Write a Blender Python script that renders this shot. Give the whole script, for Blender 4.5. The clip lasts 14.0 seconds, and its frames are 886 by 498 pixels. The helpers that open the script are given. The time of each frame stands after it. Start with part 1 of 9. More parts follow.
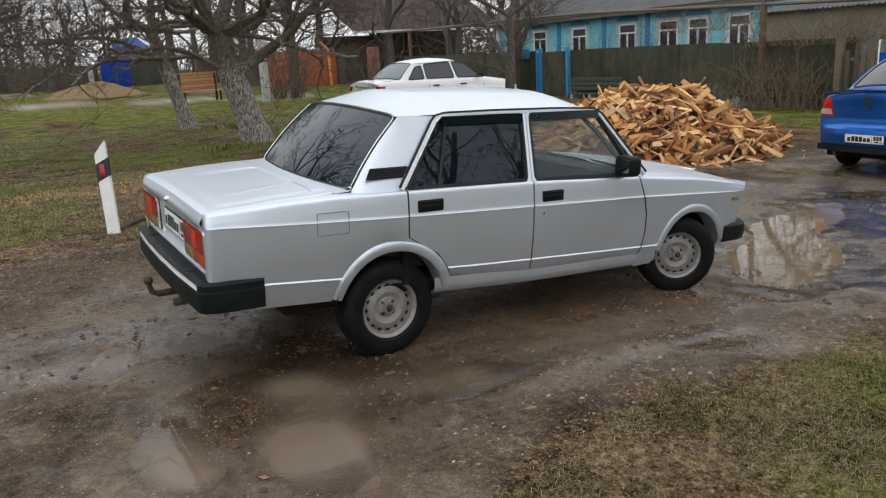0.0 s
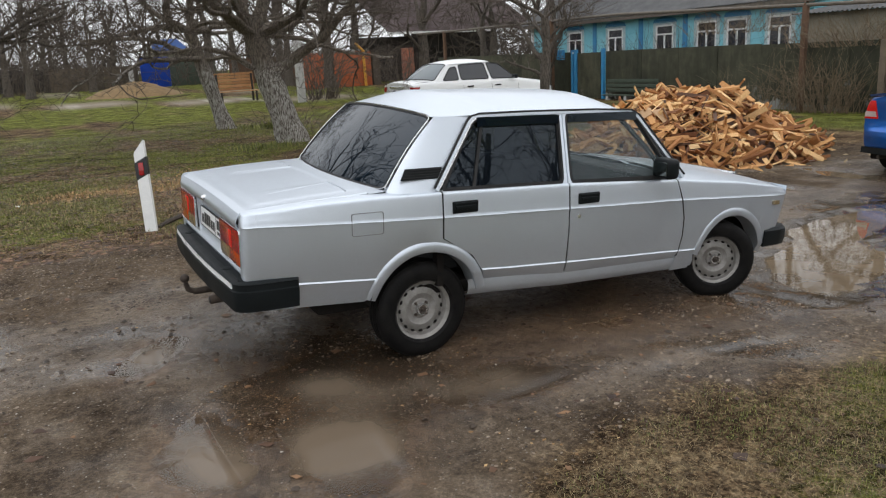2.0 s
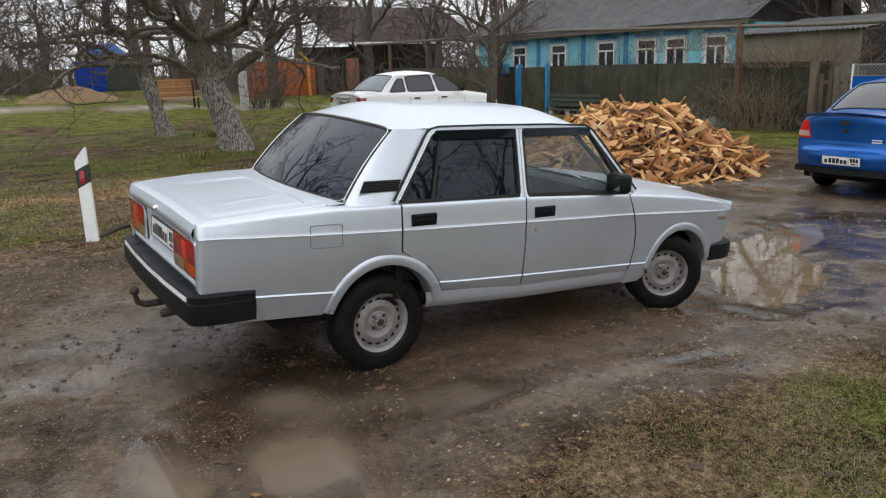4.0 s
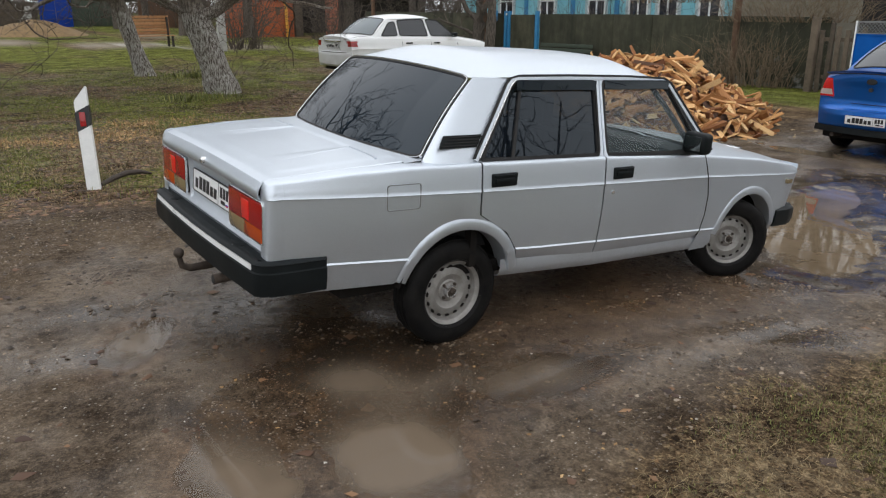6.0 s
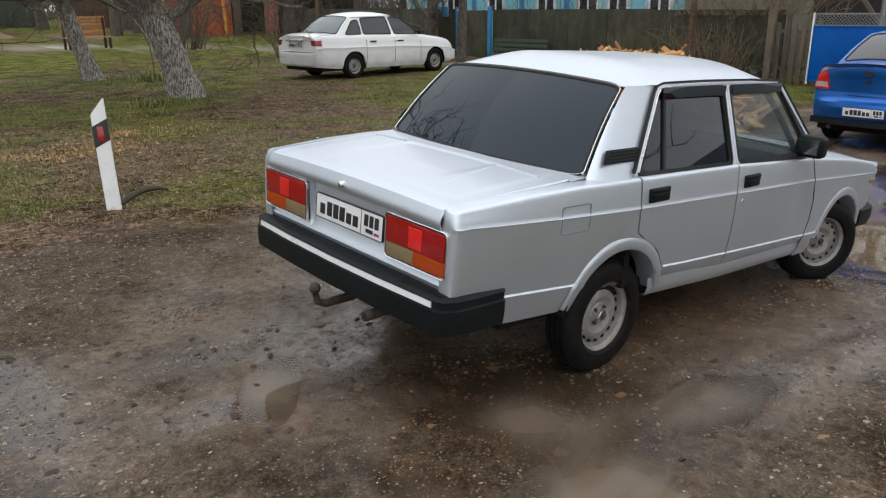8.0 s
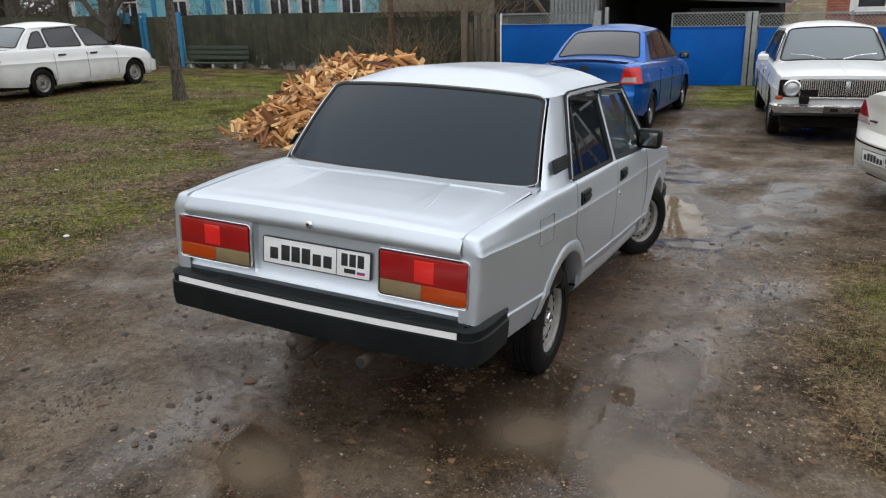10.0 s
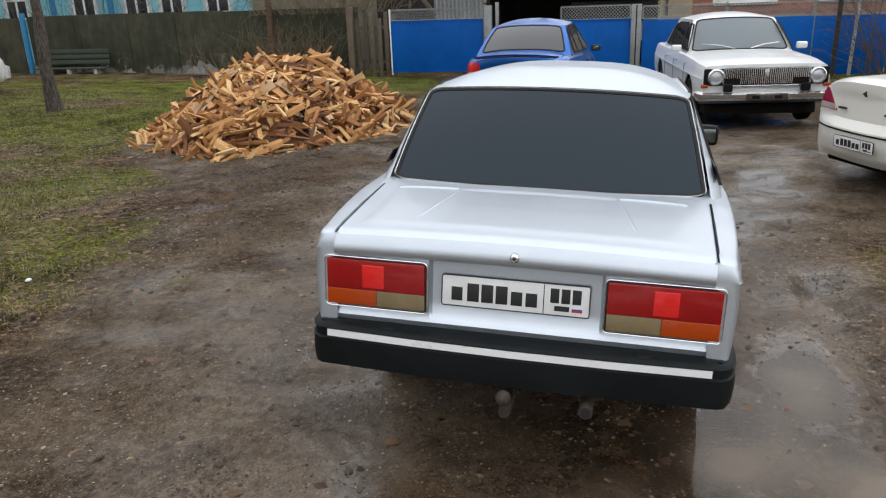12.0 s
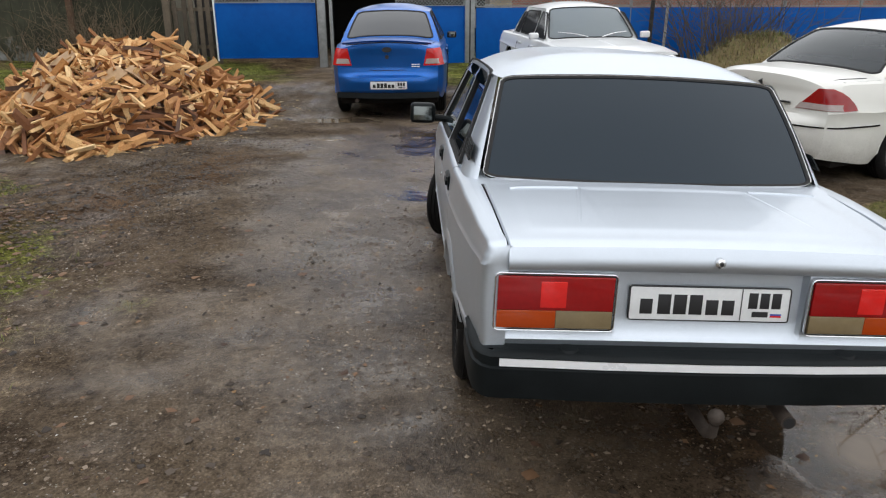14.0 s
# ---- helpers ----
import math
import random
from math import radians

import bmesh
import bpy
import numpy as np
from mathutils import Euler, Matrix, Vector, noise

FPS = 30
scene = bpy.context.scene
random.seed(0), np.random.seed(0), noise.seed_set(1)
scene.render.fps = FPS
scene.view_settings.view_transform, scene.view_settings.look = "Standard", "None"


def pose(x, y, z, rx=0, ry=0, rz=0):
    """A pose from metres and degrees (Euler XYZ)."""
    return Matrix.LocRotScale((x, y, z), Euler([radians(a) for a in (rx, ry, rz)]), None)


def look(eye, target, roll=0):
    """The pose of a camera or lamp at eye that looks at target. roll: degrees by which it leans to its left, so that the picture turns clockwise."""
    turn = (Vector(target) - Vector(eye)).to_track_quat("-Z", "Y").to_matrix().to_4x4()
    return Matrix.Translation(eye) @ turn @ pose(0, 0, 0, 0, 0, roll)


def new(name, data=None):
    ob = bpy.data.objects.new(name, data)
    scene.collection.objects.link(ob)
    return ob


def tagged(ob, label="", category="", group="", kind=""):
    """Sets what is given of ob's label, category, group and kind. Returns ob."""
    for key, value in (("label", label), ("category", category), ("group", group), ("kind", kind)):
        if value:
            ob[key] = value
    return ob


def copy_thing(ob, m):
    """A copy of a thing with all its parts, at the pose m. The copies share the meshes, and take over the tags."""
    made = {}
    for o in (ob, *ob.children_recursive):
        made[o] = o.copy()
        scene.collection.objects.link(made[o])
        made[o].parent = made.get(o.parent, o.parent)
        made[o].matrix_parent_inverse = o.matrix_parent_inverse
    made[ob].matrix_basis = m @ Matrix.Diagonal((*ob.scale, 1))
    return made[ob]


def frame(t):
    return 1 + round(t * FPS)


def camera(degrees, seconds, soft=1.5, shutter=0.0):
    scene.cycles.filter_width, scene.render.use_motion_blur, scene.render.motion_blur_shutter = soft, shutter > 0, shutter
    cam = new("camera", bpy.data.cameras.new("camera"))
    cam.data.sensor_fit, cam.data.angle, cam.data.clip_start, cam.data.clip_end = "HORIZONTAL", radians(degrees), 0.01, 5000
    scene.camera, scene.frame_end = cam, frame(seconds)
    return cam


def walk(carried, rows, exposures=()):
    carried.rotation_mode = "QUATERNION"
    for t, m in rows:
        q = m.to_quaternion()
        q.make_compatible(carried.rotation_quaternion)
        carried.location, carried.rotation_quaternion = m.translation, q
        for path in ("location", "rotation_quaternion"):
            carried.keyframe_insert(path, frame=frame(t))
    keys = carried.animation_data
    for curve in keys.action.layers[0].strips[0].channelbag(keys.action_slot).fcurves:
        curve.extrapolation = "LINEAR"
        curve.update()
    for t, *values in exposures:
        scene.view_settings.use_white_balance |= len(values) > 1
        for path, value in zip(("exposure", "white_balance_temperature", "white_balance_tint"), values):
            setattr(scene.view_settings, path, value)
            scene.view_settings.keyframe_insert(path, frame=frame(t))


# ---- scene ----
cam = camera(60.4, 14.0, soft=1.2)
PATH = [
    (0, (-1.828, -4.424, 1.636), (-0.82, -2.769, 1.142), -3.2),
    (0.5, (-1.826, -4.415, 1.633), (-0.83, -2.749, 1.148), -3.2),
    (1, (-1.837, -4.42, 1.632), (-0.86, -2.741, 1.156), -3.0),
    (1.5, (-1.835, -4.412, 1.632), (-0.873, -2.725, 1.155), -3.0),
    (2, (-1.827, -4.399, 1.633), (-0.89, -2.7, 1.146), -3.1),
    (2.5, (-1.813, -4.398, 1.64), (-0.911, -2.68, 1.156), -4.3),
    (3, (-1.803, -4.383, 1.645), (-0.848, -2.691, 1.17), -4.1),
    (5.3, (-2.074, -4.043, 1.636), (-0.93, -2.486, 1.119), 0.9),
    (5.5, (-2.085, -3.944, 1.624), (-0.949, -2.394, 1.069), 1.0),
    (6, (-2.128, -3.681, 1.626), (-1.014, -2.13, 1.031), 0.0),
    (6.5, (-2.236, -3.458, 1.631), (-1.122, -1.902, 1.049), 0.1),
    (7, (-2.481, -3.251, 1.671), (-1.289, -1.758, 1.079), -0.1),
    (7.5, (-2.626, -3.059, 1.664), (-1.417, -1.59, 1.047), -0.4),
    (8, (-2.743, -2.793, 1.677), (-1.497, -1.351, 1.07), -0.7),
    (8.5, (-2.922, -2.552, 1.689), (-1.45, -1.336, 1.095), 0.2),
    (8.7, (-3.011, -2.473, 1.712), (-1.478, -1.339, 1.11), -0.4),
    (10.8, (-3.399, -1.263, 1.775), (-1.652, -0.552, 1.111), -1.4),
    (11, (-3.375, -1.136, 1.765), (-1.628, -0.447, 1.077), -1.8),
    (11.5, (-3.308, -0.786, 1.79), (-1.527, -0.18, 1.111), -3.3),
    (12, (-3.363, -0.403, 1.803), (-1.526, 0.064, 1.165), -2.2),
    (12.5, (-3.368, -0.098, 1.8), (-1.513, 0.283, 1.157), -1.7),
    (13, (-3.237, 0.211, 1.796), (-1.358, 0.49, 1.17), -1.4),
    (13.5, (-3.184, 0.581, 1.786), (-1.289, 0.716, 1.161), -0.6),
    (14, (-3.117, 0.884, 1.789), (-1.237, 0.83, 1.109), -0.3),
]
walk(cam, [(t, look(eye, target, roll)) for t, eye, target, roll in PATH])

# ---- world and light ----
SUN_AZ, SUN_EL = radians(250), radians(48)
world = bpy.data.worlds.new("overcast_sky")
scene.world = world
world.use_nodes = True
wn, wl = world.node_tree.nodes, world.node_tree.links
wn.clear()
sky = wn.new("ShaderNodeTexSky")
sky.sky_type, sky.sun_disc = "NISHITA", False
sky.sun_elevation, sky.sun_rotation = SUN_EL, radians(90) - SUN_AZ
sky.air_density, sky.dust_density, sky.ozone_density = 1.0, 1.0, 1.0
grey = wn.new("ShaderNodeHueSaturation")
grey.inputs["Saturation"].default_value = 0.2
# an even overcast, brighter overhead than at the skyline
where = wn.new("ShaderNodeTexCoord")
split = wn.new("ShaderNodeSeparateXYZ")
wl.new(where.outputs["Generated"], split.inputs[0])
rise = wn.new("ShaderNodeMapRange")
rise.interpolation_type = "SMOOTHSTEP"
rise.inputs["From Min"].default_value, rise.inputs["From Max"].default_value = -0.05, 0.85
wl.new(split.outputs["Z"], rise.inputs["Value"])
layer = wn.new("ShaderNodeMix")
layer.data_type = "RGBA"
layer.inputs[6].default_value, layer.inputs[7].default_value = (9.3, 9.6, 10.0, 1), (15.2, 15.6, 16.3, 1)
wl.new(rise.outputs[0], layer.inputs[0])
cloud = wn.new("ShaderNodeMix")
cloud.data_type, cloud.inputs[0].default_value = "RGBA", 0.8
wl.new(layer.outputs[2], cloud.inputs[7])
wbg = wn.new("ShaderNodeBackground")
wbg.inputs["Strength"].default_value = 0.117
wout = wn.new("ShaderNodeOutputWorld")
wl.new(sky.outputs[0], grey.inputs["Color"])
wl.new(grey.outputs[0], cloud.inputs[6])
wl.new(cloud.outputs[2], wbg.inputs["Color"])
wl.new(wbg.outputs[0], wout.inputs["Surface"])
sun = new("sun", bpy.data.lights.new("sun", "SUN"))
sun.data.energy, sun.data.angle, sun.data.color = 0.7, radians(165), (1.0, 0.98, 0.95)
sun.matrix_world = look((0, 0, 30), (-30 * math.cos(SUN_AZ), -30 * math.sin(SUN_AZ), 30 - 30 * math.tan(SUN_EL)))


# ---- materials ----
def socket(bsdf, **kw):
    for k, v in kw.items():
        bsdf.inputs[k.replace("_", " ")].default_value = v


def nodes_of(name):
    m = bpy.data.materials.new(name)
    m.use_nodes = True
    return m, m.node_tree.nodes, m.node_tree.links, m.node_tree.nodes["Principled BSDF"]


def ramp_of(n, stops):
    r = n.new("ShaderNodeValToRGB")
    e = r.color_ramp.elements
    while len(e) < len(stops):
        e.new(0.5)
    for i, (p, c) in enumerate(stops):
        e[i].position, e[i].color = p, (*c, 1)
    return r


def noise_of(n, l, scale, detail=4.0, rough=0.6, coord=None):
    t = n.new("ShaderNodeTexNoise")
    socket(t, Scale=scale, Detail=detail, Roughness=rough)
    if coord is None:
        coord = n.new("ShaderNodeTexCoord").outputs["Object"]
    l.new(coord, t.inputs["Vector"])
    return t.outputs["Fac"]


def bump_of(n, l, b, height, strength, distance):
    k = n.new("ShaderNodeBump")
    socket(k, Strength=strength, Distance=distance)
    l.new(height, k.inputs["Height"])
    l.new(k.outputs[0], b.inputs["Normal"])
    return k


def surface(name, c1, c2, scale=6.0, rough=0.6, metal=0.0, rvar=0.15, bump=0.2, bscale=None, bdist=0.005, coat=0.0, rnd=0.0, c3=None, spec=0.5):
    """A mottled surface: two or three tones at one scale, grain at a finer one, uneven gloss and fine relief."""
    m, n, l, b = nodes_of(name)
    co = n.new("ShaderNodeTexCoord").outputs["Object"]
    f = noise_of(n, l, scale, 5, 0.62, co)
    g = noise_of(n, l, bscale or scale * 9, 3, 0.6, co)
    stops = [(0.3, c1), (0.7, c2)] if c3 is None else [(0.25, c1), (0.5, c2), (0.75, c3)]
    r = ramp_of(n, stops)
    mix = n.new("ShaderNodeMath")
    mix.operation = "MULTIPLY_ADD"
    mix.inputs[1].default_value = 0.35
    l.new(g, mix.inputs[0])
    sub = n.new("ShaderNodeMath")
    sub.operation = "MULTIPLY_ADD"
    sub.inputs[1].default_value, sub.inputs[2].default_value = 0.8, -0.075
    l.new(f, sub.inputs[0])
    l.new(sub.outputs[0], mix.inputs[2])
    fac = mix.outputs[0]
    if rnd:
        oi = n.new("ShaderNodeObjectInfo")
        add = n.new("ShaderNodeMath")
        add.operation = "MULTIPLY_ADD"
        add.inputs[1].default_value = rnd
        l.new(oi.outputs["Random"], add.inputs[0])
        off = n.new("ShaderNodeMath")
        off.operation = "SUBTRACT"
        off.inputs[1].default_value = rnd / 2
        l.new(fac, off.inputs[0])
        l.new(off.outputs[0], add.inputs[2])
        fac = add.outputs[0]
    l.new(fac, r.inputs[0])
    l.new(r.outputs[0], b.inputs["Base Color"])
    rr = n.new("ShaderNodeMapRange")
    socket(rr, To_Min=max(0.02, rough - rvar), To_Max=min(1, rough + rvar))
    l.new(f, rr.inputs["Value"])
    l.new(rr.outputs[0], b.inputs["Roughness"])
    socket(b, Metallic=metal, Specular_IOR_Level=spec)
    if coat:
        socket(b, Coat_Weight=coat, Coat_Roughness=0.06)
    if bump:
        bump_of(n, l, b, g, bump, bdist)
    return m


def car_paint(name, base, metal=0.0, rough=0.4, dirt=(0.11, 0.085, 0.06), flake=0.0, grime=0.5, grime_z=0.5, gloss=0.12, coat=0.75):
    """Car paint: clear coat over a base with flakes, thin road film and spatters of mud on the low flanks."""
    m, n, l, b = nodes_of(name)
    co = n.new("ShaderNodeTexCoord").outputs["Object"]
    sep = n.new("ShaderNodeSeparateXYZ")
    l.new(co, sep.inputs[0])
    big = noise_of(n, l, 3.2, 5, 0.65, co)
    fine = noise_of(n, l, 70, 3, 0.7, co)
    fl = noise_of(n, l, 900, 1, 0.5, co)
    low = n.new("ShaderNodeMapRange")
    socket(low, From_Min=grime_z, From_Max=grime_z - 0.42, To_Min=0.0, To_Max=1.0)
    l.new(sep.outputs["Z"], low.inputs["Value"])
    sp = n.new("ShaderNodeMath")
    sp.operation = "MULTIPLY"
    l.new(low.outputs[0], sp.inputs[0])
    spot = n.new("ShaderNodeMapRange")
    socket(spot, From_Min=0.34, From_Max=0.78)
    blot = n.new("ShaderNodeMath")
    blot.operation = "MULTIPLY_ADD"
    blot.inputs[1].default_value = 0.45
    l.new(fine, blot.inputs[0])
    half_big = n.new("ShaderNodeMath")
    half_big.operation = "MULTIPLY"
    half_big.inputs[1].default_value = 0.6
    l.new(big, half_big.inputs[0])
    l.new(half_big.outputs[0], blot.inputs[2])
    l.new(blot.outputs[0], spot.inputs["Value"])
    l.new(spot.outputs[0], sp.inputs[1])
    film = n.new("ShaderNodeMath")
    film.operation = "MULTIPLY_ADD"
    l.new(big, film.inputs[0])
    film.inputs[1].default_value = 0.12
    l.new(sp.outputs[0], film.inputs[2])
    amount = n.new("ShaderNodeMath")
    amount.operation = "MULTIPLY"
    amount.use_clamp = True
    amount.inputs[1].default_value = grime
    l.new(film.outputs[0], amount.inputs[0])
    tone = ramp_of(n, [(0.35, tuple(c * (1 - flake) for c in base)), (0.65, tuple(min(1, c * (1 + flake)) for c in base))])
    l.new(fl, tone.inputs[0])
    mix = n.new("ShaderNodeMix")
    mix.data_type = "RGBA"
    l.new(amount.outputs[0], mix.inputs[0])
    l.new(tone.outputs[0], mix.inputs[6])
    mix.inputs[7].default_value = (*dirt, 1)
    l.new(mix.outputs[2], b.inputs["Base Color"])
    me = n.new("ShaderNodeMapRange")
    socket(me, To_Min=metal, To_Max=0.0)
    l.new(amount.outputs[0], me.inputs["Value"])
    l.new(me.outputs[0], b.inputs["Metallic"])
    rr = n.new("ShaderNodeMapRange")
    socket(rr, To_Min=rough - 0.05, To_Max=rough + 0.12)
    l.new(big, rr.inputs["Value"])
    l.new(rr.outputs[0], b.inputs["Roughness"])
    co2 = n.new("ShaderNodeMapRange")
    socket(co2, To_Min=coat, To_Max=0.05)
    l.new(amount.outputs[0], co2.inputs["Value"])
    l.new(co2.outputs[0], b.inputs["Coat Weight"])
    socket(b, Coat_Roughness=gloss)
    return m


def plain(name, c, rough=0.5, metal=0.0, coat=0.0):
    return surface(name, tuple(v * 0.86 for v in c), tuple(min(1, v * 1.12) for v in c), 8, rough, metal, 0.08, 0.08, 60, 0.002, coat)


def glass(name, tint, alpha, rough=0.03, ior=1.5, clear=(0.75, 0.82, 0.8), gloss_span=0.06):
    """Tinted window glass: a glossy coat over a see-through tint."""
    m, n, l, b = nodes_of(name)
    socket(b, Roughness=rough, Base_Color=(*tint, 1), IOR=ior)
    f = noise_of(n, l, 2.5, 4, 0.6)
    r = n.new("ShaderNodeMapRange")
    socket(r, To_Min=rough, To_Max=rough + gloss_span)
    l.new(f, r.inputs["Value"])
    l.new(r.outputs[0], b.inputs["Roughness"])
    if alpha < 1:
        tr = n.new("ShaderNodeBsdfTransparent")
        tr.inputs[0].default_value = (*clear, 1)
        mx = n.new("ShaderNodeMixShader")
        mx.inputs[0].default_value = alpha
        l.new(tr.outputs[0], mx.inputs[1])
        l.new(b.outputs[0], mx.inputs[2])
        l.new(mx.outputs[0], n["Material Output"].inputs["Surface"])
    return m


SEAM = plain("shaded_seam", (0.16, 0.165, 0.17), 0.6)
SILVER = car_paint("silver_paint", (0.565, 0.612, 0.668), 0.85, 0.40, flake=0.16, grime=0.42, grime_z=0.62, gloss=0.07, coat=0.40)
WHITE_CAR = car_paint("white_car_paint", (0.72, 0.73, 0.73), 0.0, 0.4, grime=0.6, grime_z=0.7)
CREAM_CAR = car_paint("cream_car_paint", (0.72, 0.71, 0.66), 0.0, 0.4, grime=0.7, grime_z=0.62)
BLUE_CAR = car_paint("blue_car_paint", (0.0, 0.105, 0.43), 0.65, 0.27, flake=0.2, grime=0.3, grime_z=0.5, gloss=0.05, coat=0.5)
RUBBER = surface("black_rubber", (0.012, 0.012, 0.013), (0.03, 0.029, 0.028), 14, 0.75, bump=0.3, spec=0.25)
TYRE = surface("wet_tyre_rubber", (0.004, 0.004, 0.0045), (0.013, 0.012, 0.011), 16, 0.55, bump=0.4, bscale=120, bdist=0.003, spec=0.09)
BLACK_PLASTIC = surface("weathered_black_plastic", (0.0045, 0.0060, 0.0065), (0.010, 0.0125, 0.0135), 7, 0.5, rvar=0.12, bump=0.15, bscale=160, bdist=0.001, spec=0.14)
UNDER = surface("dark_underbody", (0.006, 0.005, 0.005), (0.016, 0.014, 0.012), 8, 0.85, spec=0.12)
RIM = surface("dusty_grey_steel_rim", (0.17, 0.155, 0.14), (0.31, 0.30, 0.285), 18, 0.55, 0.35, bump=0.15)
HUB = surface("worn_dark_hub", (0.028, 0.022, 0.018), (0.080, 0.062, 0.05), 40, 0.7, 0.2, spec=0.3)
CHROME = surface("dull_chrome", (0.62, 0.63, 0.64), (0.78, 0.78, 0.78), 30, 0.2, 0.9, 0.12, 0.05)
BRIGHT_STRIP = surface("bright_bumper_strip", (0.78, 0.79, 0.80), (0.86, 0.86, 0.86), 5, 0.3, 0.1, 0.08, 0.0)
DARK_GLASS = glass("black_tinted_glass", (0.004, 0.008, 0.013), 1.0, 0.004, ior=1.44, gloss_span=0.012)
DARK_GLASS.node_tree.nodes["Principled BSDF"].inputs["Specular Tint"].default_value = (0.78, 0.90, 1.0, 1)
DOOR_GLASS = glass("dark_tinted_door_glass", (0.005, 0.007, 0.010), 0.95, 0.004, ior=1.40, gloss_span=0.012)
DOOR_GLASS.node_tree.nodes["Principled BSDF"].inputs["Specular Tint"].default_value = (0.78, 0.90, 1.0, 1)
SIDE_GLASS = glass("lightly_tinted_glass", (0.09, 0.115, 0.125), 0.36, 0.01, clear=(0.92, 0.96, 0.95), gloss_span=0.02)
CAR_GLASS = glass("car_window_glass", (0.02, 0.026, 0.03), 0.82)
PALE_GLASS = glass("pale_car_glass", (0.19, 0.22, 0.235), 0.80)
MIRROR = plain("mirror_glass", (0.17, 0.185, 0.18), 0.14, 1.0)
RED_LENS = plain("red_lamp_lens", (0.27, 0.005, 0.006), 0.16, 0, 0.35)
RED_BRIGHT = plain("bright_red_reflector", (0.66, 0.016, 0.014), 0.15, 0, 0.6)
AMBER_LENS = plain("amber_lamp_lens", (0.37, 0.045, 0.002), 0.16, 0, 0.3)
CLEAR_LENS = plain("yellowed_clear_lens", (0.20, 0.150, 0.080), 0.2, 0, 0.35)
HEAD_LENS = plain("headlamp_lens", (0.5, 0.52, 0.54), 0.1, 0.3, 0.8)
PLATE_WHITE = surface("number_plate_white", (0.66, 0.67, 0.67), (0.78, 0.78, 0.77), 12, 0.4, bump=0.02)
INK = plain("black_ink", (0.012, 0.012, 0.013), 0.5)
SEAT = surface("dark_grey_upholstery", (0.02, 0.021, 0.024), (0.05, 0.052, 0.056), 10, 0.85, bump=0.3)


# ---- building helpers ----
def interp(x, table):
    return float(np.interp(x, [p[0] for p in table], [p[1] for p in table]))


def link(name, me, mat, parent=None, label="", smooth=True, sharp=35):
    if isinstance(mat, (list, tuple)):
        for k in mat:
            me.materials.append(k)
    elif mat is not None:
        me.materials.append(mat)
    if smooth:
        me.polygons.foreach_set("use_smooth", [True] * len(me.polygons))
        if hasattr(me, "set_sharp_from_angle"):
            me.set_sharp_from_angle(angle=radians(sharp))
    ob = new(name, me)
    if parent is not None:
        ob.parent = parent
    if label:
        ob["label"] = label
    return ob


def part(name, bm, mat, parent=None, label="", smooth=True, sharp=35):
    bmesh.ops.remove_doubles(bm, verts=bm.verts, dist=1e-5)
    bmesh.ops.recalc_face_normals(bm, faces=bm.faces)
    me = bpy.data.meshes.new(name)
    bm.to_mesh(me)
    bm.free()
    return link(name, me, mat, parent, label, smooth, sharp)


def raw(name, verts, faces, mat, parent=None, label="", smooth=True, sharp=35):
    me = bpy.data.meshes.new(name)
    me.from_pydata([tuple(v) for v in verts], [], faces)
    me.update()
    return link(name, me, mat, parent, label, smooth, sharp)


def thing(name, m, label, category, group="", kind=""):
    ob = new(name)
    ob.empty_display_size = 0.2
    ob.matrix_basis = m
    return tagged(ob, label, category, group, kind)


def add_grid(bm, P, closed_u=False, closed_v=False):
    """Adds a grid of points P[i][j] as quads."""
    V = [[bm.verts.new(p) for p in row] for row in P]
    nu, nv = len(V), len(V[0])
    for i in range(nu - (not closed_u)):
        for j in range(nv - (not closed_v)):
            q = [V[i][j], V[(i + 1) % nu][j], V[(i + 1) % nu][(j + 1) % nv], V[i][(j + 1) % nv]]
            bm.faces.new(q)
    return V


def grid(P, **kw):
    bm = bmesh.new()
    add_grid(bm, P, **kw)
    return bm


def add_box(bm, lo, hi, bevel=0.0, m=None, seg=2):
    c = [(a + b) / 2 for a, b in zip(lo, hi)]
    s = [abs(b - a) for a, b in zip(lo, hi)]
    mat = Matrix.Translation(c) @ Matrix.Diagonal((*s, 1))
    r = bmesh.ops.create_cube(bm, size=1.0, matrix=mat)
    vs = r["verts"]
    if bevel:
        es = list({e for v in vs for e in v.link_edges})
        out = bmesh.ops.bevel(bm, geom=es, offset=bevel, segments=seg, affect="EDGES", profile=0.6)
        vs = list({v for f in out["faces"] for v in f.verts} | {v for v in vs if v.is_valid})
    if m is not None:
        bmesh.ops.transform(bm, matrix=m, verts=vs)
    return vs


def box(lo, hi, bevel=0.0, m=None, seg=2):
    bm = bmesh.new()
    add_box(bm, lo, hi, bevel, m, seg)
    return bm


def add_lathe(bm, prof, n=32, axis="y", at=(0, 0, 0), a0=0.0, a1=2 * math.pi):
    """Turns a profile of (radius, along) about an axis."""
    full = abs(a1 - a0 - 2 * math.pi) < 1e-6
    rows = []
    for i in range(n if full else n + 1):
        a = a0 + (a1 - a0) * i / n
        row = []
        for r, h in prof:
            c, s = r * math.cos(a), r * math.sin(a)
            p = {"y": (c, h, s), "x": (h, c, s), "z": (c, s, h)}[axis]
            row.append(tuple(p[k] + at[k] for k in range(3)))
        rows.append(row)
    return add_grid(bm, rows, closed_u=full)


def lathe(prof, n=32, axis="y", at=(0, 0, 0)):
    bm = bmesh.new()
    add_lathe(bm, prof, n, axis, at)
    return bm


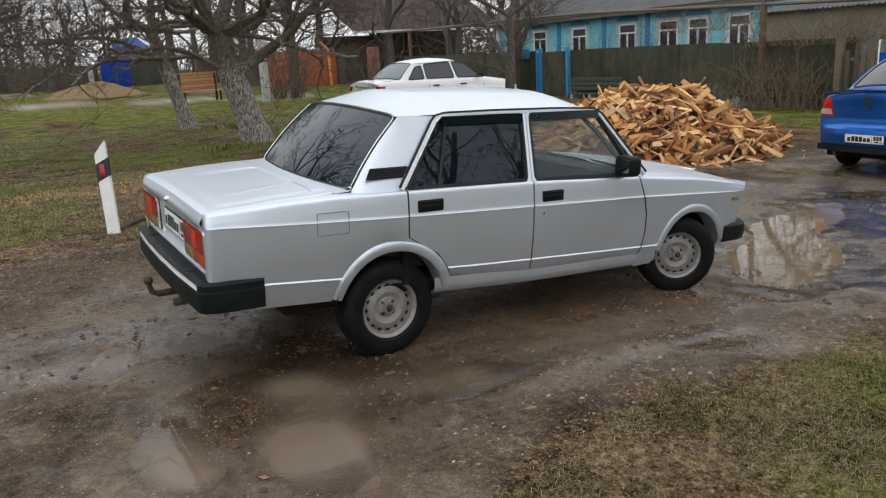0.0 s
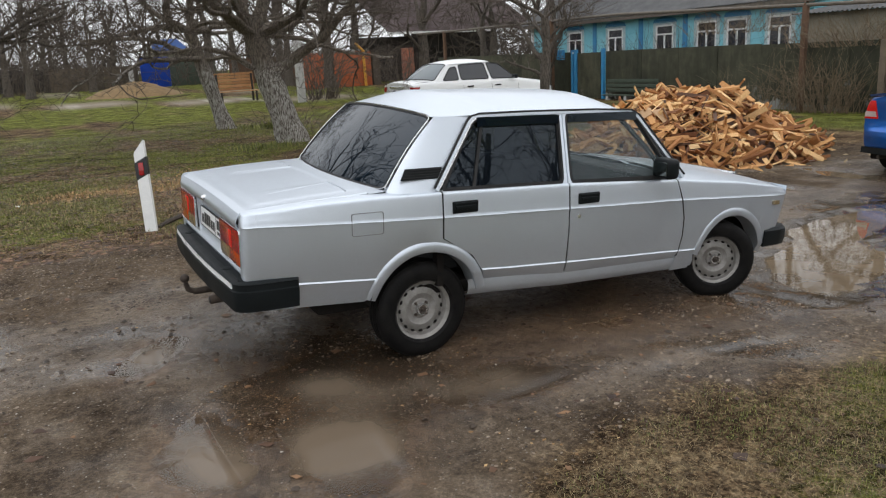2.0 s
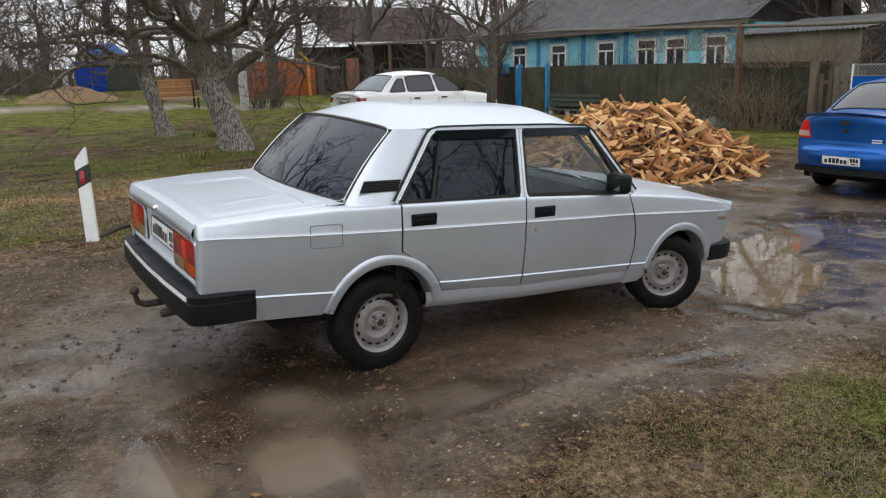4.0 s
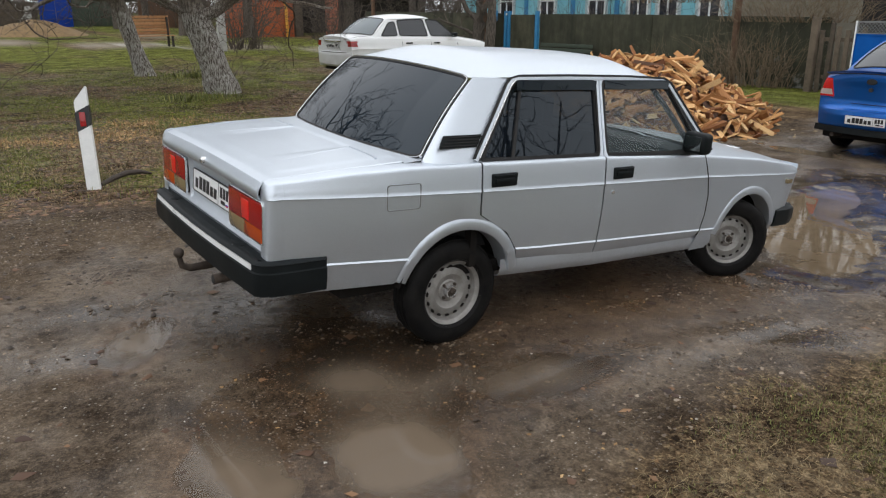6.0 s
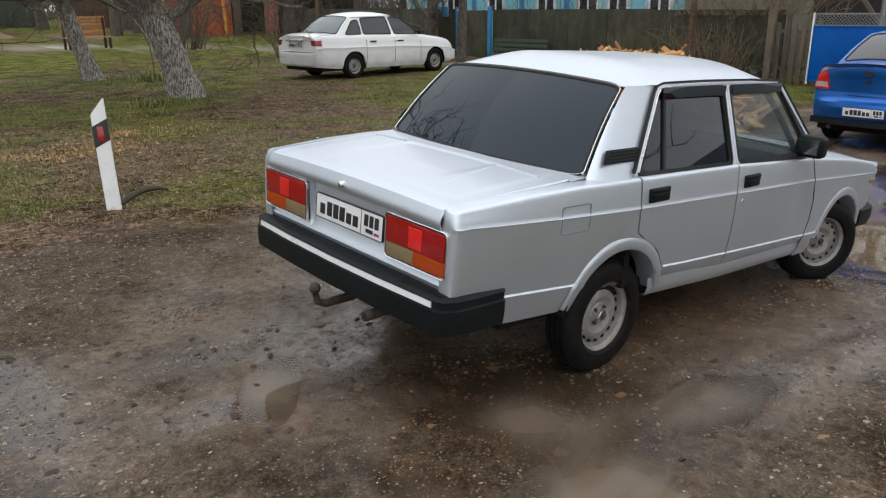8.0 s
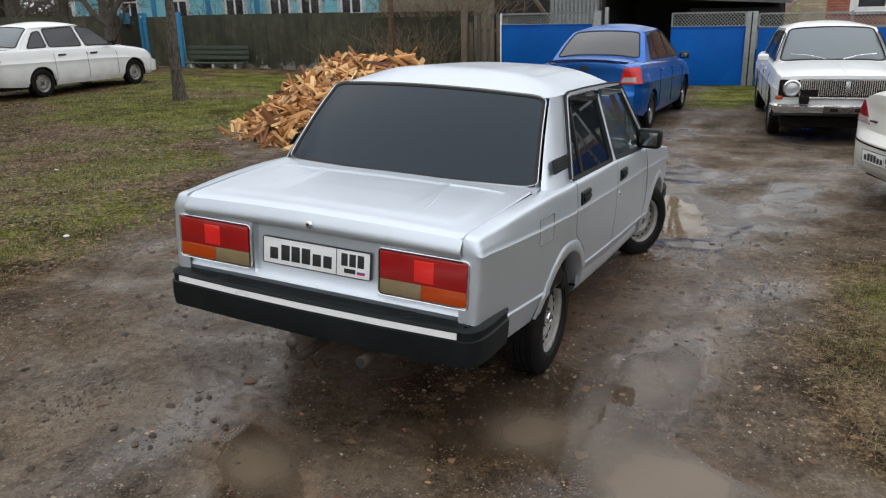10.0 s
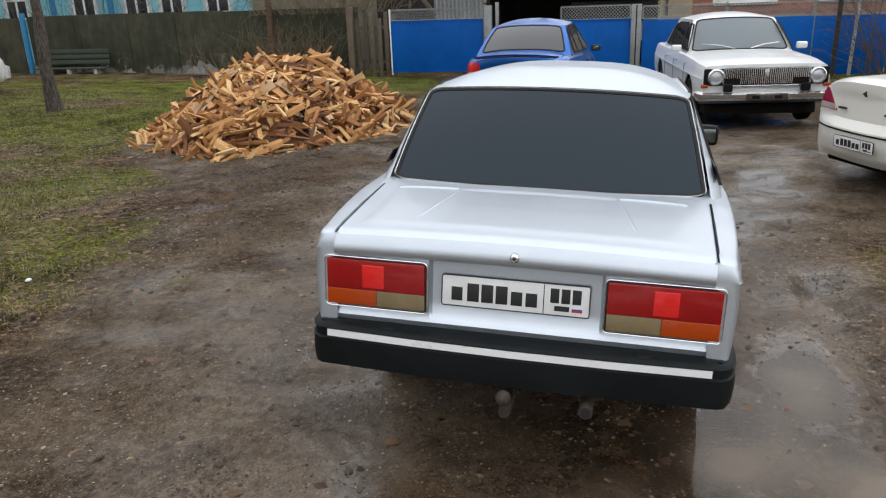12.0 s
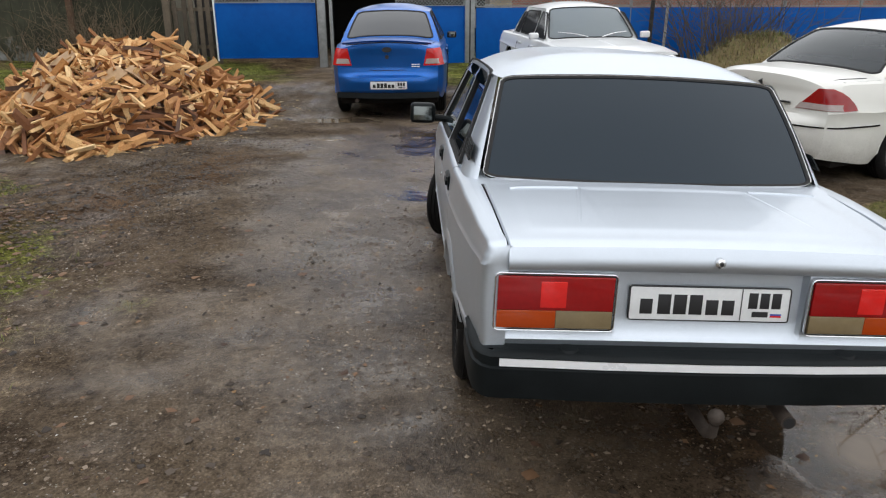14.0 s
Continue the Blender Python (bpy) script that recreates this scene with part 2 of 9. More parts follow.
def add_tube(bm, pts, radii, sides=8, caps=True):
    """A round tube along points, with a radius at each."""
    pts = [Vector(p) for p in pts]
    if not hasattr(radii, "__len__"):
        radii = [radii] * len(pts)
    rows = []
    ref = Vector((0, 0, 1))
    if abs((pts[-1] - pts[0]).normalized().z) > 0.9:
        ref = Vector((1, 0, 0))
    for i, p in enumerate(pts):
        d = (pts[min(i + 1, len(pts) - 1)] - pts[max(i - 1, 0)]).normalized()
        u = d.cross(ref).normalized()
        v = d.cross(u)
        rows.append([p + radii[i] * (math.cos(2 * math.pi * k / sides) * u + math.sin(2 * math.pi * k / sides) * v) for k in range(sides)])
    V = add_grid(bm, rows, closed_v=True)
    if caps:
        bm.faces.new(V[0])
        bm.faces.new(list(reversed(V[-1])))


def tube(pts, radii, sides=8):
    bm = bmesh.new()
    add_tube(bm, pts, radii, sides)
    return bm


def add_sweep(bm, path, prof, up=(0, 0, 1), closed=False, caps=True):
    """Sweeps a closed profile of (out, up) along a path; out is to the right of the way."""
    path = [Vector(p) for p in path]
    up = Vector(up)
    n = len(path)
    rows = []
    for i, p in enumerate(path):
        a = path[(i - 1) % n] if closed or i > 0 else p
        b = path[(i + 1) % n] if closed or i < n - 1 else p
        d1 = (p - a).normalized() if (p - a).length > 1e-9 else (b - p).normalized()
        d2 = (b - p).normalized() if (b - p).length > 1e-9 else d1
        d = (d1 + d2).normalized()
        o = d.cross(up).normalized()
        k = 1.0 / max(0.35, math.cos(d1.angle(d2) / 2)) if d1.length and d2.length else 1.0
        w = o.cross(d)
        rows.append([p + o * (q[0] * k) + w * q[1] for q in prof])
    V = add_grid(bm, rows, closed_u=closed, closed_v=True)
    if caps and not closed:
        bm.faces.new(V[0])
        bm.faces.new(list(reversed(V[-1])))


def sweep(path, prof, **kw):
    bm = bmesh.new()
    add_sweep(bm, path, prof, **kw)
    return bm


def slab(outline, thick, axis="z"):
    """A plate of an outline of points, made thick along an axis."""
    bm = bmesh.new()
    d = {"x": Vector((thick, 0, 0)), "y": Vector((0, thick, 0)), "z": Vector((0, 0, thick))}[axis]
    a = [bm.verts.new(p) for p in outline]
    b = [bm.verts.new(Vector(p) + d) for p in outline]
    bm.faces.new(a)
    bm.faces.new(list(reversed(b)))
    for i in range(len(a)):
        j = (i + 1) % len(a)
        bm.faces.new((a[j], a[i], b[i], b[j]))
    return bm


def round_rect(w, h, r, n=5, cx=0.0, cy=0.0):
    """A loop of points of a rectangle with rounded corners."""
    out = []
    for sx, sy, a0 in ((1, 1, 0), (-1, 1, 90), (-1, -1, 180), (1, -1, 270)):
        for k in range(n + 1):
            a = radians(a0 + 90 * k / n)
            out.append((cx + sx * (w / 2 - r) + r * math.cos(a), cy + sy * (h / 2 - r) + r * math.sin(a)))
    return out


def vnoise(x, y, seed=0):
    """Smooth lattice noise for arrays, -1 to 1."""
    x, y = np.asarray(x, float), np.asarray(y, float)
    xi, yi = np.floor(x), np.floor(y)
    fx, fy = x - xi, y - yi
    fx, fy = fx * fx * (3 - 2 * fx), fy * fy * (3 - 2 * fy)

    def h(a, b):
        s = np.sin(a * 127.1 + b * 311.7 + seed * 74.7) * 43758.5453
        return s - np.floor(s)

    return 2 * ((h(xi, yi) * (1 - fx) + h(xi + 1, yi) * fx) * (1 - fy) + (h(xi, yi + 1) * (1 - fx) + h(xi + 1, yi + 1) * fx) * fy) - 1


def fbm(x, y, octaves=4, seed=0):
    s, a = 0.0, 1.0
    for o in range(octaves):
        s = s + a * vnoise(np.asarray(x) * 2 ** o, np.asarray(y) * 2 ** o, seed + o)
        a *= 0.5
    return s / 1.9


# ---- ground ----
# The lie of the land: heights known at a few places, smoothed between them.
LAND = [(-0.76, -0.32, 0.05), (-1.57, 0.52, 0.09), (0.53, -0.99, -0.03), (-0.85, 1.96, 0.09), (-0.74, 1.07, 0.075), (0.78, 3.68, -0.03), (-0.78, 3.7, 0.03),
        (0.02, -0.74, -0.02), (2.44, -0.78, -0.165), (0.02, 0.66, 0.03), (2.44, 0.66, -0.095), (0.45, -2.0, -0.105), (-2, -4.5, -0.1), (-4, 0, 0.1), (5.3, -3, -0.1),
        (4.1, 13.7, -0.17), (3.9, 19.5, -0.13), (9.5, 1.5, -0.33), (10.3, -2.2, -0.36), (9, 3.2, -0.27), (6, 5, -0.2), (8.6, 5.2, -0.24), (17, 4, -0.48), (17, -5, -0.42), (18.8, 10, -0.45), (18.8, 20, -0.28),
        (9.55, 10.7, -0.15), (8.7, 14.3, -0.11), (12, 14.8, -0.11), (4.5, -3, -0.17), (4.3, -0.3, -0.215), (3, -6, -0.14), (-6, 8, 0.0), (12, 9, -0.25), (14, -3, -0.4), (6.5, 0.5, -0.26)]


def land(x, y):
    x, y = np.asarray(x, float), np.asarray(y, float)
    num, den = np.full(x.shape, -0.12 * 0.0015), np.full(x.shape, 0.0015)
    for px, py, pz in LAND:
        d2 = (x - px) ** 2 + (y - py) ** 2
        w = np.exp(-d2 / (2 * 0.75 ** 2)) + 0.02 * np.exp(-d2 / (2 * 3.0 ** 2))
        num, den = num + w * pz, den + w
    return num / den + 0.018 * np.clip(y - 22, 0, 60)


# Puddles: middle, half axes, turn, water level.
PUDDLES = [(4.05, -0.52, 0.98, 0.50, 28, -0.225),
           (5.25, 0.16, 1.0, 0.36, 12, -0.237), (6.84, 2.1, 0.26, 0.13, 80, -0.272), (8.5, 2.35, 0.6, 0.22, 75, -0.31)]
# The wide shallow pool round the silver car's tail: middle, half axes, turn of its lobes.
POOL = [(-0.62, -1.25, 0.40, 0.50, -25), (-0.38, -0.80, 0.62, 0.42, -25), (-1.30, -1.20, 0.24, 0.40, -10), (-0.72, -1.56, 0.26, 0.42, -25), (0.15, -1.25, 0.50, 0.24, -5), (-1.33, 0.02, 0.40, 0.17, 52)]
# Silt stirred up in it: middle, half axes, strength.
SILT = [(-1.34, -1.22, 0.20, 0.34, 0.75), (-0.60, -0.84, 0.22, 0.20, 0.70), (-0.72, -1.48, 0.24, 0.34, 1.0), (0.20, -1.25, 0.40, 0.20, 0.55), (-1.33, 0.02, 0.24, 0.28, 0.65), (-1.0, -1.50, 0.32, 0.20, 0.70), (-0.28, -1.05, 0.24, 0.16, 0.55)]
LAWN_EDGE = [(-60, 3.4), (-1.7, 3.35), (-0.9, 2.98), (0, 2.9), (1.1, 3.45), (2.4, 4.2), (4.0, 5.0), (5.0, 6.0), (7.0, 6.8), (8.6, 5.6), (10, 4.3), (14, 3.7), (17, 3.9), (80, 3.9)]


def puddle_depth(x, y):
    """About 1 in a puddle's middle, 0 at its shore, below 0 outside; and the level of the nearest water."""
    best, level = np.full(np.shape(x), -9.0), np.zeros(np.shape(x))
    for i, (cx, cy, a, b, turn, z) in enumerate(PUDDLES):
        c, s = math.cos(radians(turn)), math.sin(radians(turn))
        u, v = ((x - cx) * c + (y - cy) * s) / a, (-(x - cx) * s + (y - cy) * c) / b
        d = 1 - np.sqrt(u * u + v * v) + 0.22 * fbm(x * 3.1, y * 3.1, 3, 40 + i)
        level = np.where(d > best, z, level)
        best = np.maximum(best, d)
    return best, level


def pool_depth(x, y):
    best = np.full(np.shape(x), -9.0)
    for cx, cy, a, b, turn in POOL:
        c, s = math.cos(radians(turn)), math.sin(radians(turn))
        u, v = ((x - cx) * c + (y - cy) * s) / a, (-(x - cx) * s + (y - cy) * c) / b
        best = np.maximum(best, (1 - np.sqrt(u * u + v * v)) * min(1.0, max(0.62, min(a, b) / 0.6)))
    return best + 0.17 * fbm(x * 2.6, y * 2.6, 4, 45) + 0.05 * fbm(x * 11, y * 11, 3, 47)


def pool_silt(x, y):
    s = np.zeros(np.shape(x))
    for cx, cy, a, b, k in SILT:
        s = s + k * np.exp(-((x - cx) / a) ** 2 - ((y - cy) / b) ** 2)
    return np.clip(1.7 * s * (1 + 0.6 * fbm(x * 4, y * 4, 4, 46)) - 0.38, 0, 1)


_px, _py = np.meshgrid(np.linspace(-1.4, 0.4, 10), np.linspace(-1.7, 0.5, 12))
POOL_PLANE = np.linalg.lstsq(np.stack([np.ones(_px.size), _px.ravel(), _py.ravel()], 1), land(_px, _py).ravel(), rcond=None)[0]


def pool_level(x, y):
    return POOL_PLANE[0] + POOL_PLANE[1] * x + POOL_PLANE[2] * y - 0.006


def grass_weight(x, y):
    lawn = (y - np.interp(x, [p[0] for p in LAWN_EDGE], [p[1] for p in LAWN_EDGE])) / 0.75
    edge = 0.06 + np.interp(x, [-1.2, -0.25, 0.3, 1.0, 2.0, 2.6, 3.1, 3.6, 4.4], [-5.5, -2.35, -2.1, -1.95, -1.9, -2.1, -3.0, -4.4, -7.0])
    near = (edge - y) / 0.28 + 0.35
    verge = np.minimum((x - 12.5) / 0.8, (0.5 - y) / 0.8)
    path = np.abs(y - (41.5 - 0.85 * x)) / 1.6 - 1.0
    g = np.minimum(np.maximum(np.maximum(lawn, near), verge), np.clip(path * 2, -1.5, 9))
    return np.clip(g + 1.2 * fbm(x * 0.9, y * 0.9, 4, 7) + 0.7 * fbm(x * 3.1, y * 3.1, 3, 9) + 0.1, -3, 3)


def litter(x, y):
    """How far leaf litter and bare soil show through the grass, 0 to 1."""
    k = 0.40 + 1.25 * fbm(x * 0.55 + 3, y * 0.55, 4, 17) + 0.25 * np.exp(-(((x - 4) / 3.2) ** 2 + ((y - 11.0) / 1.6) ** 2)) + 0.07 * np.clip((-1.4 - y) / 0.5, 0, 1) * (x < 6) + 0.32 * np.exp(-((y - np.interp(x, [p[0] for p in LAWN_EDGE], [p[1] for p in LAWN_EDGE])) / 0.9) ** 2) - 0.12 * np.clip((y - 20) / 8, 0, 1)
    return np.clip(k, 0, 1)


def ground_height(x, y, fine=True):
    x, y = np.asarray(x, float), np.asarray(y, float)
    g = np.clip(grass_weight(x, y) * 0.5 + 0.5, 0, 1)
    near = np.clip(1.6 - np.hypot(x - 1, y) / 14, 0.15, 1)
    z = land(x, y)
    if fine:
        z = z + near * (0.022 * fbm(x * 1.1, y * 1.1, 3, 3) + (1 - g) * (0.010 * fbm(x * 5, y * 5, 3, 11) + 0.006 * np.abs(fbm(x * 17, y * 17, 2, 19))) + g * (0.012 + 0.016 * fbm(x * 6, y * 6, 3, 23)))
        for k, (y0, amp) in enumerate(((-1.62, 0.028), (-1.30, 0.018))):
            d = y - (y0 + 0.10 * np.sin(x * 0.9 + k) - 0.03 * x)
            z = z - near * amp * np.exp(-(d / 0.09) ** 2) * (x > -0.6) * (x < 3.4)
        churn = np.exp(-(((x - 4.2) / 2.0) ** 2 + ((y - 3.7) / 1.0) ** 2))
        z = z + churn * (0.085 * fbm(x * 4, y * 4, 4, 31) + 0.05 * np.abs(fbm(x * 9, y * 9, 3, 32)))
    d = pool_depth(x, y)
    k = np.clip((d + 0.32) / 0.42, 0, 1)
    k = k * k * (3 - 2 * k)
    z = z * (1 - k) + k * (pool_level(x, y) - 0.030 * d + 0.003 + (0.005 * fbm(x * 9, y * 9, 3, 88) if fine else 0))
    d, lev = puddle_depth(x, y)
    k = np.clip((d + 0.75) / 0.5, 0, 1)
    k = k * k * (3 - 2 * k)
    return z * (1 - k) + k * (lev - 0.055 * d + 0.004 + (0.010 * fbm(x * 9, y * 9, 3, 88) if fine else 0))


def axis_lines(lo, hi, step, far, grow=1.14):
    a = list(np.arange(lo, hi + step / 2, step))
    s, x = step, a[-1]
    while x < far:
        s = min(s * grow, 40)
        x += s
        a.append(x)
    s, x, b = step, a[0], []
    while x > -far:
        s = min(s * grow, 40)
        x -= s
        b.append(x)
    return np.array(b[::-1] + a)


def ground_material():
    m, n, l, b = nodes_of("wet_mud_gravel_and_winter_grass")
    co = n.new("ShaderNodeTexCoord").outputs["Object"]
    at = n.new("ShaderNodeAttribute")
    at.attribute_name = "zone"
    sep = n.new("ShaderNodeSeparateColor")
    l.new(at.outputs["Color"], sep.inputs[0])
    f1, f2, f3 = noise_of(n, l, 1.7, 6, 0.62, co), noise_of(n, l, 16, 5, 0.7, co), noise_of(n, l, 85, 3, 0.7, co)
    mud = ramp_of(n, [(0.38, (0.018, 0.012, 0.007)), (0.475, (0.064, 0.046, 0.030)), (0.53, (0.114, 0.085, 0.058)), (0.63, (0.172, 0.134, 0.095))])
    sum3 = n.new("ShaderNodeMath")
    sum3.operation = "MULTIPLY_ADD"
    sum3.inputs[1].default_value = 0.42
    l.new(f3, sum3.inputs[0])
    sum2 = n.new("ShaderNodeMath")
    sum2.operation = "MULTIPLY"
    sum2.inputs[1].default_value = 0.58
    l.new(f2, sum2.inputs[0])
    l.new(sum2.outputs[0], sum3.inputs[2])
    l.new(sum3.outputs[0], mud.inputs[0])
    tone = ramp_of(n, [(0.38, (0.026, 0.016, 0.010)), (0.62, (0.208, 0.156, 0.106))])
    l.new(f1, tone.inputs[0])
    mm = n.new("ShaderNodeMix")
    mm.data_type, mm.inputs[0].default_value = "RGBA", 0.42
    l.new(mud.outputs[0], mm.inputs[6])
    l.new(tone.outputs[0], mm.inputs[7])
    vor = n.new("ShaderNodeTexVoronoi")
    socket(vor, Scale=42.0, Randomness=1.0)
    l.new(co, vor.inputs["Vector"])
    peb = ramp_of(n, [(0.0, (1, 1, 1)), (0.16, (1, 1, 1)), (0.24, (0, 0, 0))])
    l.new(vor.outputs["Distance"], peb.inputs[0])
    vs = n.new("ShaderNodeSeparateColor")
    l.new(vor.outputs["Color"], vs.inputs[0])
    few = ramp_of(n, [(0.38, (0, 0, 0)), (0.42, (1, 1, 1))])
    l.new(vs.outputs[0], few.inputs[0])
    pm = n.new("ShaderNodeMath")
    pm.operation = "MULTIPLY"
    l.new(peb.outputs[0], pm.inputs[0])
    l.new(few.outputs[0], pm.inputs[1])
    pm2 = n.new("ShaderNodeMath")
    pm2.operation = "MULTIPLY"
    l.new(pm.outputs[0], pm2.inputs[0])
    l.new(sep.outputs[2], pm2.inputs[1])
    pcol = ramp_of(n, [(0.0, (0.08, 0.055, 0.04)), (0.5, (0.17, 0.15, 0.12)), (1.0, (0.36, 0.33, 0.29))])
    l.new(vs.outputs[1], pcol.inputs[0])
    mp = n.new("ShaderNodeMix")
    mp.data_type = "RGBA"
    l.new(pm2.outputs[0], mp.inputs[0])
    l.new(mm.outputs[2], mp.inputs[6])
    l.new(pcol.outputs[0], mp.inputs[7])
    gr = ramp_of(n, [(0.40, (0.012, 0.009, 0.004)), (0.455, (0.046, 0.044, 0.011)), (0.50, (0.090, 0.100, 0.017)), (0.55, (0.145, 0.158, 0.033)), (0.62, (0.24, 0.20, 0.080))])
    soil = ramp_of(n, [(0.40, (0.010, 0.006, 0.004)), (0.47, (0.054, 0.034, 0.019)), (0.525, (0.122, 0.083, 0.046)), (0.60, (0.24, 0.178, 0.105))])
    mixf = n.new("ShaderNodeMath")
    mixf.operation = "MULTIPLY_ADD"
    mixf.inputs[1].default_value = 0.35
    l.new(f2, mixf.inputs[0])
    half = n.new("ShaderNodeMath")
    half.operation = "MULTIPLY_ADD"
    half.inputs[1].default_value = 0.35
    l.new(f1, half.inputs[0])
    fin = n.new("ShaderNodeMath")
    fin.operation = "MULTIPLY"
    fin.inputs[1].default_value = 0.3
    l.new(f3, fin.inputs[0])
    l.new(fin.outputs[0], half.inputs[2])
    l.new(half.outputs[0], mixf.inputs[2])
    l.new(mixf.outputs[0], gr.inputs[0])
    l.new(mixf.outputs[0], soil.inputs[0])
    lit = n.new("ShaderNodeMath")
    lit.operation = "MULTIPLY_ADD"
    lit.inputs[1].default_value = 1.3
    l.new(f2, lit.inputs[0])
    l0 = n.new("ShaderNodeMath")
    l0.operation = "SUBTRACT"
    l0.inputs[1].default_value = 0.65
    l.new(at.outputs["Alpha"], l0.inputs[0])
    l.new(l0.outputs[0], lit.inputs[2])
    lm = n.new("ShaderNodeMapRange")
    socket(lm, From_Min=0.45, From_Max=0.72)
    l.new(lit.outputs[0], lm.inputs["Value"])
    gl = n.new("ShaderNodeMix")
    gl.data_type = "RGBA"
    l.new(lm.outputs[0], gl.inputs[0])
    l.new(gr.outputs[0], gl.inputs[6])
    l.new(soil.outputs[0], gl.inputs[7])
    edge = n.new("ShaderNodeMath")
    edge.operation = "MULTIPLY_ADD"
    edge.inputs[1].default_value = 0.9
    l.new(f2, edge.inputs[0])
    s2 = n.new("ShaderNodeMath")
    s2.operation = "SUBTRACT"
    s2.inputs[1].default_value = 0.45
    l.new(sep.outputs[0], s2.inputs[0])
    l.new(s2.outputs[0], edge.inputs[2])
    em = n.new("ShaderNodeMapRange")
    socket(em, From_Min=0.35, From_Max=0.62)
    l.new(edge.outputs[0], em.inputs["Value"])
    mg = n.new("ShaderNodeMix")
    mg.data_type = "RGBA"
    l.new(em.outputs[0], mg.inputs[0])
    l.new(mp.outputs[2], mg.inputs[6])
    l.new(gl.outputs[2], mg.inputs[7])
    # grains and bits of leaf, each with a tone of its own
    for scale, lo, hi, wide in ((95.0, 0.70, 1.32, 1.0), (48.0, 0.55, 1.50, 0.8)):
        vg = n.new("ShaderNodeTexVoronoi")
        socket(vg, Scale=scale, Randomness=1.0)
        gm = n.new("ShaderNodeMapping")
        gm.inputs["Scale"].default_value = (1.0, wide, 1.0)
        l.new(co, gm.inputs[0])
        l.new(gm.outputs[0], vg.inputs["Vector"])
        gc = n.new("ShaderNodeSeparateColor")
        l.new(vg.outputs["Color"], gc.inputs[0])
        gv = n.new("ShaderNodeMapRange")
        socket(gv, From_Min=0.05, From_Max=0.95, To_Min=lo, To_Max=hi)
        l.new(gc.outputs[0], gv.inputs["Value"])
        gx = n.new("ShaderNodeMix")
        gx.data_type, gx.blend_type, gx.inputs[0].default_value = "RGBA", "MULTIPLY", 0.8
        if wide < 1:
            l.new(em.outputs[0], gx.inputs[0])
        l.new(mg.outputs[2], gx.inputs[6])
        l.new(gv.outputs[0], gx.inputs[7])
        mg = gx
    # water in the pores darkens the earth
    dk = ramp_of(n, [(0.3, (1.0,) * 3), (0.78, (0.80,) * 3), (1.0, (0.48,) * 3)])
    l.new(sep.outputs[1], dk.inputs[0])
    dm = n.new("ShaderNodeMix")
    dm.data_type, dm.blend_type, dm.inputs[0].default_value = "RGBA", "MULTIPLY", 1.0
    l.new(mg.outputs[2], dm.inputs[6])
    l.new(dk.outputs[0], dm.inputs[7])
    # red-brown pool bed and churned mud; also wet and shade painted under the car
    pa = n.new("ShaderNodeAttribute")
    pa.attribute_name = "pool"
    pb = n.new("ShaderNodeMix")
    pb.data_type, pb.blend_type = "RGBA", "MULTIPLY"
    pb.inputs[7].default_value = (0.88, 0.69, 0.54, 1)
    l.new(pa.outputs["Fac"], pb.inputs[0])
    l.new(dm.outputs[2], pb.inputs[6])
    # pale trodden path across the far lawn
    da = n.new("ShaderNodeAttribute")
    da.attribute_name = "dry"
    db = n.new("ShaderNodeMix")
    db.data_type = "RGBA"
    db.inputs[7].default_value = (0.25, 0.215, 0.165, 1)
    l.new(da.outputs["Fac"], db.inputs[0])
    l.new(pb.outputs[2], db.inputs[6])
    l.new(db.outputs[2], b.inputs["Base Color"])
    # from damp earth to a standing film of water
    wv = n.new("ShaderNodeMath")
    wv.operation = "MULTIPLY_ADD"
    wv.inputs[1].default_value = 0.55
    l.new(f2, wv.inputs[0])
    w0 = n.new("ShaderNodeMath")
    w0.operation = "SUBTRACT"
    w0.inputs[1].default_value = 0.275
    l.new(sep.outputs[1], w0.inputs[0])
    l.new(w0.outputs[0], wv.inputs[2])
    wr = ramp_of(n, [(0.0, (0.9,) * 3), (0.45, (0.60,) * 3), (0.72, (0.32,) * 3), (0.92, (0.07,) * 3)])
    l.new(wv.outputs[0], wr.inputs[0])
    l.new(wr.outputs[0], b.inputs["Roughness"])
    sp = n.new("ShaderNodeMapRange")
    socket(sp, From_Min=0.15, From_Max=0.85, To_Min=0.05, To_Max=0.50)
    l.new(sep.outputs[1], sp.inputs["Value"])
    l.new(sp.outputs[0], b.inputs["Specular IOR Level"])
    hh = n.new("ShaderNodeMath")
    hh.operation = "MULTIPLY_ADD"
    hh.inputs[1].default_value = 0.5
    l.new(f3, hh.inputs[0])
    l.new(f2, hh.inputs[2])
    hp = n.new("ShaderNodeMath")
    hp.operation = "MULTIPLY_ADD"
    hp.inputs[1].default_value = 0.3
    l.new(pm2.outputs[0], hp.inputs[0])
    l.new(hh.outputs[0], hp.inputs[2])
    f4 = noise_of(n, l, 190, 3, 0.7, co)
    hq = n.new("ShaderNodeMath")
    hq.operation = "MULTIPLY_ADD"
    hq.inputs[1].default_value = 0.28
    l.new(f4, hq.inputs[0])
    l.new(hp.outputs[0], hq.inputs[2])
    bk = bump_of(n, l, b, hq.outputs[0], 0.75, 0.042)
    flat = ramp_of(n, [(0.2, (0.9,) * 3), (0.6, (0.40,) * 3), (0.78, (0.16,) * 3), (0.92, (0.05,) * 3)])
    l.new(wv.outputs[0], flat.inputs[0])
    l.new(flat.outputs[0], bk.inputs["Strength"])
    return m


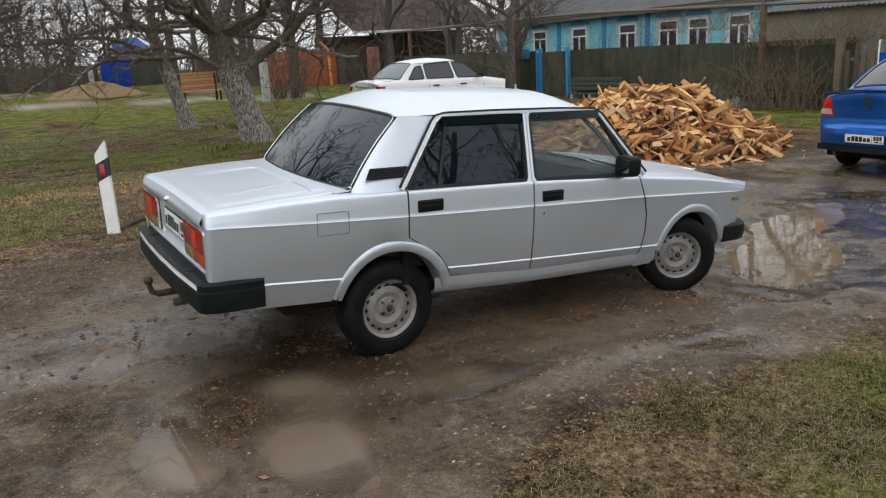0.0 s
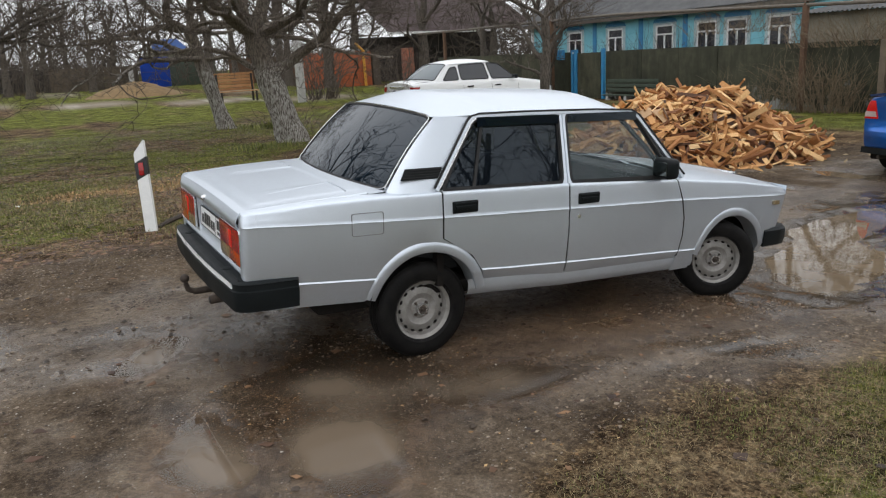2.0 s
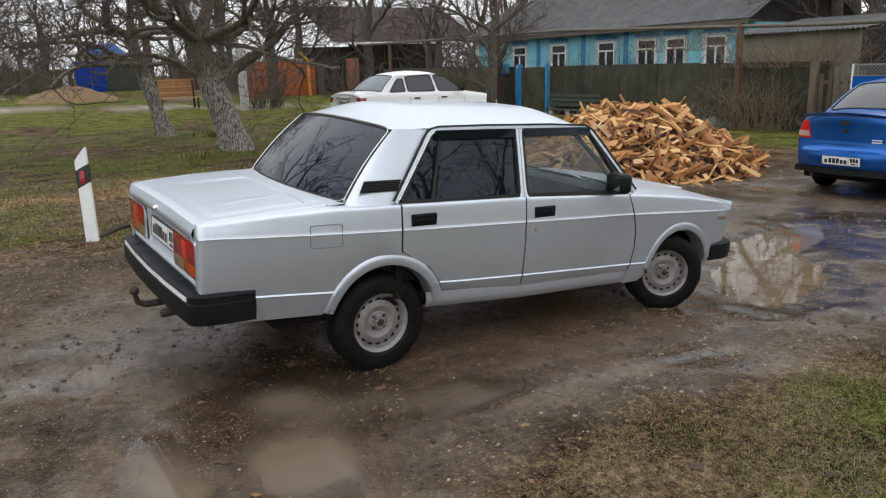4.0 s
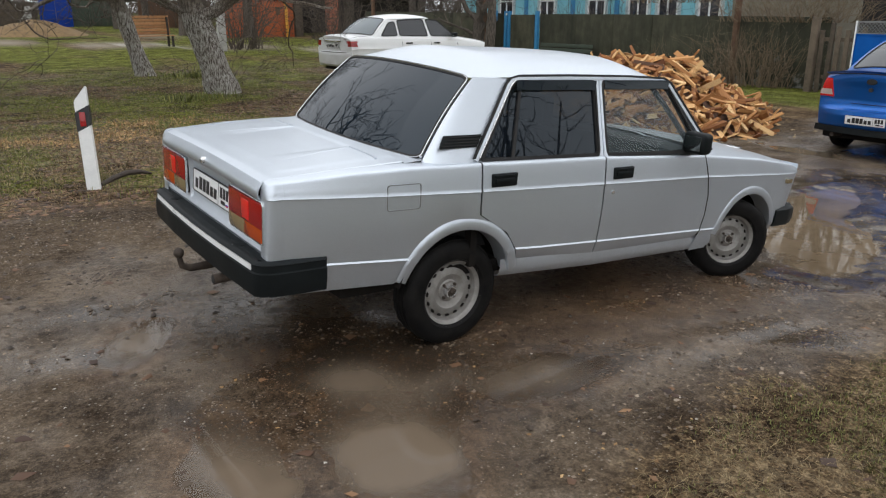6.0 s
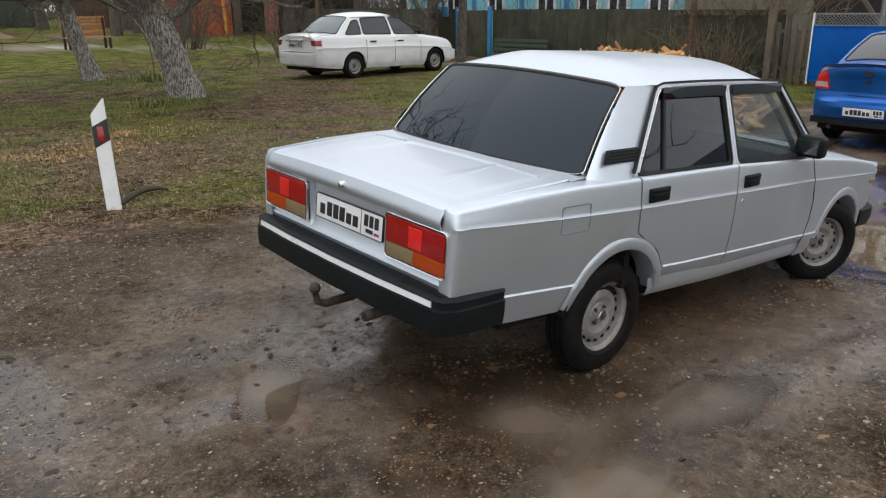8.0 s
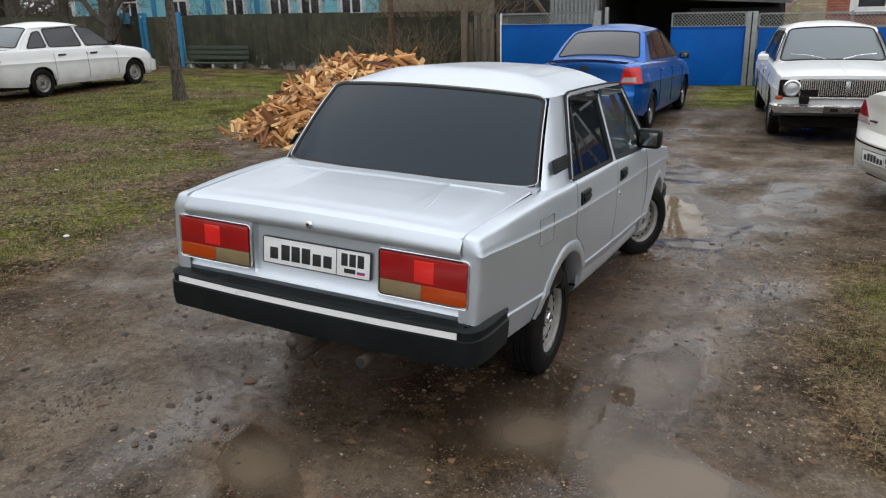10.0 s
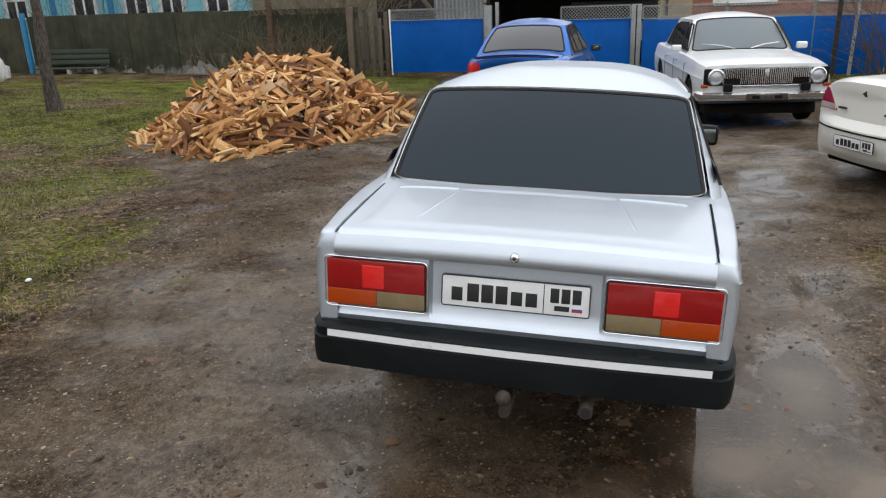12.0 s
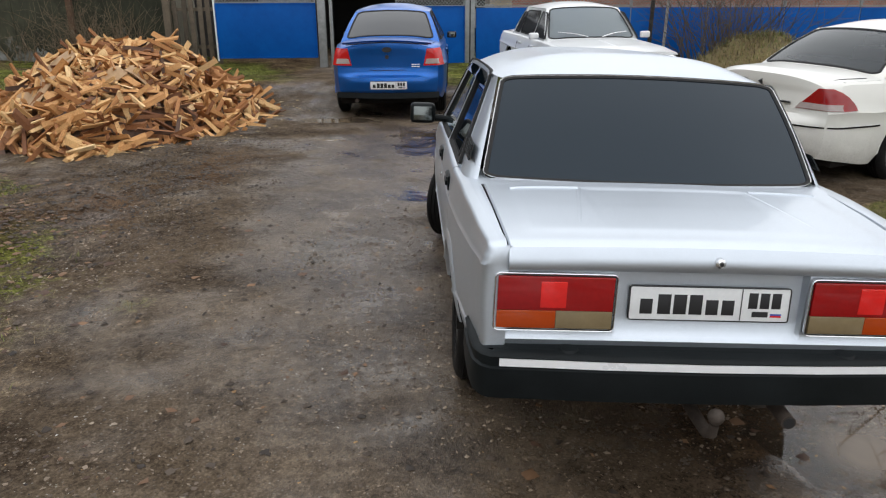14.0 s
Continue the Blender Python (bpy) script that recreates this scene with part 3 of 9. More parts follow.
def build_ground():
    xs, ys = axis_lines(-4.4, 7.0, 0.043, 700), axis_lines(-4.7, 5.6, 0.043, 700)
    X, Y = np.meshgrid(xs, ys, indexing="ij")
    Z = ground_height(X, Y)
    nx, ny = X.shape
    co = np.stack([X, Y, Z], -1).reshape(-1, 3)
    idx = np.arange(nx * ny).reshape(nx, ny)
    quads = np.stack([idx[:-1, :-1], idx[1:, :-1], idx[1:, 1:], idx[:-1, 1:]], -1).reshape(-1, 4)
    me = bpy.data.meshes.new("ground")
    me.vertices.add(len(co))
    me.vertices.foreach_set("co", co.ravel())
    me.loops.add(quads.size)
    me.loops.foreach_set("vertex_index", quads.ravel())
    me.polygons.add(len(quads))
    me.polygons.foreach_set("loop_start", np.arange(0, quads.size, 4))
    me.update(calc_edges=True)
    G = np.clip(grass_weight(X, Y) * 0.45 + 0.5, 0, 1)
    d, _ = puddle_depth(X, Y)
    lane = np.exp(-((Y - 0.2) / 1.5) ** 2) / (1 + np.exp((X - 7) * 2)) + np.exp(-(((X - 7) / 3) ** 2 + ((Y - 1.2) / 1.6) ** 2))
    # under: wetter, so also darker, along and beneath the silver car
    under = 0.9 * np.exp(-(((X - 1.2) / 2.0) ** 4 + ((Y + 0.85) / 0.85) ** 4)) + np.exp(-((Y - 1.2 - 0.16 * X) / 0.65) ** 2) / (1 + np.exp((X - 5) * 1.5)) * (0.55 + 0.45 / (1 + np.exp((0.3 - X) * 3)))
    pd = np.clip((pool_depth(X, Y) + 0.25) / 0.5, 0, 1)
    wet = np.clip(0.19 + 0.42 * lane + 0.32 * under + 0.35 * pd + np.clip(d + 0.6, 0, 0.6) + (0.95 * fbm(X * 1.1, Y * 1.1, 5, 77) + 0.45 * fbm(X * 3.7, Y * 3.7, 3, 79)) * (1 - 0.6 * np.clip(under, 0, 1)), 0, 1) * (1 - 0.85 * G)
    soak = np.exp(-((Y + 1.72 - 0.04 * X) / 0.42) ** 2) / (1 + np.exp((-1.4 - X) * 3)) / (1 + np.exp((X - 4.4) * 3))
    wet = np.clip(wet + 0.26 * soak * (1 + 0.7 * fbm(X * 2.1, Y * 2.1, 3, 80)), 0, 1)
    tail = np.exp(-(((X + 0.62) / 0.88) ** 4 + ((Y + 0.55) / 1.05) ** 4)) * np.clip(1 + 0.5 * fbm(X * 2.3, Y * 2.3, 4, 82), 0.4, 1.3)
    wet = np.clip(np.maximum(wet, np.minimum(0.88, wet * 0.5 + 0.70 * tail)), 0, 1)
    film = np.exp(-(((X + 0.95) / 0.75) ** 4 + ((Y - 0.25) / 0.75) ** 4)) * np.clip(1 + 0.6 * fbm(X * 2.9, Y * 2.9, 4, 83), 0.3, 1.3)
    wet = np.maximum(wet, np.minimum(0.79, 0.78 * film))
    slick = np.exp(-((Y - 1.5) / 0.75) ** 2) / (1 + np.exp((1.2 - X) * 3)) / (1 + np.exp((X - 9.5) * 2))
    wet = np.maximum(wet, np.minimum(0.70, wet + 0.32 * slick * (1 + 0.8 * fbm(X * 1.6, Y * 1.6, 3, 78))))
    dull = np.exp(-(((X - 1.2) / 1.35) ** 6 + ((Y + 0.05) / 0.85) ** 6))
    wet = np.minimum(wet, 1 - 0.42 * dull)
    stone = np.clip(0.55 + 0.8 * fbm(X * 0.7, Y * 0.7, 3, 55), 0.1, 1)
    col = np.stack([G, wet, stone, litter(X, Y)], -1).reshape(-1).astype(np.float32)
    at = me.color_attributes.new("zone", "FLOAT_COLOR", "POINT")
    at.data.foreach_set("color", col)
    dry = np.clip(1.6 - np.abs(Y - (41.5 - 0.85 * X)) / 1.3, 0, 1) * (Y > 18) + np.clip(1.3 - np.abs(Y - (58 - 1.2 * X)) / 1.6, 0, 0.8) * (Y > 40)
    me.attributes.new("dry", "FLOAT", "POINT").data.foreach_set("value", np.clip(dry * (1 + 0.6 * fbm(X * 0.4, Y * 0.4, 3, 8)), 0, 1).ravel().astype(np.float32))
    # middle term: tone of wet, shaded ground painted under the silver car
    me.attributes.new("pool", "FLOAT", "POINT").data.foreach_set("value", np.maximum(np.maximum(pd, 0.7 * np.exp(-(((X - 1.2) / 2.0) ** 4 + ((Y + 0.6) / 0.8) ** 4))), 1.1 * np.exp(-(((X - 4.0) / 2.0) ** 2 + ((Y - 3.6) / 1.0) ** 2)) * np.clip(0.45 + 1.5 * fbm(X * 0.9, Y * 1.7, 4, 5), 0, 1)).ravel().astype(np.float32))
    ob = link("ground", me, ground_material(), smooth=True, sharp=180)
    tagged(ob, "wet brown mud and gravel lane between patchy winter grass", "ground", kind="structure")


build_ground()


def water_material():
    m, n, l, b = nodes_of("muddy_puddle_water")
    f = noise_of(n, l, 2.2, 4, 0.6)
    r = ramp_of(n, [(0.3, (0.11, 0.078, 0.047)), (0.7, (0.18, 0.136, 0.090))])
    l.new(f, r.inputs[0])
    l.new(r.outputs[0], b.inputs["Base Color"])
    socket(b, Roughness=0.02, IOR=1.33)
    at = n.new("ShaderNodeAttribute")
    at.attribute_name = "depth"
    l.new(at.outputs["Fac"], b.inputs["Alpha"])
    g = noise_of(n, l, 14, 2, 0.5)
    bump_of(n, l, b, g, 0.10, 0.003)
    return m


WATER = water_material()
for i, (cx, cy, a, b_, turn, z) in enumerate(PUDDLES):
    step, reach = 0.04, 1.7 * max(a, b_)
    gx, gy = np.arange(cx - reach, cx + reach, step), np.arange(cy - reach, cy + reach, step)
    X, Y = np.meshgrid(gx, gy, indexing="ij")
    D, lev = puddle_depth(X, Y)
    wet_ = (D > -0.22) & (np.abs(lev - z) < 1e-6)
    bm = bmesh.new()
    vs = {}
    for p in range(len(gx) - 1):
        for q in range(len(gy) - 1):
            if wet_[p, q] or wet_[p + 1, q] or wet_[p, q + 1] or wet_[p + 1, q + 1]:
                f = []
                for u, v in ((p, q), (p + 1, q), (p + 1, q + 1), (p, q + 1)):
                    if (u, v) not in vs:
                        vs[u, v] = bm.verts.new((gx[u] - cx, gy[v] - cy, 0))
                    f.append(vs[u, v])
                bm.faces.new(f)
    ob = part("puddle", bm, WATER, smooth=True)
    ob.matrix_basis = pose(cx, cy, z)
    pts = np.empty(3 * len(ob.data.vertices), np.float32)
    ob.data.vertices.foreach_get("co", pts)
    pts = pts.reshape(-1, 3)
    dep, _ = puddle_depth(pts[:, 0] + cx, pts[:, 1] + cy)
    ob.data.attributes.new("depth", "FLOAT", "POINT").data.foreach_set("value", (0.97 * np.clip((dep + 0.05) / 0.14, 0.0, 1.0) * np.clip(1.0 + 0.3 * fbm((pts[:, 0] + cx) * 3.3, (pts[:, 1] + cy) * 3.3, 3, 9), 0.5, 1)).astype(np.float32))
    tagged(ob, "shallow muddy puddle lying in the lane", "puddle", "puddles in the lane", "structure")


def pool_material():
    """Clear shallow water: a mirror by its Fresnel share over the bed, clouded by silt in places."""
    m, n, l, b = nodes_of("shallow_pool_water")
    at = n.new("ShaderNodeAttribute")
    at.attribute_name = "silt"
    socket(b, Roughness=0.9, Specular_IOR_Level=0.0, Base_Color=(0.135, 0.102, 0.072, 1))
    tr = n.new("ShaderNodeBsdfTransparent")
    under = n.new("ShaderNodeMixShader")
    l.new(at.outputs["Fac"], under.inputs[0])
    l.new(tr.outputs[0], under.inputs[1])
    l.new(b.outputs[0], under.inputs[2])
    gl = n.new("ShaderNodeBsdfGlossy")
    gl.inputs["Roughness"].default_value = 0.025
    gl.inputs["Color"].default_value = (0.9, 0.9, 0.9, 1)
    fr = n.new("ShaderNodeFresnel")
    fr.inputs["IOR"].default_value = 1.33
    k = n.new("ShaderNodeBump")
    socket(k, Strength=0.03, Distance=0.003)
    l.new(noise_of(n, l, 12, 2, 0.5), k.inputs["Height"])
    l.new(k.outputs[0], gl.inputs["Normal"])
    top = n.new("ShaderNodeMixShader")
    cv = n.new("ShaderNodeAttribute")
    cv.attribute_name = "cover"
    sh = n.new("ShaderNodeMath")
    sh.operation = "MULTIPLY"
    l.new(fr.outputs[0], sh.inputs[0])
    l.new(cv.outputs["Fac"], sh.inputs[1])
    l.new(sh.outputs[0], top.inputs[0])
    l.new(under.outputs[0], top.inputs[1])
    l.new(gl.outputs[0], top.inputs[2])
    l.new(top.outputs[0], n["Material Output"].inputs["Surface"])
    return m


def build_pool():
    gx, gy = np.arange(-2.3, 1.2, 0.03), np.arange(-2.2, 1.0, 0.03)
    X, Y = np.meshgrid(gx, gy, indexing="ij")
    D = pool_depth(X, Y)
    Z = pool_level(X, Y)
    keep = D > -0.25
    index = -np.ones(X.shape, int)
    index[keep] = np.arange(keep.sum())
    faces = []
    for p in range(len(gx) - 1):
        for q in range(len(gy) - 1):
            f = (index[p, q], index[p + 1, q], index[p + 1, q + 1], index[p, q + 1])
            if min(f) >= 0:
                faces.append(tuple(int(v) for v in f))
    ob = raw("puddle", np.stack([X[keep], Y[keep], Z[keep]], -1).tolist(), faces, pool_material())
    silt = np.clip(pool_silt(X, Y)[keep] * np.clip((D[keep] + 0.05) / 0.25, 0, 1) * 0.85 + 0.18, 0, 1)
    ob.data.attributes.new("cover", "FLOAT", "POINT").data.foreach_set("value", np.clip((D[keep] - 0.01) / 0.13, 0, 1).astype(np.float32))
    ob.data.attributes.new("silt", "FLOAT", "POINT").data.foreach_set("value", silt.astype(np.float32))
    tagged(ob, "wide shallow pool of clear and silty water in the lane", "puddle", "puddles in the lane", "structure")


build_pool()


# ---- the silver saloon ----
# Local axes: x ahead, y to its left, z up; the rear axle lies over x = 0.
CAR = Matrix(((0.99875, 0.0021, 0.04997, 0), (0, 0.99911, -0.04206, 0), (-0.05001, 0.04201, 0.99786, 0), (0, 0, 0, 1)))
ZS = [(-0.985, 0.908), (-0.93, 0.930), (-0.6, 0.955), (-0.3, 0.966), (0.1, 0.964), (1.0, 0.946), (1.9, 0.905), (2.5, 0.845), (2.9, 0.785), (3.02, 0.757), (3.08, 0.738)]
ZU = [(-0.97, 0.866), (-0.44, 0.845), (0.12, 0.824), (0.99, 0.795), (1.93, 0.763), (2.93, 0.712)]
ZL = [(-0.95, 0.558), (-0.72, 0.545), (-0.33, 0.514), (0.38, 0.480), (0.97, 0.458), (1.96, 0.409), (2.9, 0.37)]
ZB = [(-0.95, 0.418), (-0.72, 0.411), (-0.33, 0.388), (0.34, 0.335), (1.0, 0.296), (1.88, 0.272), (2.1, 0.272), (2.9, 0.33), (3.0, 0.35)]
WD = [(-0.985, 0.700), (-0.96, 0.72), (-0.9, 0.737), (-0.75, 0.755), (-0.4, 0.781), (0, 0.797), (0.3, 0.80), (2.2, 0.80), (2.7, 0.793), (2.93, 0.782), (3.04, 0.765), (3.08, 0.745)]
# how far the shoulder leans in above the upper moulding
LEAN = [(-0.985, 0.015), (-0.3, 0.016), (0.2, 0.014), (1.9, 0.013), (3.1, 0.013)]
ARCHES = ((0.02, 0.30, 0.362), (2.445, 0.272, 0.362))


def y_green(z):
    """Half width of the greenhouse at a height."""
    return 0.758 - (z - 0.955) * 0.40


def rdoor_rear(z):
    return 0.12 if z > 0.70 else max(0.12, 0.008 + math.sqrt(max(0, 0.418 ** 2 - (z - 0.30) ** 2)))


def fdoor_front(z):
    return 1.878 + 0.09 * max(0.0, math.sin(math.pi * np.clip((0.93 - z) / 0.72, 0, 1)))


def flank_rows(x, zb=None):
    zs, zu, zl = interp(x, ZS), interp(x, ZU), interp(x, ZL)
    zb = interp(x, ZB) if zb is None else zb
    w, lean = interp(x, WD), interp(x, LEAN)
    return [(zb, w - 0.040), (zb + 0.35 * (zl - zb), w - 0.026), (zl - 0.016, w - 0.013), (zl - 0.003, w - 0.0105), (zl, w - 0.003), (zl + 0.008, w - 0.009),
            (zl + 0.3 * (zu - zl), w - 0.001), (zl + 0.65 * (zu - zl), w + 0.0035), (zu - 0.016, w + 0.0005), (zu - 0.004, w + 0.001), (zu, w + 0.0055), (zu + 0.009, w + 0.0005),
            (zu + 0.018, w - 0.001), (zu + 0.5 * (zs - zu), w - 0.4 * lean), (zs - 0.022, w - 0.82 * lean), (zs - 0.011, w - 0.95 * lean), (zs - 0.004, w - lean - 0.003), (zs, w - lean - 0.010), (zs + 0.003, w - 0.056)]


def flank(xa, xb, n, side, zbot=None, bulge=None):
    """A panel of the flank between two edges, which may change with height."""
    P = []
    for i in range(n + 1):
        u = i / n
        row = []
        x0 = xa(0.9) + (xb(0.9) - xa(0.9)) * u
        for z, y in flank_rows(x0, zbot(x0) if zbot else None):
            x = xa(z) + (xb(z) - xa(z)) * u
            for cx, cz, r in ARCHES:
                d = math.hypot(x - cx, z - cz)
                if d < r:
                    k = r / max(d, 1e-4)
                    x, z = cx + (x - cx) * k, cz + max(0.0, z - cz) * k
            if bulge:
                y -= bulge(x, z)
            row.append((x, side * y, z))
        P.append(row)
    return grid(P)


def solidify(bm, t):
    bmesh.ops.recalc_face_normals(bm, faces=bm.faces)
    bmesh.ops.solidify(bm, geom=list(bm.faces), thickness=t)
    return bm


def rear_glass_point(u, v):
    """The rear window's surface: u across, -1 to 1; v up, 0 to 1."""
    half = 0.672 + (0.585 - 0.672) * v
    x = -0.250 + 0.360 * v + 0.065 * u * u * (1 - 0.45 * v) - 0.012 * math.sin(math.pi * v)
    z = 0.982 + 0.392 * v + 0.012 * math.sin(math.pi * v) - 0.022 * u * u * v
    return Vector((x, half * u, z))


def front_glass_point(u, v):
    half = 0.66 + (0.57 - 0.66) * v
    x = 2.00 - 0.455 * v - 0.09 * u * u * (1 - 0.4 * v)
    z = 0.93 + 0.435 * v + 0.012 * math.sin(math.pi * v) - 0.02 * u * u * v
    return Vector((x, half * u, z))


def loop_rings(fn, loop, rings, inset=0.0):
    """Fills a loop of (u, v) with shrinking rings on the surface fn."""
    bm = bmesh.new()
    cu, cv = sum(p[0] for p in loop) / len(loop), sum(p[1] for p in loop) / len(loop)
    P = []
    for k in range(rings + 1):
        s = 1 - k / (rings + 0.15)
        P.append([fn(cu + (u - cu) * s, cv + (v - cv) * s) for u, v in loop])
    V = add_grid(bm, P, closed_v=True)
    bm.faces.new(V[-1])
    return bm


def glass_frame(fn, loop, w, h, up):
    """A seal swept round the loop of a window."""
    pts = [fn(u, v) for u, v in loop]
    return sweep(pts, [(-w / 2, -h), (w / 2, -h), (w / 2, h * 0.7), (0, h), (-w / 2, h * 0.7)], up=up, closed=True)


def uv_rect(r, n=6, grow=1.0):
    loop = [(x, 0.5 + y * 0.5) for x, y in round_rect(2 * grow, 2 * grow, r, n)]
    out = []
    for i, (u, v) in enumerate(loop):
        p, q = loop[(i + 1) % len(loop)]
        k = max(1, int(math.hypot(p - u, q - v) / 0.14))
        out += [(u + (p - u) * j / k, v + (q - v) * j / k) for j in range(k)]
    return out


def side_quad(pts, side, lift=0.0):
    return [Vector((x, side * (y_green(z) + lift), z)) for x, z in pts]


def smooth_loop(pts, r, n=4):
    """Rounds the corners of a loop of (x, z)."""
    out = []
    m = len(pts)
    for i in range(m):
        p, a, b = Vector(pts[i]), Vector(pts[i - 1]), Vector(pts[(i + 1) % m])
        da, db = (a - p), (b - p)
        k = min(r, da.length * 0.45, db.length * 0.45)
        s, e = p + da.normalized() * k, p + db.normalized() * k
        for j in range(n + 1):
            t = j / n
            q = (1 - t) ** 2 * s + 2 * t * (1 - t) * p + t * t * e
            out.append((q.x, q.y))
    return out


def wheel(parent, m, hub_out, rim_mat, R=0.287, rim=0.168, width=0.172, slots=16, name="wheel", full=True):
    """A tyre on a pressed steel rim; y = hub_out * side is its outer face."""
    w = new(name)
    w.parent = parent
    w.matrix_basis = m
    h = width / 2
    prof = [(rim + 0.004, -h + 0.018), (rim + 0.02, -h + 0.004), (R - 0.05, -h), (R - 0.018, -h + 0.012), (R - 0.004, -h + 0.03)]
    for y in (-0.045, -0.015, 0.015, 0.045):
        s = y * width / 0.172
        prof += [(R, s - 0.011), (R, s + 0.009), (R - 0.008, s + 0.011), (R - 0.008, s + 0.017)]
    prof += [(R - 0.004, h - 0.03), (R - 0.018, h - 0.012), (R - 0.05, h), (R - 0.075, h - 0.003), (rim + 0.02, h - 0.004), (rim + 0.004, h - 0.018)]
    t = lathe([(r, -y) for r, y in prof], 48)
    part("tyre", t, TYRE, w)
    f = -h + 0.012
    rp = [(rim + 0.010, f), (rim + 0.014, f + 0.006), (rim + 0.002, f + 0.012), (rim - 0.012, f + 0.024), (rim - 0.018, f + 0.05), (rim - 0.028, f + 0.052),
          (rim - 0.045, f + 0.040), (rim - 0.075, f + 0.034), (rim - 0.085, f + 0.040), (0.060, f + 0.050), (0.052, f + 0.044), (0.034, f + 0.044), (0.0, f + 0.044)]
    r = part("rim", lathe(rp, 40), rim_mat, w)
    if full:
        for k in range(slots):
            a = 2 * math.pi * k / slots
            c = Matrix.Rotation(-a, 4, "Y") @ Matrix.Translation((rim - 0.034, f + 0.0425, 0))
            bm = bmesh.new()
            bmesh.ops.create_uvsphere(bm, u_segments=8, v_segments=6, radius=1, matrix=c @ Matrix.Diagonal((0.0075, 0.006, 0.014, 1)))
            part("slot", bm, UNDER, r)
        for k in range(4):
            a = 2 * math.pi * (k + 0.5) / 4
            part("wheel_bolt", lathe([(0.0085, f + 0.05), (0.0085, f + 0.032), (0.005, f + 0.028), (0, f + 0.028)], 6, at=(0.046 * math.cos(a), 0, 0.046 * math.sin(a))), HUB, r)
        part("hub_ring", lathe([(0.034, f + 0.048), (0.033, f + 0.020), (0.030, f + 0.014), (0.024, f + 0.014), (0.021, f + 0.022)], 22), CHROME, r)
        part("hub_cap", lathe([(0.022, f + 0.020), (0.019, f + 0.016), (0.009, f + 0.015), (0.006, f + 0.009), (0, f + 0.008)], 20), HUB, r)
    return w


def plate_bars(parent, m, w=0.52, h=0.112, tail=True):
    """A white number plate in a black frame, its characters as plain dark bars."""
    p = new("number_plate")
    p.parent = parent
    p.matrix_basis = m
    part("plate", box((-0.004, -w / 2, -h / 2), (0.0, w / 2, h / 2), 0.0015), PLATE_WHITE, p)
    s = w / 0.52
    marks = [(-0.205, 0.040, 0.050), (-0.147, 0.042, 0.066), (-0.096, 0.042, 0.066), (-0.045, 0.042, 0.066), (0.008, 0.040, 0.050), (0.060, 0.040, 0.050)]
    for y, bw, bh in marks:
        part("character_bar", box((-0.0055, (-y - bw / 2) * s, -0.036 * s), (-0.0038, (-y + bw / 2) * s, (-0.036 + bh) * s), 0.0008), INK, p)
    for y in (0.140, 0.178, 0.216):
        part("character_bar", box((-0.0055, (-y - 0.015) * s, -0.012 * s), (-0.0038, (-y + 0.015) * s, 0.040 * s), 0.0008), INK, p)
    part("caption_bar", box((-0.0055, -0.192 * s, -0.040 * s), (-0.0038, -0.140 * s, -0.022 * s)), INK, p)
    part("divider", box((-0.0055, -0.104 * s, -h / 2 + 0.004), (-0.0038, -0.101 * s, h / 2 - 0.004)), INK, p)
    for i, c in enumerate((PLATE_WHITE, FLAG_BLUE, RED_BRIGHT)):
        part("flag_stripe", box((-0.0055, -0.236 * s, (-0.028 - 0.006 * i) * s), (-0.0038, -0.200 * s, (-0.022 - 0.006 * i) * s)), c, p)
    part("plate_frame", sweep([(0, y, z) for y, z in round_rect(w, h, 0.008, 3)], [(-0.0018, -0.004), (0.0018, -0.004), (0.0018, 0.006), (-0.0018, 0.006)], up=(-1, 0, 0), closed=True), INK, p)
    return p


PIPE = surface("rust_filmed_pipe", (0.035, 0.026, 0.020), (0.095, 0.074, 0.06), 25, 0.7, 0.1, spec=0.3)
FLAG_BLUE = plain("flag_blue", (0.02, 0.06, 0.35), 0.5)


def lamp_unit(car, side):
    """A rear lamp: chrome frame, red band above, amber and clear fields below."""
    lamp = part("tail_lamp", box((-0.972, side * 0.312, 0.656), (-0.945, side * 0.690, 0.840), 0.006), INK, car, "wide tail lamp in a thin chrome frame")
    y0, y1, z0, z1, zm = 0.318, 0.685, 0.662, 0.834, 0.722
    part("reflector", box((-0.9845, side * (y0 + 0.150), zm + 0.010), (-0.980, side * (y0 + 0.232), z1 - 0.016), 0.002), RED_BRIGHT, lamp)
    fields = [("red_lens", y0, y1, zm, z1, RED_LENS),
              ("reversing_lens", y0, y0 + 0.1795, z0, zm - 0.0005, CLEAR_LENS), ("indicator_lens", y0 + 0.180, y1, z0, zm - 0.0005, AMBER_LENS)]
    for name, a, b, c, d, mat in fields:
        part(name, box((-0.982, side * a, c), (-0.966, side * b, d), 0.003), mat, lamp)
    part("lamp_rim", sweep([(-0.974, side * 0.5015 + y, 0.748 + z) for y, z in round_rect(0.384, 0.190, 0.016, 4)], [(-0.002, -0.006), (0.002, -0.006), (0.002, 0.005), (0.0, 0.007), (-0.002, 0.005)], up=(-1, 0, 0), closed=True), CHROME, lamp)


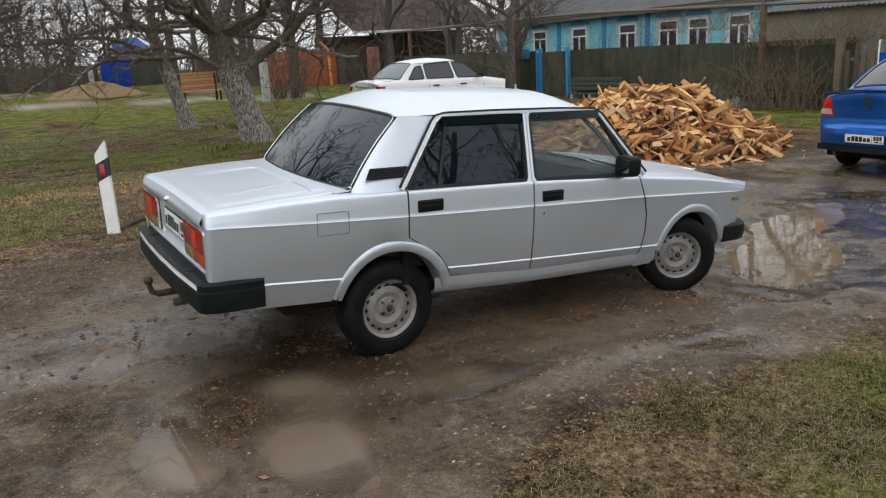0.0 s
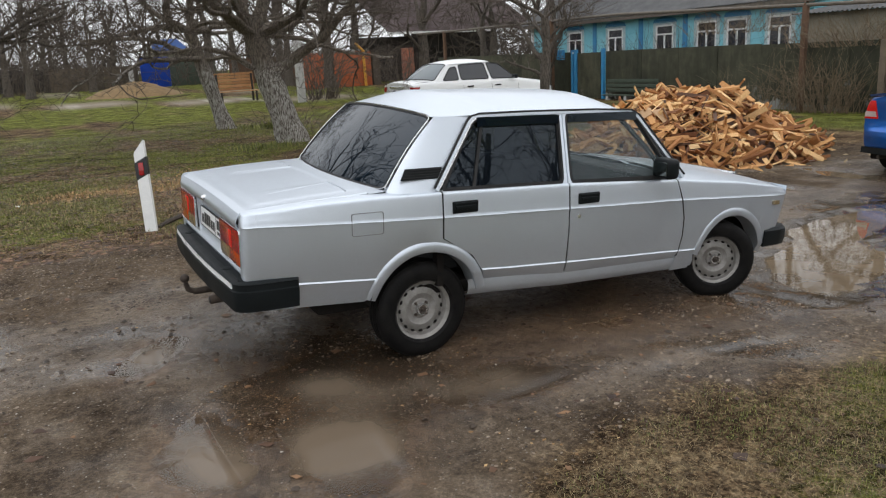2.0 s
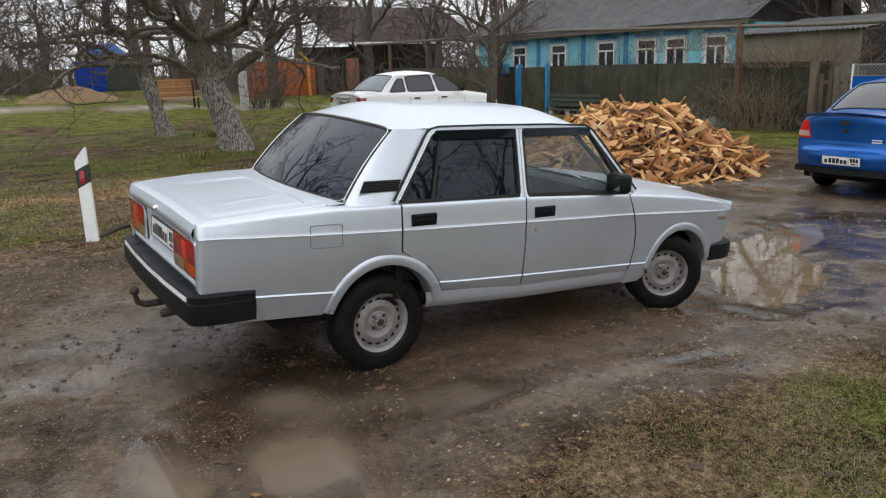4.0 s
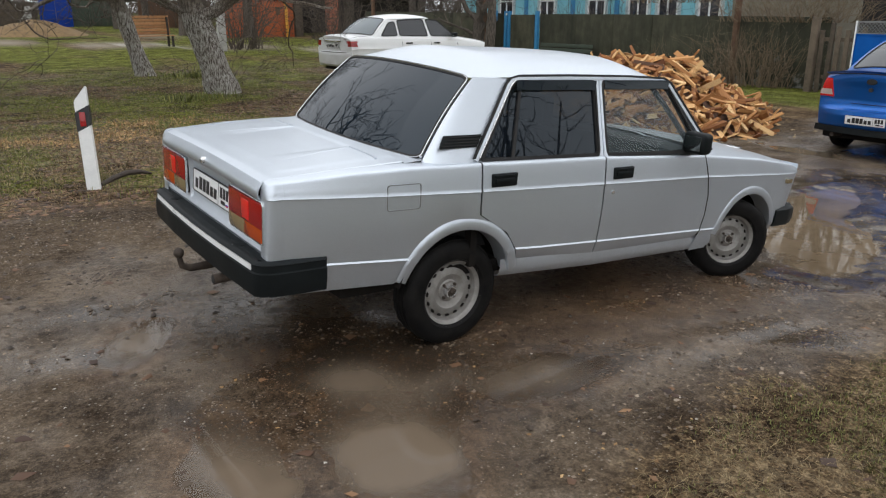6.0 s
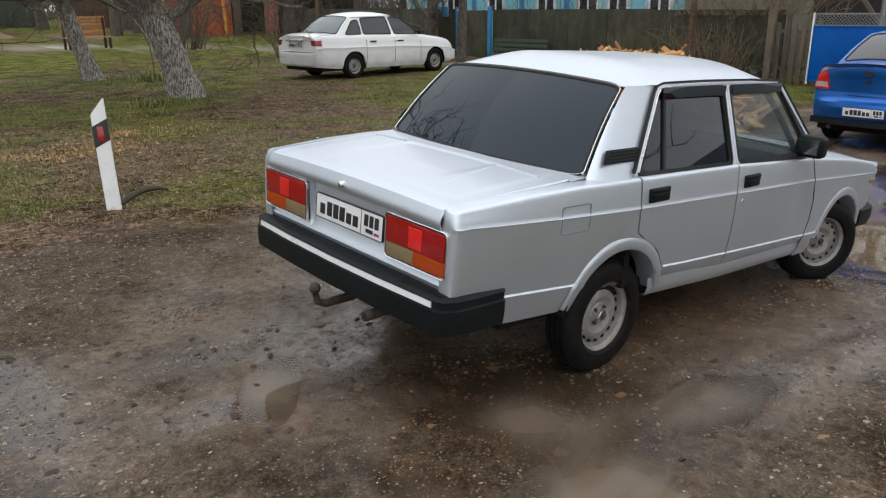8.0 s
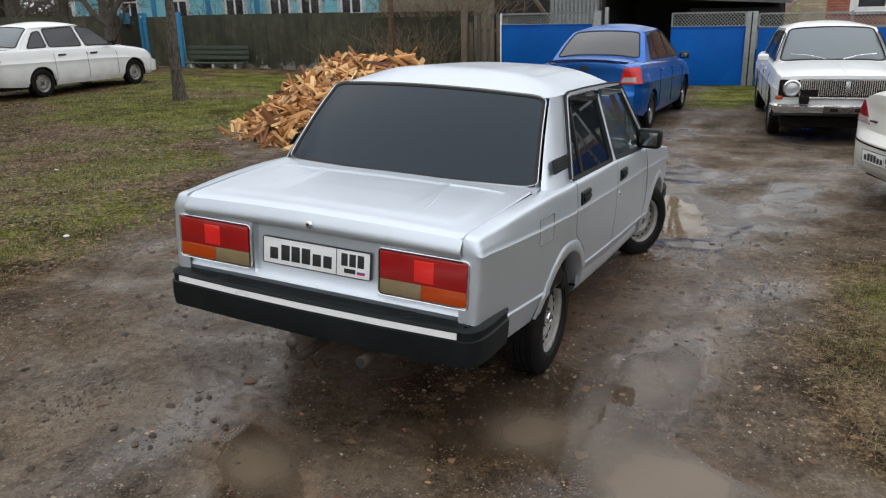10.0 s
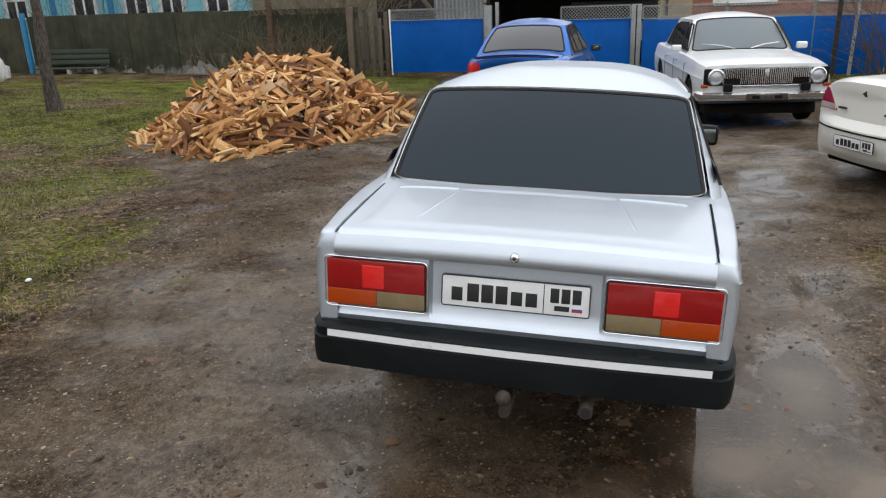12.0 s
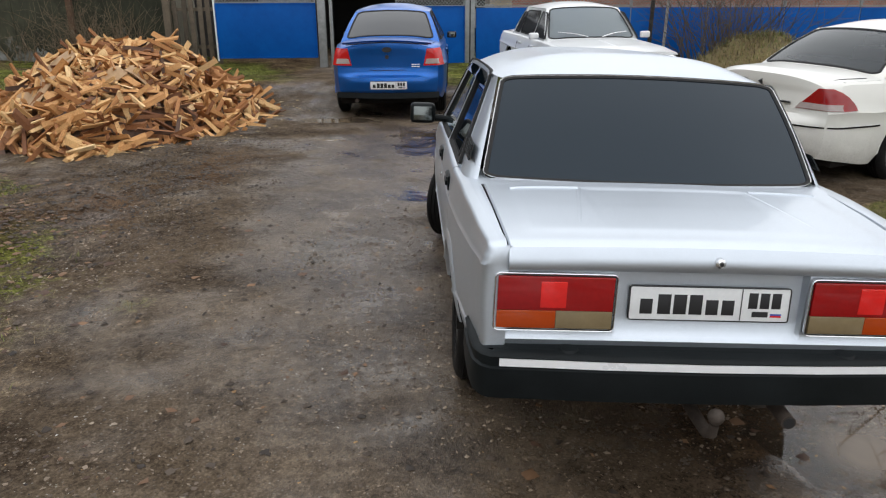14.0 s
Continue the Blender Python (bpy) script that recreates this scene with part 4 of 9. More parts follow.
def build_vaz():
    car = thing("car", CAR, "silver boxy saloon with dark tinted windows in the muddy lane", "car")
    body = part("body", box((-0.55, -0.60, 0.30), (2.85, 0.60, 0.36), 0.02), UNDER, car, "silver painted body shell")
    for side in (-1, 1):
        dent = (lambda x, z: 0.012 * math.exp(-((x - 1.80) / 0.12) ** 2 - ((z - 0.66) / 0.16) ** 2)) if side < 0 else None
        q = part("rear_wing", flank(lambda z: -0.900, lambda z: rdoor_rear(z) - 0.010, 44, side), SILVER, car)
        for name, xa, xb, zb in (("rear_door", rdoor_rear, lambda z: 0.9855, lambda x: 0.405 - 0.04 * (x - 0.4) / 0.6), ("front_door", lambda z: 0.9955, fdoor_front, lambda x: 0.366 - 0.02 * (x - 1.0))):
            d = part(name, solidify(flank(xa, xb, 26, side, zb, dent), 0.006), SILVER, car)
            hx, hz = (0.255, 0.874) if name == "rear_door" else (1.138, 0.849)
            hy = interp(hx, WD) - 0.003
            h = part("handle_recess", box((hx - 0.082, side * (hy - 0.02), hz - 0.034), (hx + 0.082, side * (hy + 0.008), hz + 0.034), 0.008), BLACK_PLASTIC, d)
            part("handle", box((hx - 0.066, side * (hy + 0.006), hz - 0.012), (hx + 0.058, side * (hy + 0.018), hz + 0.010), 0.004), BLACK_PLASTIC, h)
            part("handle_grip", box((hx - 0.072, side * (hy + 0.006), hz + 0.017), (hx + 0.072, side * (hy + 0.013), hz + 0.028), 0.003), BLACK_PLASTIC, h)
            if name == "front_door":
                part("door_lock", lathe([(0, -0.006), (0.011, -0.006), (0.011, 0.006), (0, 0.008)], 14, at=(1.062, side * (interp(1.06, WD) + 0.001), 0.745)), CHROME, d)
        part("front_wing", flank(lambda z: fdoor_front(z) + 0.009, lambda z: 3.0 + 0.072 * float(np.clip((z - 0.48) / 0.26, 0, 1)), 40, side), SILVER, car)
        # sill under the doors
        P = []
        for x in np.linspace(0.30, 2.12, 24):
            w, zb = interp(x, WD), interp(x, ZB)
            P.append([(x, side * (w - 0.10), zb - 0.008), (x, side * (w - 0.050), zb + 0.006), (x, side * (w - 0.036), zb + 0.024), (x, side * (w - 0.029), zb + 0.055), (x, side * (w - 0.032), zb + 0.10)])
        part("sill", grid(P), SILVER, car)
        # gap filler behind the door joints
        for x in (0.125, 0.9905):
            part("joint", box((x - 0.02, side * 0.70, 0.42), (x + 0.02, side * 0.752, 0.95)), UNDER, car)
        part("joint", box((1.88, side * 0.70, 0.36), (2.06, side * 0.745, 0.88)), UNDER, car)
        # wheel arch lips and wells
        for (cx, cz, _), a0, a1 in ((ARCHES[0], 13, 163), (ARCHES[1], 5, 164)):
            P = []
            body = [sorted(flank_rows(cx + 0.36 * math.cos(radians(a0 + (a1 - a0) * k / 40)))) for k in range(41)]
            for k in range(41):
                a = radians(a0 + (a1 - a0) * k / 40)
                row = []
                for r, dy in ((0.335, -0.10), (0.338, -0.004), (0.341, 0.005), (0.348, 0.0075), (0.376, 0.0065), (0.390, 0.003), (0.402, -0.005)):
                    # the lip draws in towards its rear foot
                    q = r * (1 - 0.10 * max(0.0, -math.cos(a)) ** 2.5)
                    x, z = cx + q * math.cos(a), cz + q * math.sin(a)
                    row.append((x, side * (float(np.interp(z, [p[0] for p in body[k]], [p[1] for p in body[k]])) + dy), z))
                P.append(row)
            part("wheel_arch", grid(P), SILVER, car)
            P = []
            for k in range(25):
                a = radians(10 + 158 * k / 24)
                P.append([(cx + r * math.cos(a), side * y, cz + r * math.sin(a)) for r, y in ((0.345, 0.765), (0.35, 0.60), (0.34, 0.42), (0.02, 0.42))])
            part("wheel_well", grid(P), UNDER, car)
    # rear deck: strips beside the lid, lid, panel below the window
    for side in (-1, 1):
        P = []
        for x in np.linspace(-0.902, 0.04, 24):
            w, z = interp(x, WD), interp(x, ZS)
            yi = 0.664 + 0.028 * (x + 0.97) / 0.7
            P.append([(x, side * (w - 0.054), z + 0.0025), (x, side * (w - 0.066), z + 0.005), (x, side * min(yi, w - 0.072), z + 0.006), (x, side * (yi - 0.004), z - 0.02)])
        part("deck_strip", grid(P), SILVER, car)

    def lid_z(x, y):
        base = interp(x, [(-0.985, 0.898), (-0.965, 0.915), (-0.93, 0.928), (-0.6, 0.954), (-0.3, 0.972), (-0.2, 0.982)]) + 0.006
        crown = 0.012 * (1 - (y / 0.67) ** 2)
        a = abs(y)
        flat = np.clip((0.60 - a) / 0.035, 0, 1) * np.clip((x + 0.88) / 0.05, 0, 1)
        step = np.clip((0.33 - a) / 0.03, 0, 1) * np.clip((-0.36 - x) / 0.014, 0, 1) * np.clip((x + 0.84) / 0.30, 0, 1)
        return base + crown + 0.003 * flat - 0.004 * step

    P = []
    for x in list(np.linspace(-0.965, -0.86, 8)) + list(np.linspace(-0.84, -0.285, 48)):
        half = 0.655 + 0.028 * (x + 0.97) / 0.7
        P.append([(x, half * u, lid_z(x, half * u) - (0.006 if abs(u) > 0.995 else 0)) for u in np.concatenate([np.linspace(-1, -0.985, 3), np.linspace(-0.96, 0.96, 108), np.linspace(0.985, 1, 3)])])
    rear_edge = [[(x, p[1], z) for p in P[0]] for x, z in ((-0.974, 0.846), (-0.983, 0.856), (-0.986, 0.875), (-0.981, 0.892))]
    rear_edge = [[(q[0], q[1], q[2] + 0.010 * (1 - (q[1] / 0.67) ** 2)) for q in row] for row in rear_edge]
    lid = part("boot_lid", solidify(grid(rear_edge + P), 0.005), SILVER, car)
    part("boot_lock", lathe([(0, -1.002), (0.009, -1.002), (0.016, -0.996), (0.017, -0.975)], 18, "x", (0, 0.0, 0.893)), CHROME, lid)
    part("keyhole", lathe([(0, -1.004), (0.006, -1.004), (0.006, -0.99)], 10, "x", (0, 0.0, 0.893)), INK, lid)
    for side in (-1, 1):
        part("lid_crease", sweep([(-0.365 - 0.006 * ((y - 0.45) / 0.13) ** 2, side * y, lid_z(-0.37, y) + 0.001) for y in np.linspace(0.33, 0.59, 8)], [(-0.006, -0.003), (0.006, -0.003), (0.003, 0.005), (-0.002, 0.005)]), SILVER, lid)
        part("lid_crease", sweep([(x, side * (0.325 + 0.18 * (-0.365 - x)), lid_z(x, 0.325 + 0.18 * (-0.365 - x)) + 0.0005 - 0.003 * max(0, (-0.7 - x) / 0.15)) for x in np.linspace(-0.85, -0.365, 12)], [(-0.012, -0.004), (0.012, -0.004), (0.004, 0.0008), (-0.004, 0.0008)]), SILVER, lid)
    part("boot_gutter", box((-0.90, -0.668, 0.80), (-0.27, 0.668, 0.895), 0.0), UNDER, car)
    part("boot_gutter", box((-0.948, -0.648, 0.864), (-0.902, 0.648, 0.892), 0.0), UNDER, car)
    P = []
    for x, bow in ((-0.279, 0.0), (-0.262, 0.0), (-0.22, 0.03), (-0.12, 0.06)):
        P.append([(x + bow * u * u, 0.70 * u, 0.972 + (x + 0.28) * 0.12 + 0.010 * (1 - u * u)) for u in np.linspace(-1, 1, 24)])
    part("scuttle", grid(P), SILVER, car)
    # rear panel with a recess for the plate
    def rear_x(z, y):
        a = abs(y)
        rec = np.clip((0.305 - a) / 0.008, 0, 1) * np.clip((z - 0.63) / 0.02, 0, 1)
        ridge = 0.013 * math.exp(-((z - 0.616) / 0.014) ** 2)
        return -0.955 - 0.008 * (z - 0.62) / 0.2 + (0.010 + 0.018 * float(np.clip((z - 0.63) / 0.2, 0, 1))) * rec - ridge + 0.05 * max(0, (a - 0.66) / 0.06) ** 2
    ysamp = sorted(set(np.round(np.concatenate([np.linspace(-0.722, 0.722, 60), [-0.306, -0.297, 0.297, 0.306, -0.70, 0.70]]), 4)))
    P = [[(rear_x(z, y), y, z) for y in ysamp] for z in (0.50, 0.56, 0.600, 0.610, 0.618, 0.628, 0.632, 0.65, 0.70, 0.78, 0.83, 0.848, 0.86)]
    part("rear_panel", grid(P), SILVER, car)
    for side in (-1, 1):
        lamp_unit(car, side)
        # the wing's rounded end, from the lamp to the flank
        P = []
        rows = flank_rows(-0.90)
        drop = interp(-0.90, ZS) - 0.922
        for k, (z, y) in enumerate(rows):
            top = np.clip((z - 0.86) / (rows[-1][0] - 0.86), 0, 1)
            row = []
            for a in np.linspace(0, math.pi / 2, 9):
                x = -0.900 - (0.074 - 0.012 * top ** 3) * math.sin(a) ** 0.55
                yy = y - 0.040 * (1 - max(0.0, math.cos(a)) ** 0.55)
                row.append((x, side * yy, z - drop * top * math.sin(a) ** 1.5))
            row.append((row[-1][0] + 0.004, side * 0.652, row[-1][2]))
            P.append(row)
        for dz in (0.002, -0.03):
            P.append([(q[0], side * 0.662, q[2] + dz) for q in P[len(rows) - 1]])
        part("wing_end", grid(P), SILVER, car)
    plate_bars(car, pose(-0.950, 0, 0.745, 0, 3, 0))
    # rear bumper
    path = [(-0.705, -0.758, 0), (-0.86, -0.757, 0), (-0.955, -0.748, 0), (-1.002, -0.727, 0), (-1.022, -0.70, 0), (-1.040, -0.35, 0), (-1.046, 0, 0)]
    path += [(x, -y, z) for x, y, z in reversed(path[:-1])]
    prof = [(-0.10, 0.448), (-0.02, 0.430), (0.0, 0.437), (0.006, 0.482), (0.006, 0.541), (-0.002, 0.546), (-0.002, 0.577), (0.004, 0.580), (-0.004, 0.589), (-0.02, 0.594), (-0.10, 0.596)]
    b = part("rear_bumper", sweep(path, [(-o, z) for o, z in prof], caps=True), BLACK_PLASTIC, car, "black plastic bumper with a bright strip")
    strip = [p for p in path if p[0] < -1.01]
    strip[0], strip[-1] = (-1.0236, -0.672, 0), (-1.0236, 0.672, 0)
    part("bright_strip", sweep([(x - 0.001, y, 0.562) for x, y, z in strip], [(-0.002, -0.013), (0.009, -0.011), (0.010, 0.011), (-0.002, 0.013)]), BRIGHT_STRIP, b)
    for y in (-0.45, 0.45):
        part("bumper_plug", lathe([(0, 0.601), (0.030, 0.599), (0.042, 0.587)], 16, "z", (-0.985, y, 0)), BLACK_PLASTIC, b)
    part("shelf", box((-0.992, -0.712, 0.560), (-0.925, 0.712, 0.597), 0.006), BLACK_PLASTIC, b)
    # tow bar and exhaust
    tow = part("tow_bar", tube([(-0.80, 0, 0.37), (-0.98, 0, 0.355), (-1.07, 0, 0.352), (-1.11, 0, 0.370), (-1.122, 0, 0.41)], [0.022, 0.021, 0.019, 0.017, 0.014], 12), HUB, car, "rusty dark tow hitch")
    bm = bmesh.new()
    bmesh.ops.create_uvsphere(bm, u_segments=18, v_segments=12, radius=0.026, matrix=Matrix.Translation((-1.124, 0, 0.437)))
    part("tow_ball", bm, HUB, tow)
    bm = tube([(-0.50, -0.275, 0.385), (-0.80, -0.275, 0.388), (-0.95, -0.275, 0.384), (-1.050, -0.275, 0.378)], [0.024] * 4, 16)
    pipe = part("exhaust_pipe", bm, PIPE, car, "rusted exhaust tail pipe")
    part("pipe_mouth", lathe([(0, -0.002), (0.019, -0.002), (0.019, 0.004)], 16, "x", (-1.0515, -0.275, 0.378)), INK, pipe)
    part("muffler", lathe([(0, -0.86), (0.06, -0.86), (0.075, -0.84), (0.075, -0.42), (0, -0.40)], 20, "x", (0, -0.275, 0.39)), HUB, car)
    part("fuel_tank", box((-0.86, 0.05, 0.43), (-0.35, 0.62, 0.55), 0.03), UNDER, car)
    part("rear_axle", tube([(0, -0.62, 0.285), (0, -0.12, 0.285), (0, 0, 0.285), (0, 0.12, 0.285), (0, 0.62, 0.285)], [0.035, 0.04, 0.11, 0.04, 0.035], 12), UNDER, car)
    # fuel flap, side marker
    part("fuel_flap", sweep([(-0.330 + x, -interp(-0.33 + x, WD) + (0.003 if z > 0.01 else 0.0) - 0.002, 0.833 + z) for x, z in round_rect(0.176, 0.118, 0.012, 3)], [(-0.0016, -0.003), (0.0016, -0.003), (0.0016, 0.002), (-0.0016, 0.002)], up=(0, -1, 0), closed=True), SEAM, car)
    part("side_marker", box((2.875, -0.806, 0.650), (2.935, -0.775, 0.680), 0.004), CLEAR_LENS, car)
    # bonnet, nose, front bumper
    P = []
    for x in np.linspace(1.93, 3.065, 20):
        w, z = interp(x, WD) - 0.05, interp(x, ZS)
        P.append([(x, w * u, z + 0.035 * (1 - u ** 4) + (0.012 if abs(u) < 0.28 else 0)) for u in np.linspace(-1, 1, 25)])
    part("bonnet", grid(P), SILVER, car)
    part("nose", grid([[(3.0 + 0.072 * min(1, max(0, (z - 0.48) / 0.26)) + 0.012 * (1 - u ** 4), 0.745 * u, z) for u in np.linspace(-1, 1, 15)] for z in (0.40, 0.48, 0.55, 0.64, 0.74, 0.752, 0.768)]), SILVER, car)
    part("grille", box((3.03, -0.26, 0.52), (3.11, 0.26, 0.80), 0.012), CHROME, car)
    for side in (-1, 1):
        part("headlamp", box((3.02, side * 0.30, 0.55), (3.098, side * 0.70, 0.74), 0.012), HEAD_LENS, car)
    fpath = [(2.83, -0.782, 0), (2.98, -0.785, 0), (3.07, -0.768, 0), (3.12, -0.72, 0), (3.14, 0, 0), (3.12, 0.72, 0), (3.07, 0.768, 0), (2.98, 0.785, 0), (2.83, 0.782, 0)]
    part("front_bumper", sweep(fpath, [(-0.09, 0.345), (0.0, 0.335), (0.012, 0.385), (0.010, 0.452), (-0.01, 0.47), (-0.09, 0.47)]), BLACK_PLASTIC, car)
    # roof
    P = []
    for x in np.concatenate([np.linspace(0.138, 0.24, 8), np.linspace(0.27, 1.35, 16), np.linspace(1.38, 1.575, 10)]):
        e = 1.352 - 0.012 * max(0, (x - 0.9) / 0.6) ** 2
        yw = 0.594 + (y_green(e) + 0.012 - 0.594) * min(1.0, max(0.0, (x - 0.15) / 0.2))
        end = min(1.0, max(0.0, (x - 0.138) / 0.26)) ** 0.8 * min(1.0, max(0.0, (1.575 - x) / 0.17)) ** 0.55
        row = []
        for u in np.linspace(-1, 1, 33):
            a = abs(u)
            round_ = (1 - a ** 3.2)
            xx = x + 0.034 * u * u * max(0.0, (0.27 - x) / 0.168)
            row.append((xx, yw * u, e + (0.030 + 0.078 * end) * round_ + (0.004 if a > 0.98 and x > 0.3 else 0)))
        P.append(row)
    P = [[rear_glass_point(u, 1.0) for u in np.linspace(-1, 1, 33)]] + P + [[front_glass_point(u, 1.02) for u in np.linspace(-1, 1, 33)]]
    roof = part("roof", grid(P), SILVER, car)
    # C pillars: from the rear window's edge round to the door frame
    for side in (-1, 1):
        P = []
        for k in range(15):
            v = k / 14
            a = rear_glass_point(1.035, -0.04 + 1.06 * v)
            z = a.z - 0.004
            b = Vector((0.085 + 0.30 * v ** 1.05, y_green(z) + 0.002, z))
            c = Vector((a.x + 0.030, y_green(z) + 0.010, z))
            row = []
            for j in range(13):
                t = j / 12
                q = (1 - t) ** 2 * a + 2 * t * (1 - t) * c + t * t * b
                row.append((q.x, side * q.y, q.z))
            P.append(row)
        part("rear_pillar", grid(P), SILVER, car)
        # vent grille on the pillar
        v0 = [(-0.115, 1.035), (0.112, 1.035), (0.150, 1.092), (-0.078, 1.092)]
        vent = part("pillar_vent", slab([Vector((x, side * (y_green(z) + 0.004), z)) for x, z in v0], side * 0.006, "y"), BLACK_PLASTIC, car, "black plastic pillar vent")
        for k in range(4):
            z = 1.043 + 0.013 * k
            part("louvre", box((-0.10 + 0.03 * k * 0.6, side * (y_green(z) + 0.009), z), (0.115 + 0.03 * k * 0.6, side * (y_green(z) + 0.014), z + 0.005), 0.001), RUBBER, vent)
        # door window frames and glass
        sets = (("rear_window_frame", [(0.128, 0.968), (0.958, 0.950), (1.012, 1.336), (0.455, 1.336), (0.395, 1.315)], DOOR_GLASS), ("front_window_frame", [(1.020, 0.948), (1.870, 0.925), (1.812, 1.02), (1.622, 1.330), (1.072, 1.338)], SIDE_GLASS))
        for name, loop, g in sets:
            lp = smooth_loop(loop, 0.035)
            pts = side_quad(lp, side, -0.006)
            part("side_glass", loop_rings(lambda x, z, s=side: Vector((x, s * (y_green(z) - 0.008), z)), lp, 2), g, car, "dark tinted glass" if g is DOOR_GLASS else "lightly tinted clear glass", smooth=False)
            fr = part(name, sweep(pts if side < 0 else pts, [(-0.012, -0.014), (0.010, -0.014), (0.010, 0.006), (-0.012, 0.008)], up=(0, side, 0.37), closed=True), RUBBER, car)
            part("window_seal", sweep(side_quad(lp, side, 0.001), [(-0.006, -0.008), (0.010, -0.008), (0.010, 0.006), (-0.006, 0.008)], up=(0, side, 0.37), closed=True), RUBBER, fr)
        # quarter light bar, pillar between the doors, front pillar, rail over the doors
        part("quarter_bar", sweep(side_quad([(0.335, 0.965), (0.468, 1.33)], side, -0.004), [(-0.009, -0.006), (0.009, -0.006), (0.009, 0.006), (-0.009, 0.006)], up=(0, side, 0.37)), RUBBER, car)
        part("door_pillar", sweep(side_quad([(0.988, 0.93), (1.042, 1.345)], side, 0.0), [(-0.034, -0.014), (0.034, -0.014), (0.034, 0.007), (0.004, 0.007), (0.002, 0.001), (-0.002, 0.001), (-0.004, 0.007), (-0.034, 0.007)], up=(0, side, 0.37)), SILVER, car)
        part("roof_rail", sweep(side_quad([(0.09, 0.97), (0.372, 1.318), (0.40, 1.340), (0.45, 1.352), (0.8, 1.356), (1.3, 1.353), (1.595, 1.343), (1.65, 1.318), (1.95, 0.92)], side, 0.004), [(-0.016, -0.022), (0.016, -0.022), (0.014, 0.006), (0.0, 0.010), (-0.014, 0.006)], up=(0, side, 0.37)), SILVER, car)
        part("drip_rail", sweep(side_quad([(0.08, 0.985), (0.358, 1.325), (0.392, 1.352), (0.45, 1.364), (0.8, 1.368), (1.3, 1.365), (1.605, 1.354), (1.665, 1.322), (1.955, 0.935)], side, 0.012), [(-0.004, -0.006), (0.005, -0.006), (0.006, 0.008), (-0.004, 0.008)], up=(0, side, 0.37)), RUBBER, car)
        part("chrome_trim", sweep(side_quad([(0.112, 0.985), (0.388, 1.318), (0.42, 1.338), (0.50, 1.343)], side, 0.012), [(-0.004, -0.004), (0.004, -0.004), (0.004, 0.006), (-0.004, 0.006)], up=(0, side, 0.37)), CHROME, car)
        # wind deflectors over the door windows
        for a, b_ in ((0.425, 1.005), (1.075, 1.63)):
            pts = [(a + (b_ - a) * t, 1.318 - 0.004 * (t > 0.9)) for t in np.linspace(0, 1, 8)]
            part("wind_deflector", sweep(side_quad(pts, side, 0.018), [(-0.026, 0.004), (0.020, -0.012), (0.024, -0.008), (-0.026, 0.009)], up=(0, side, 0.37)), DARK_GLASS, car, "smoked plastic wind deflector")
        # door mirror
        fold = Matrix.Translation((-0.05, 0.085, 0)) if side < 0 else Matrix.Identity(4)
        mir = part("door_mirror", box((1.735, side * 0.830, 0.932), (1.835, side * 0.992, 1.060), 0.036, fold, seg=4), BLACK_PLASTIC, car, "black plastic door mirror")
        tip = Matrix.Translation((1.733, 0, 0.997)) @ Matrix.Rotation(radians(-3 if side < 0 else 4), 4, "Y") @ Matrix.Translation((-1.733, 0, -0.997))
        part("mirror_glass", box((1.731, side * 0.852, 0.953), (1.7365, side * 0.970, 1.040), 0.002, fold @ tip), MIRROR, mir)
        part("mirror_arm", tube([(1.79, side * 0.71, 0.955), fold @ Vector((1.785, side * 0.86, 0.970))], 0.022, 10), BLACK_PLASTIC, mir)
        # bright strip along the window sill
        part("sill_trim", sweep([(x, side * (interp(x, WD) - 0.052), interp(x, ZS) + 0.006) for x in np.linspace(0.13, 1.88, 12)], [(-0.006, -0.004), (0.006, -0.004), (0.006, 0.006), (-0.006, 0.006)]), CHROME, car)
    # rear and front windows
    lp = uv_rect(0.11)
    part("rear_window", loop_rings(rear_glass_point, lp, 7), DARK_GLASS, car, "black tinted rear window")
    part("rear_window_seal", glass_frame(rear_glass_point, lp, 0.019, 0.006, (-0.75, 0, 0.66)), RUBBER, car)
    part("rear_window_trim", glass_frame(rear_glass_point, uv_rect(0.115, grow=1.012), 0.005, 0.0085, (-0.75, 0, 0.66)), CHROME, car)
    part("windscreen", loop_rings(front_glass_point, lp, 6), SIDE_GLASS, car)
    part("windscreen_seal", glass_frame(front_glass_point, lp, 0.028, 0.012, (0.7, 0, 0.7)), RUBBER, car)
    # cabin
    part("dashboard", box((1.72, -0.66, 0.62), (1.98, 0.66, 0.93), 0.04), BLACK_PLASTIC, car)
    for y in (-0.34, 0.34):
        part("front_seat", box((0.86, y - 0.24, 0.42), (1.36, y + 0.24, 0.60), 0.05), SEAT, car)
        part("seat_back", box((0.80, y - 0.24, 0.50), (0.93, y + 0.24, 1.06), 0.05, pose(0, 0, 0)), SEAT, car)
        part("headrest", box((0.80, y - 0.12, 1.08), (0.88, y + 0.12, 1.24), 0.035), SEAT, car)
    part("rear_seat", box((-0.05, -0.62, 0.45), (0.45, 0.62, 0.95), 0.08), SEAT, car)
    part("parcel_shelf", box((-0.22, -0.66, 0.93), (0.10, 0.66, 0.955), 0.01), SEAT, car)
    part("cabin_floor", box((0.0, -0.70, 0.36), (1.95, 0.70, 0.42), 0.01), UNDER, car)
    bm = bmesh.new()
    m = Matrix.Translation((1.56, 0.34, 0.86)) @ Matrix.Rotation(radians(62), 4, "Y")
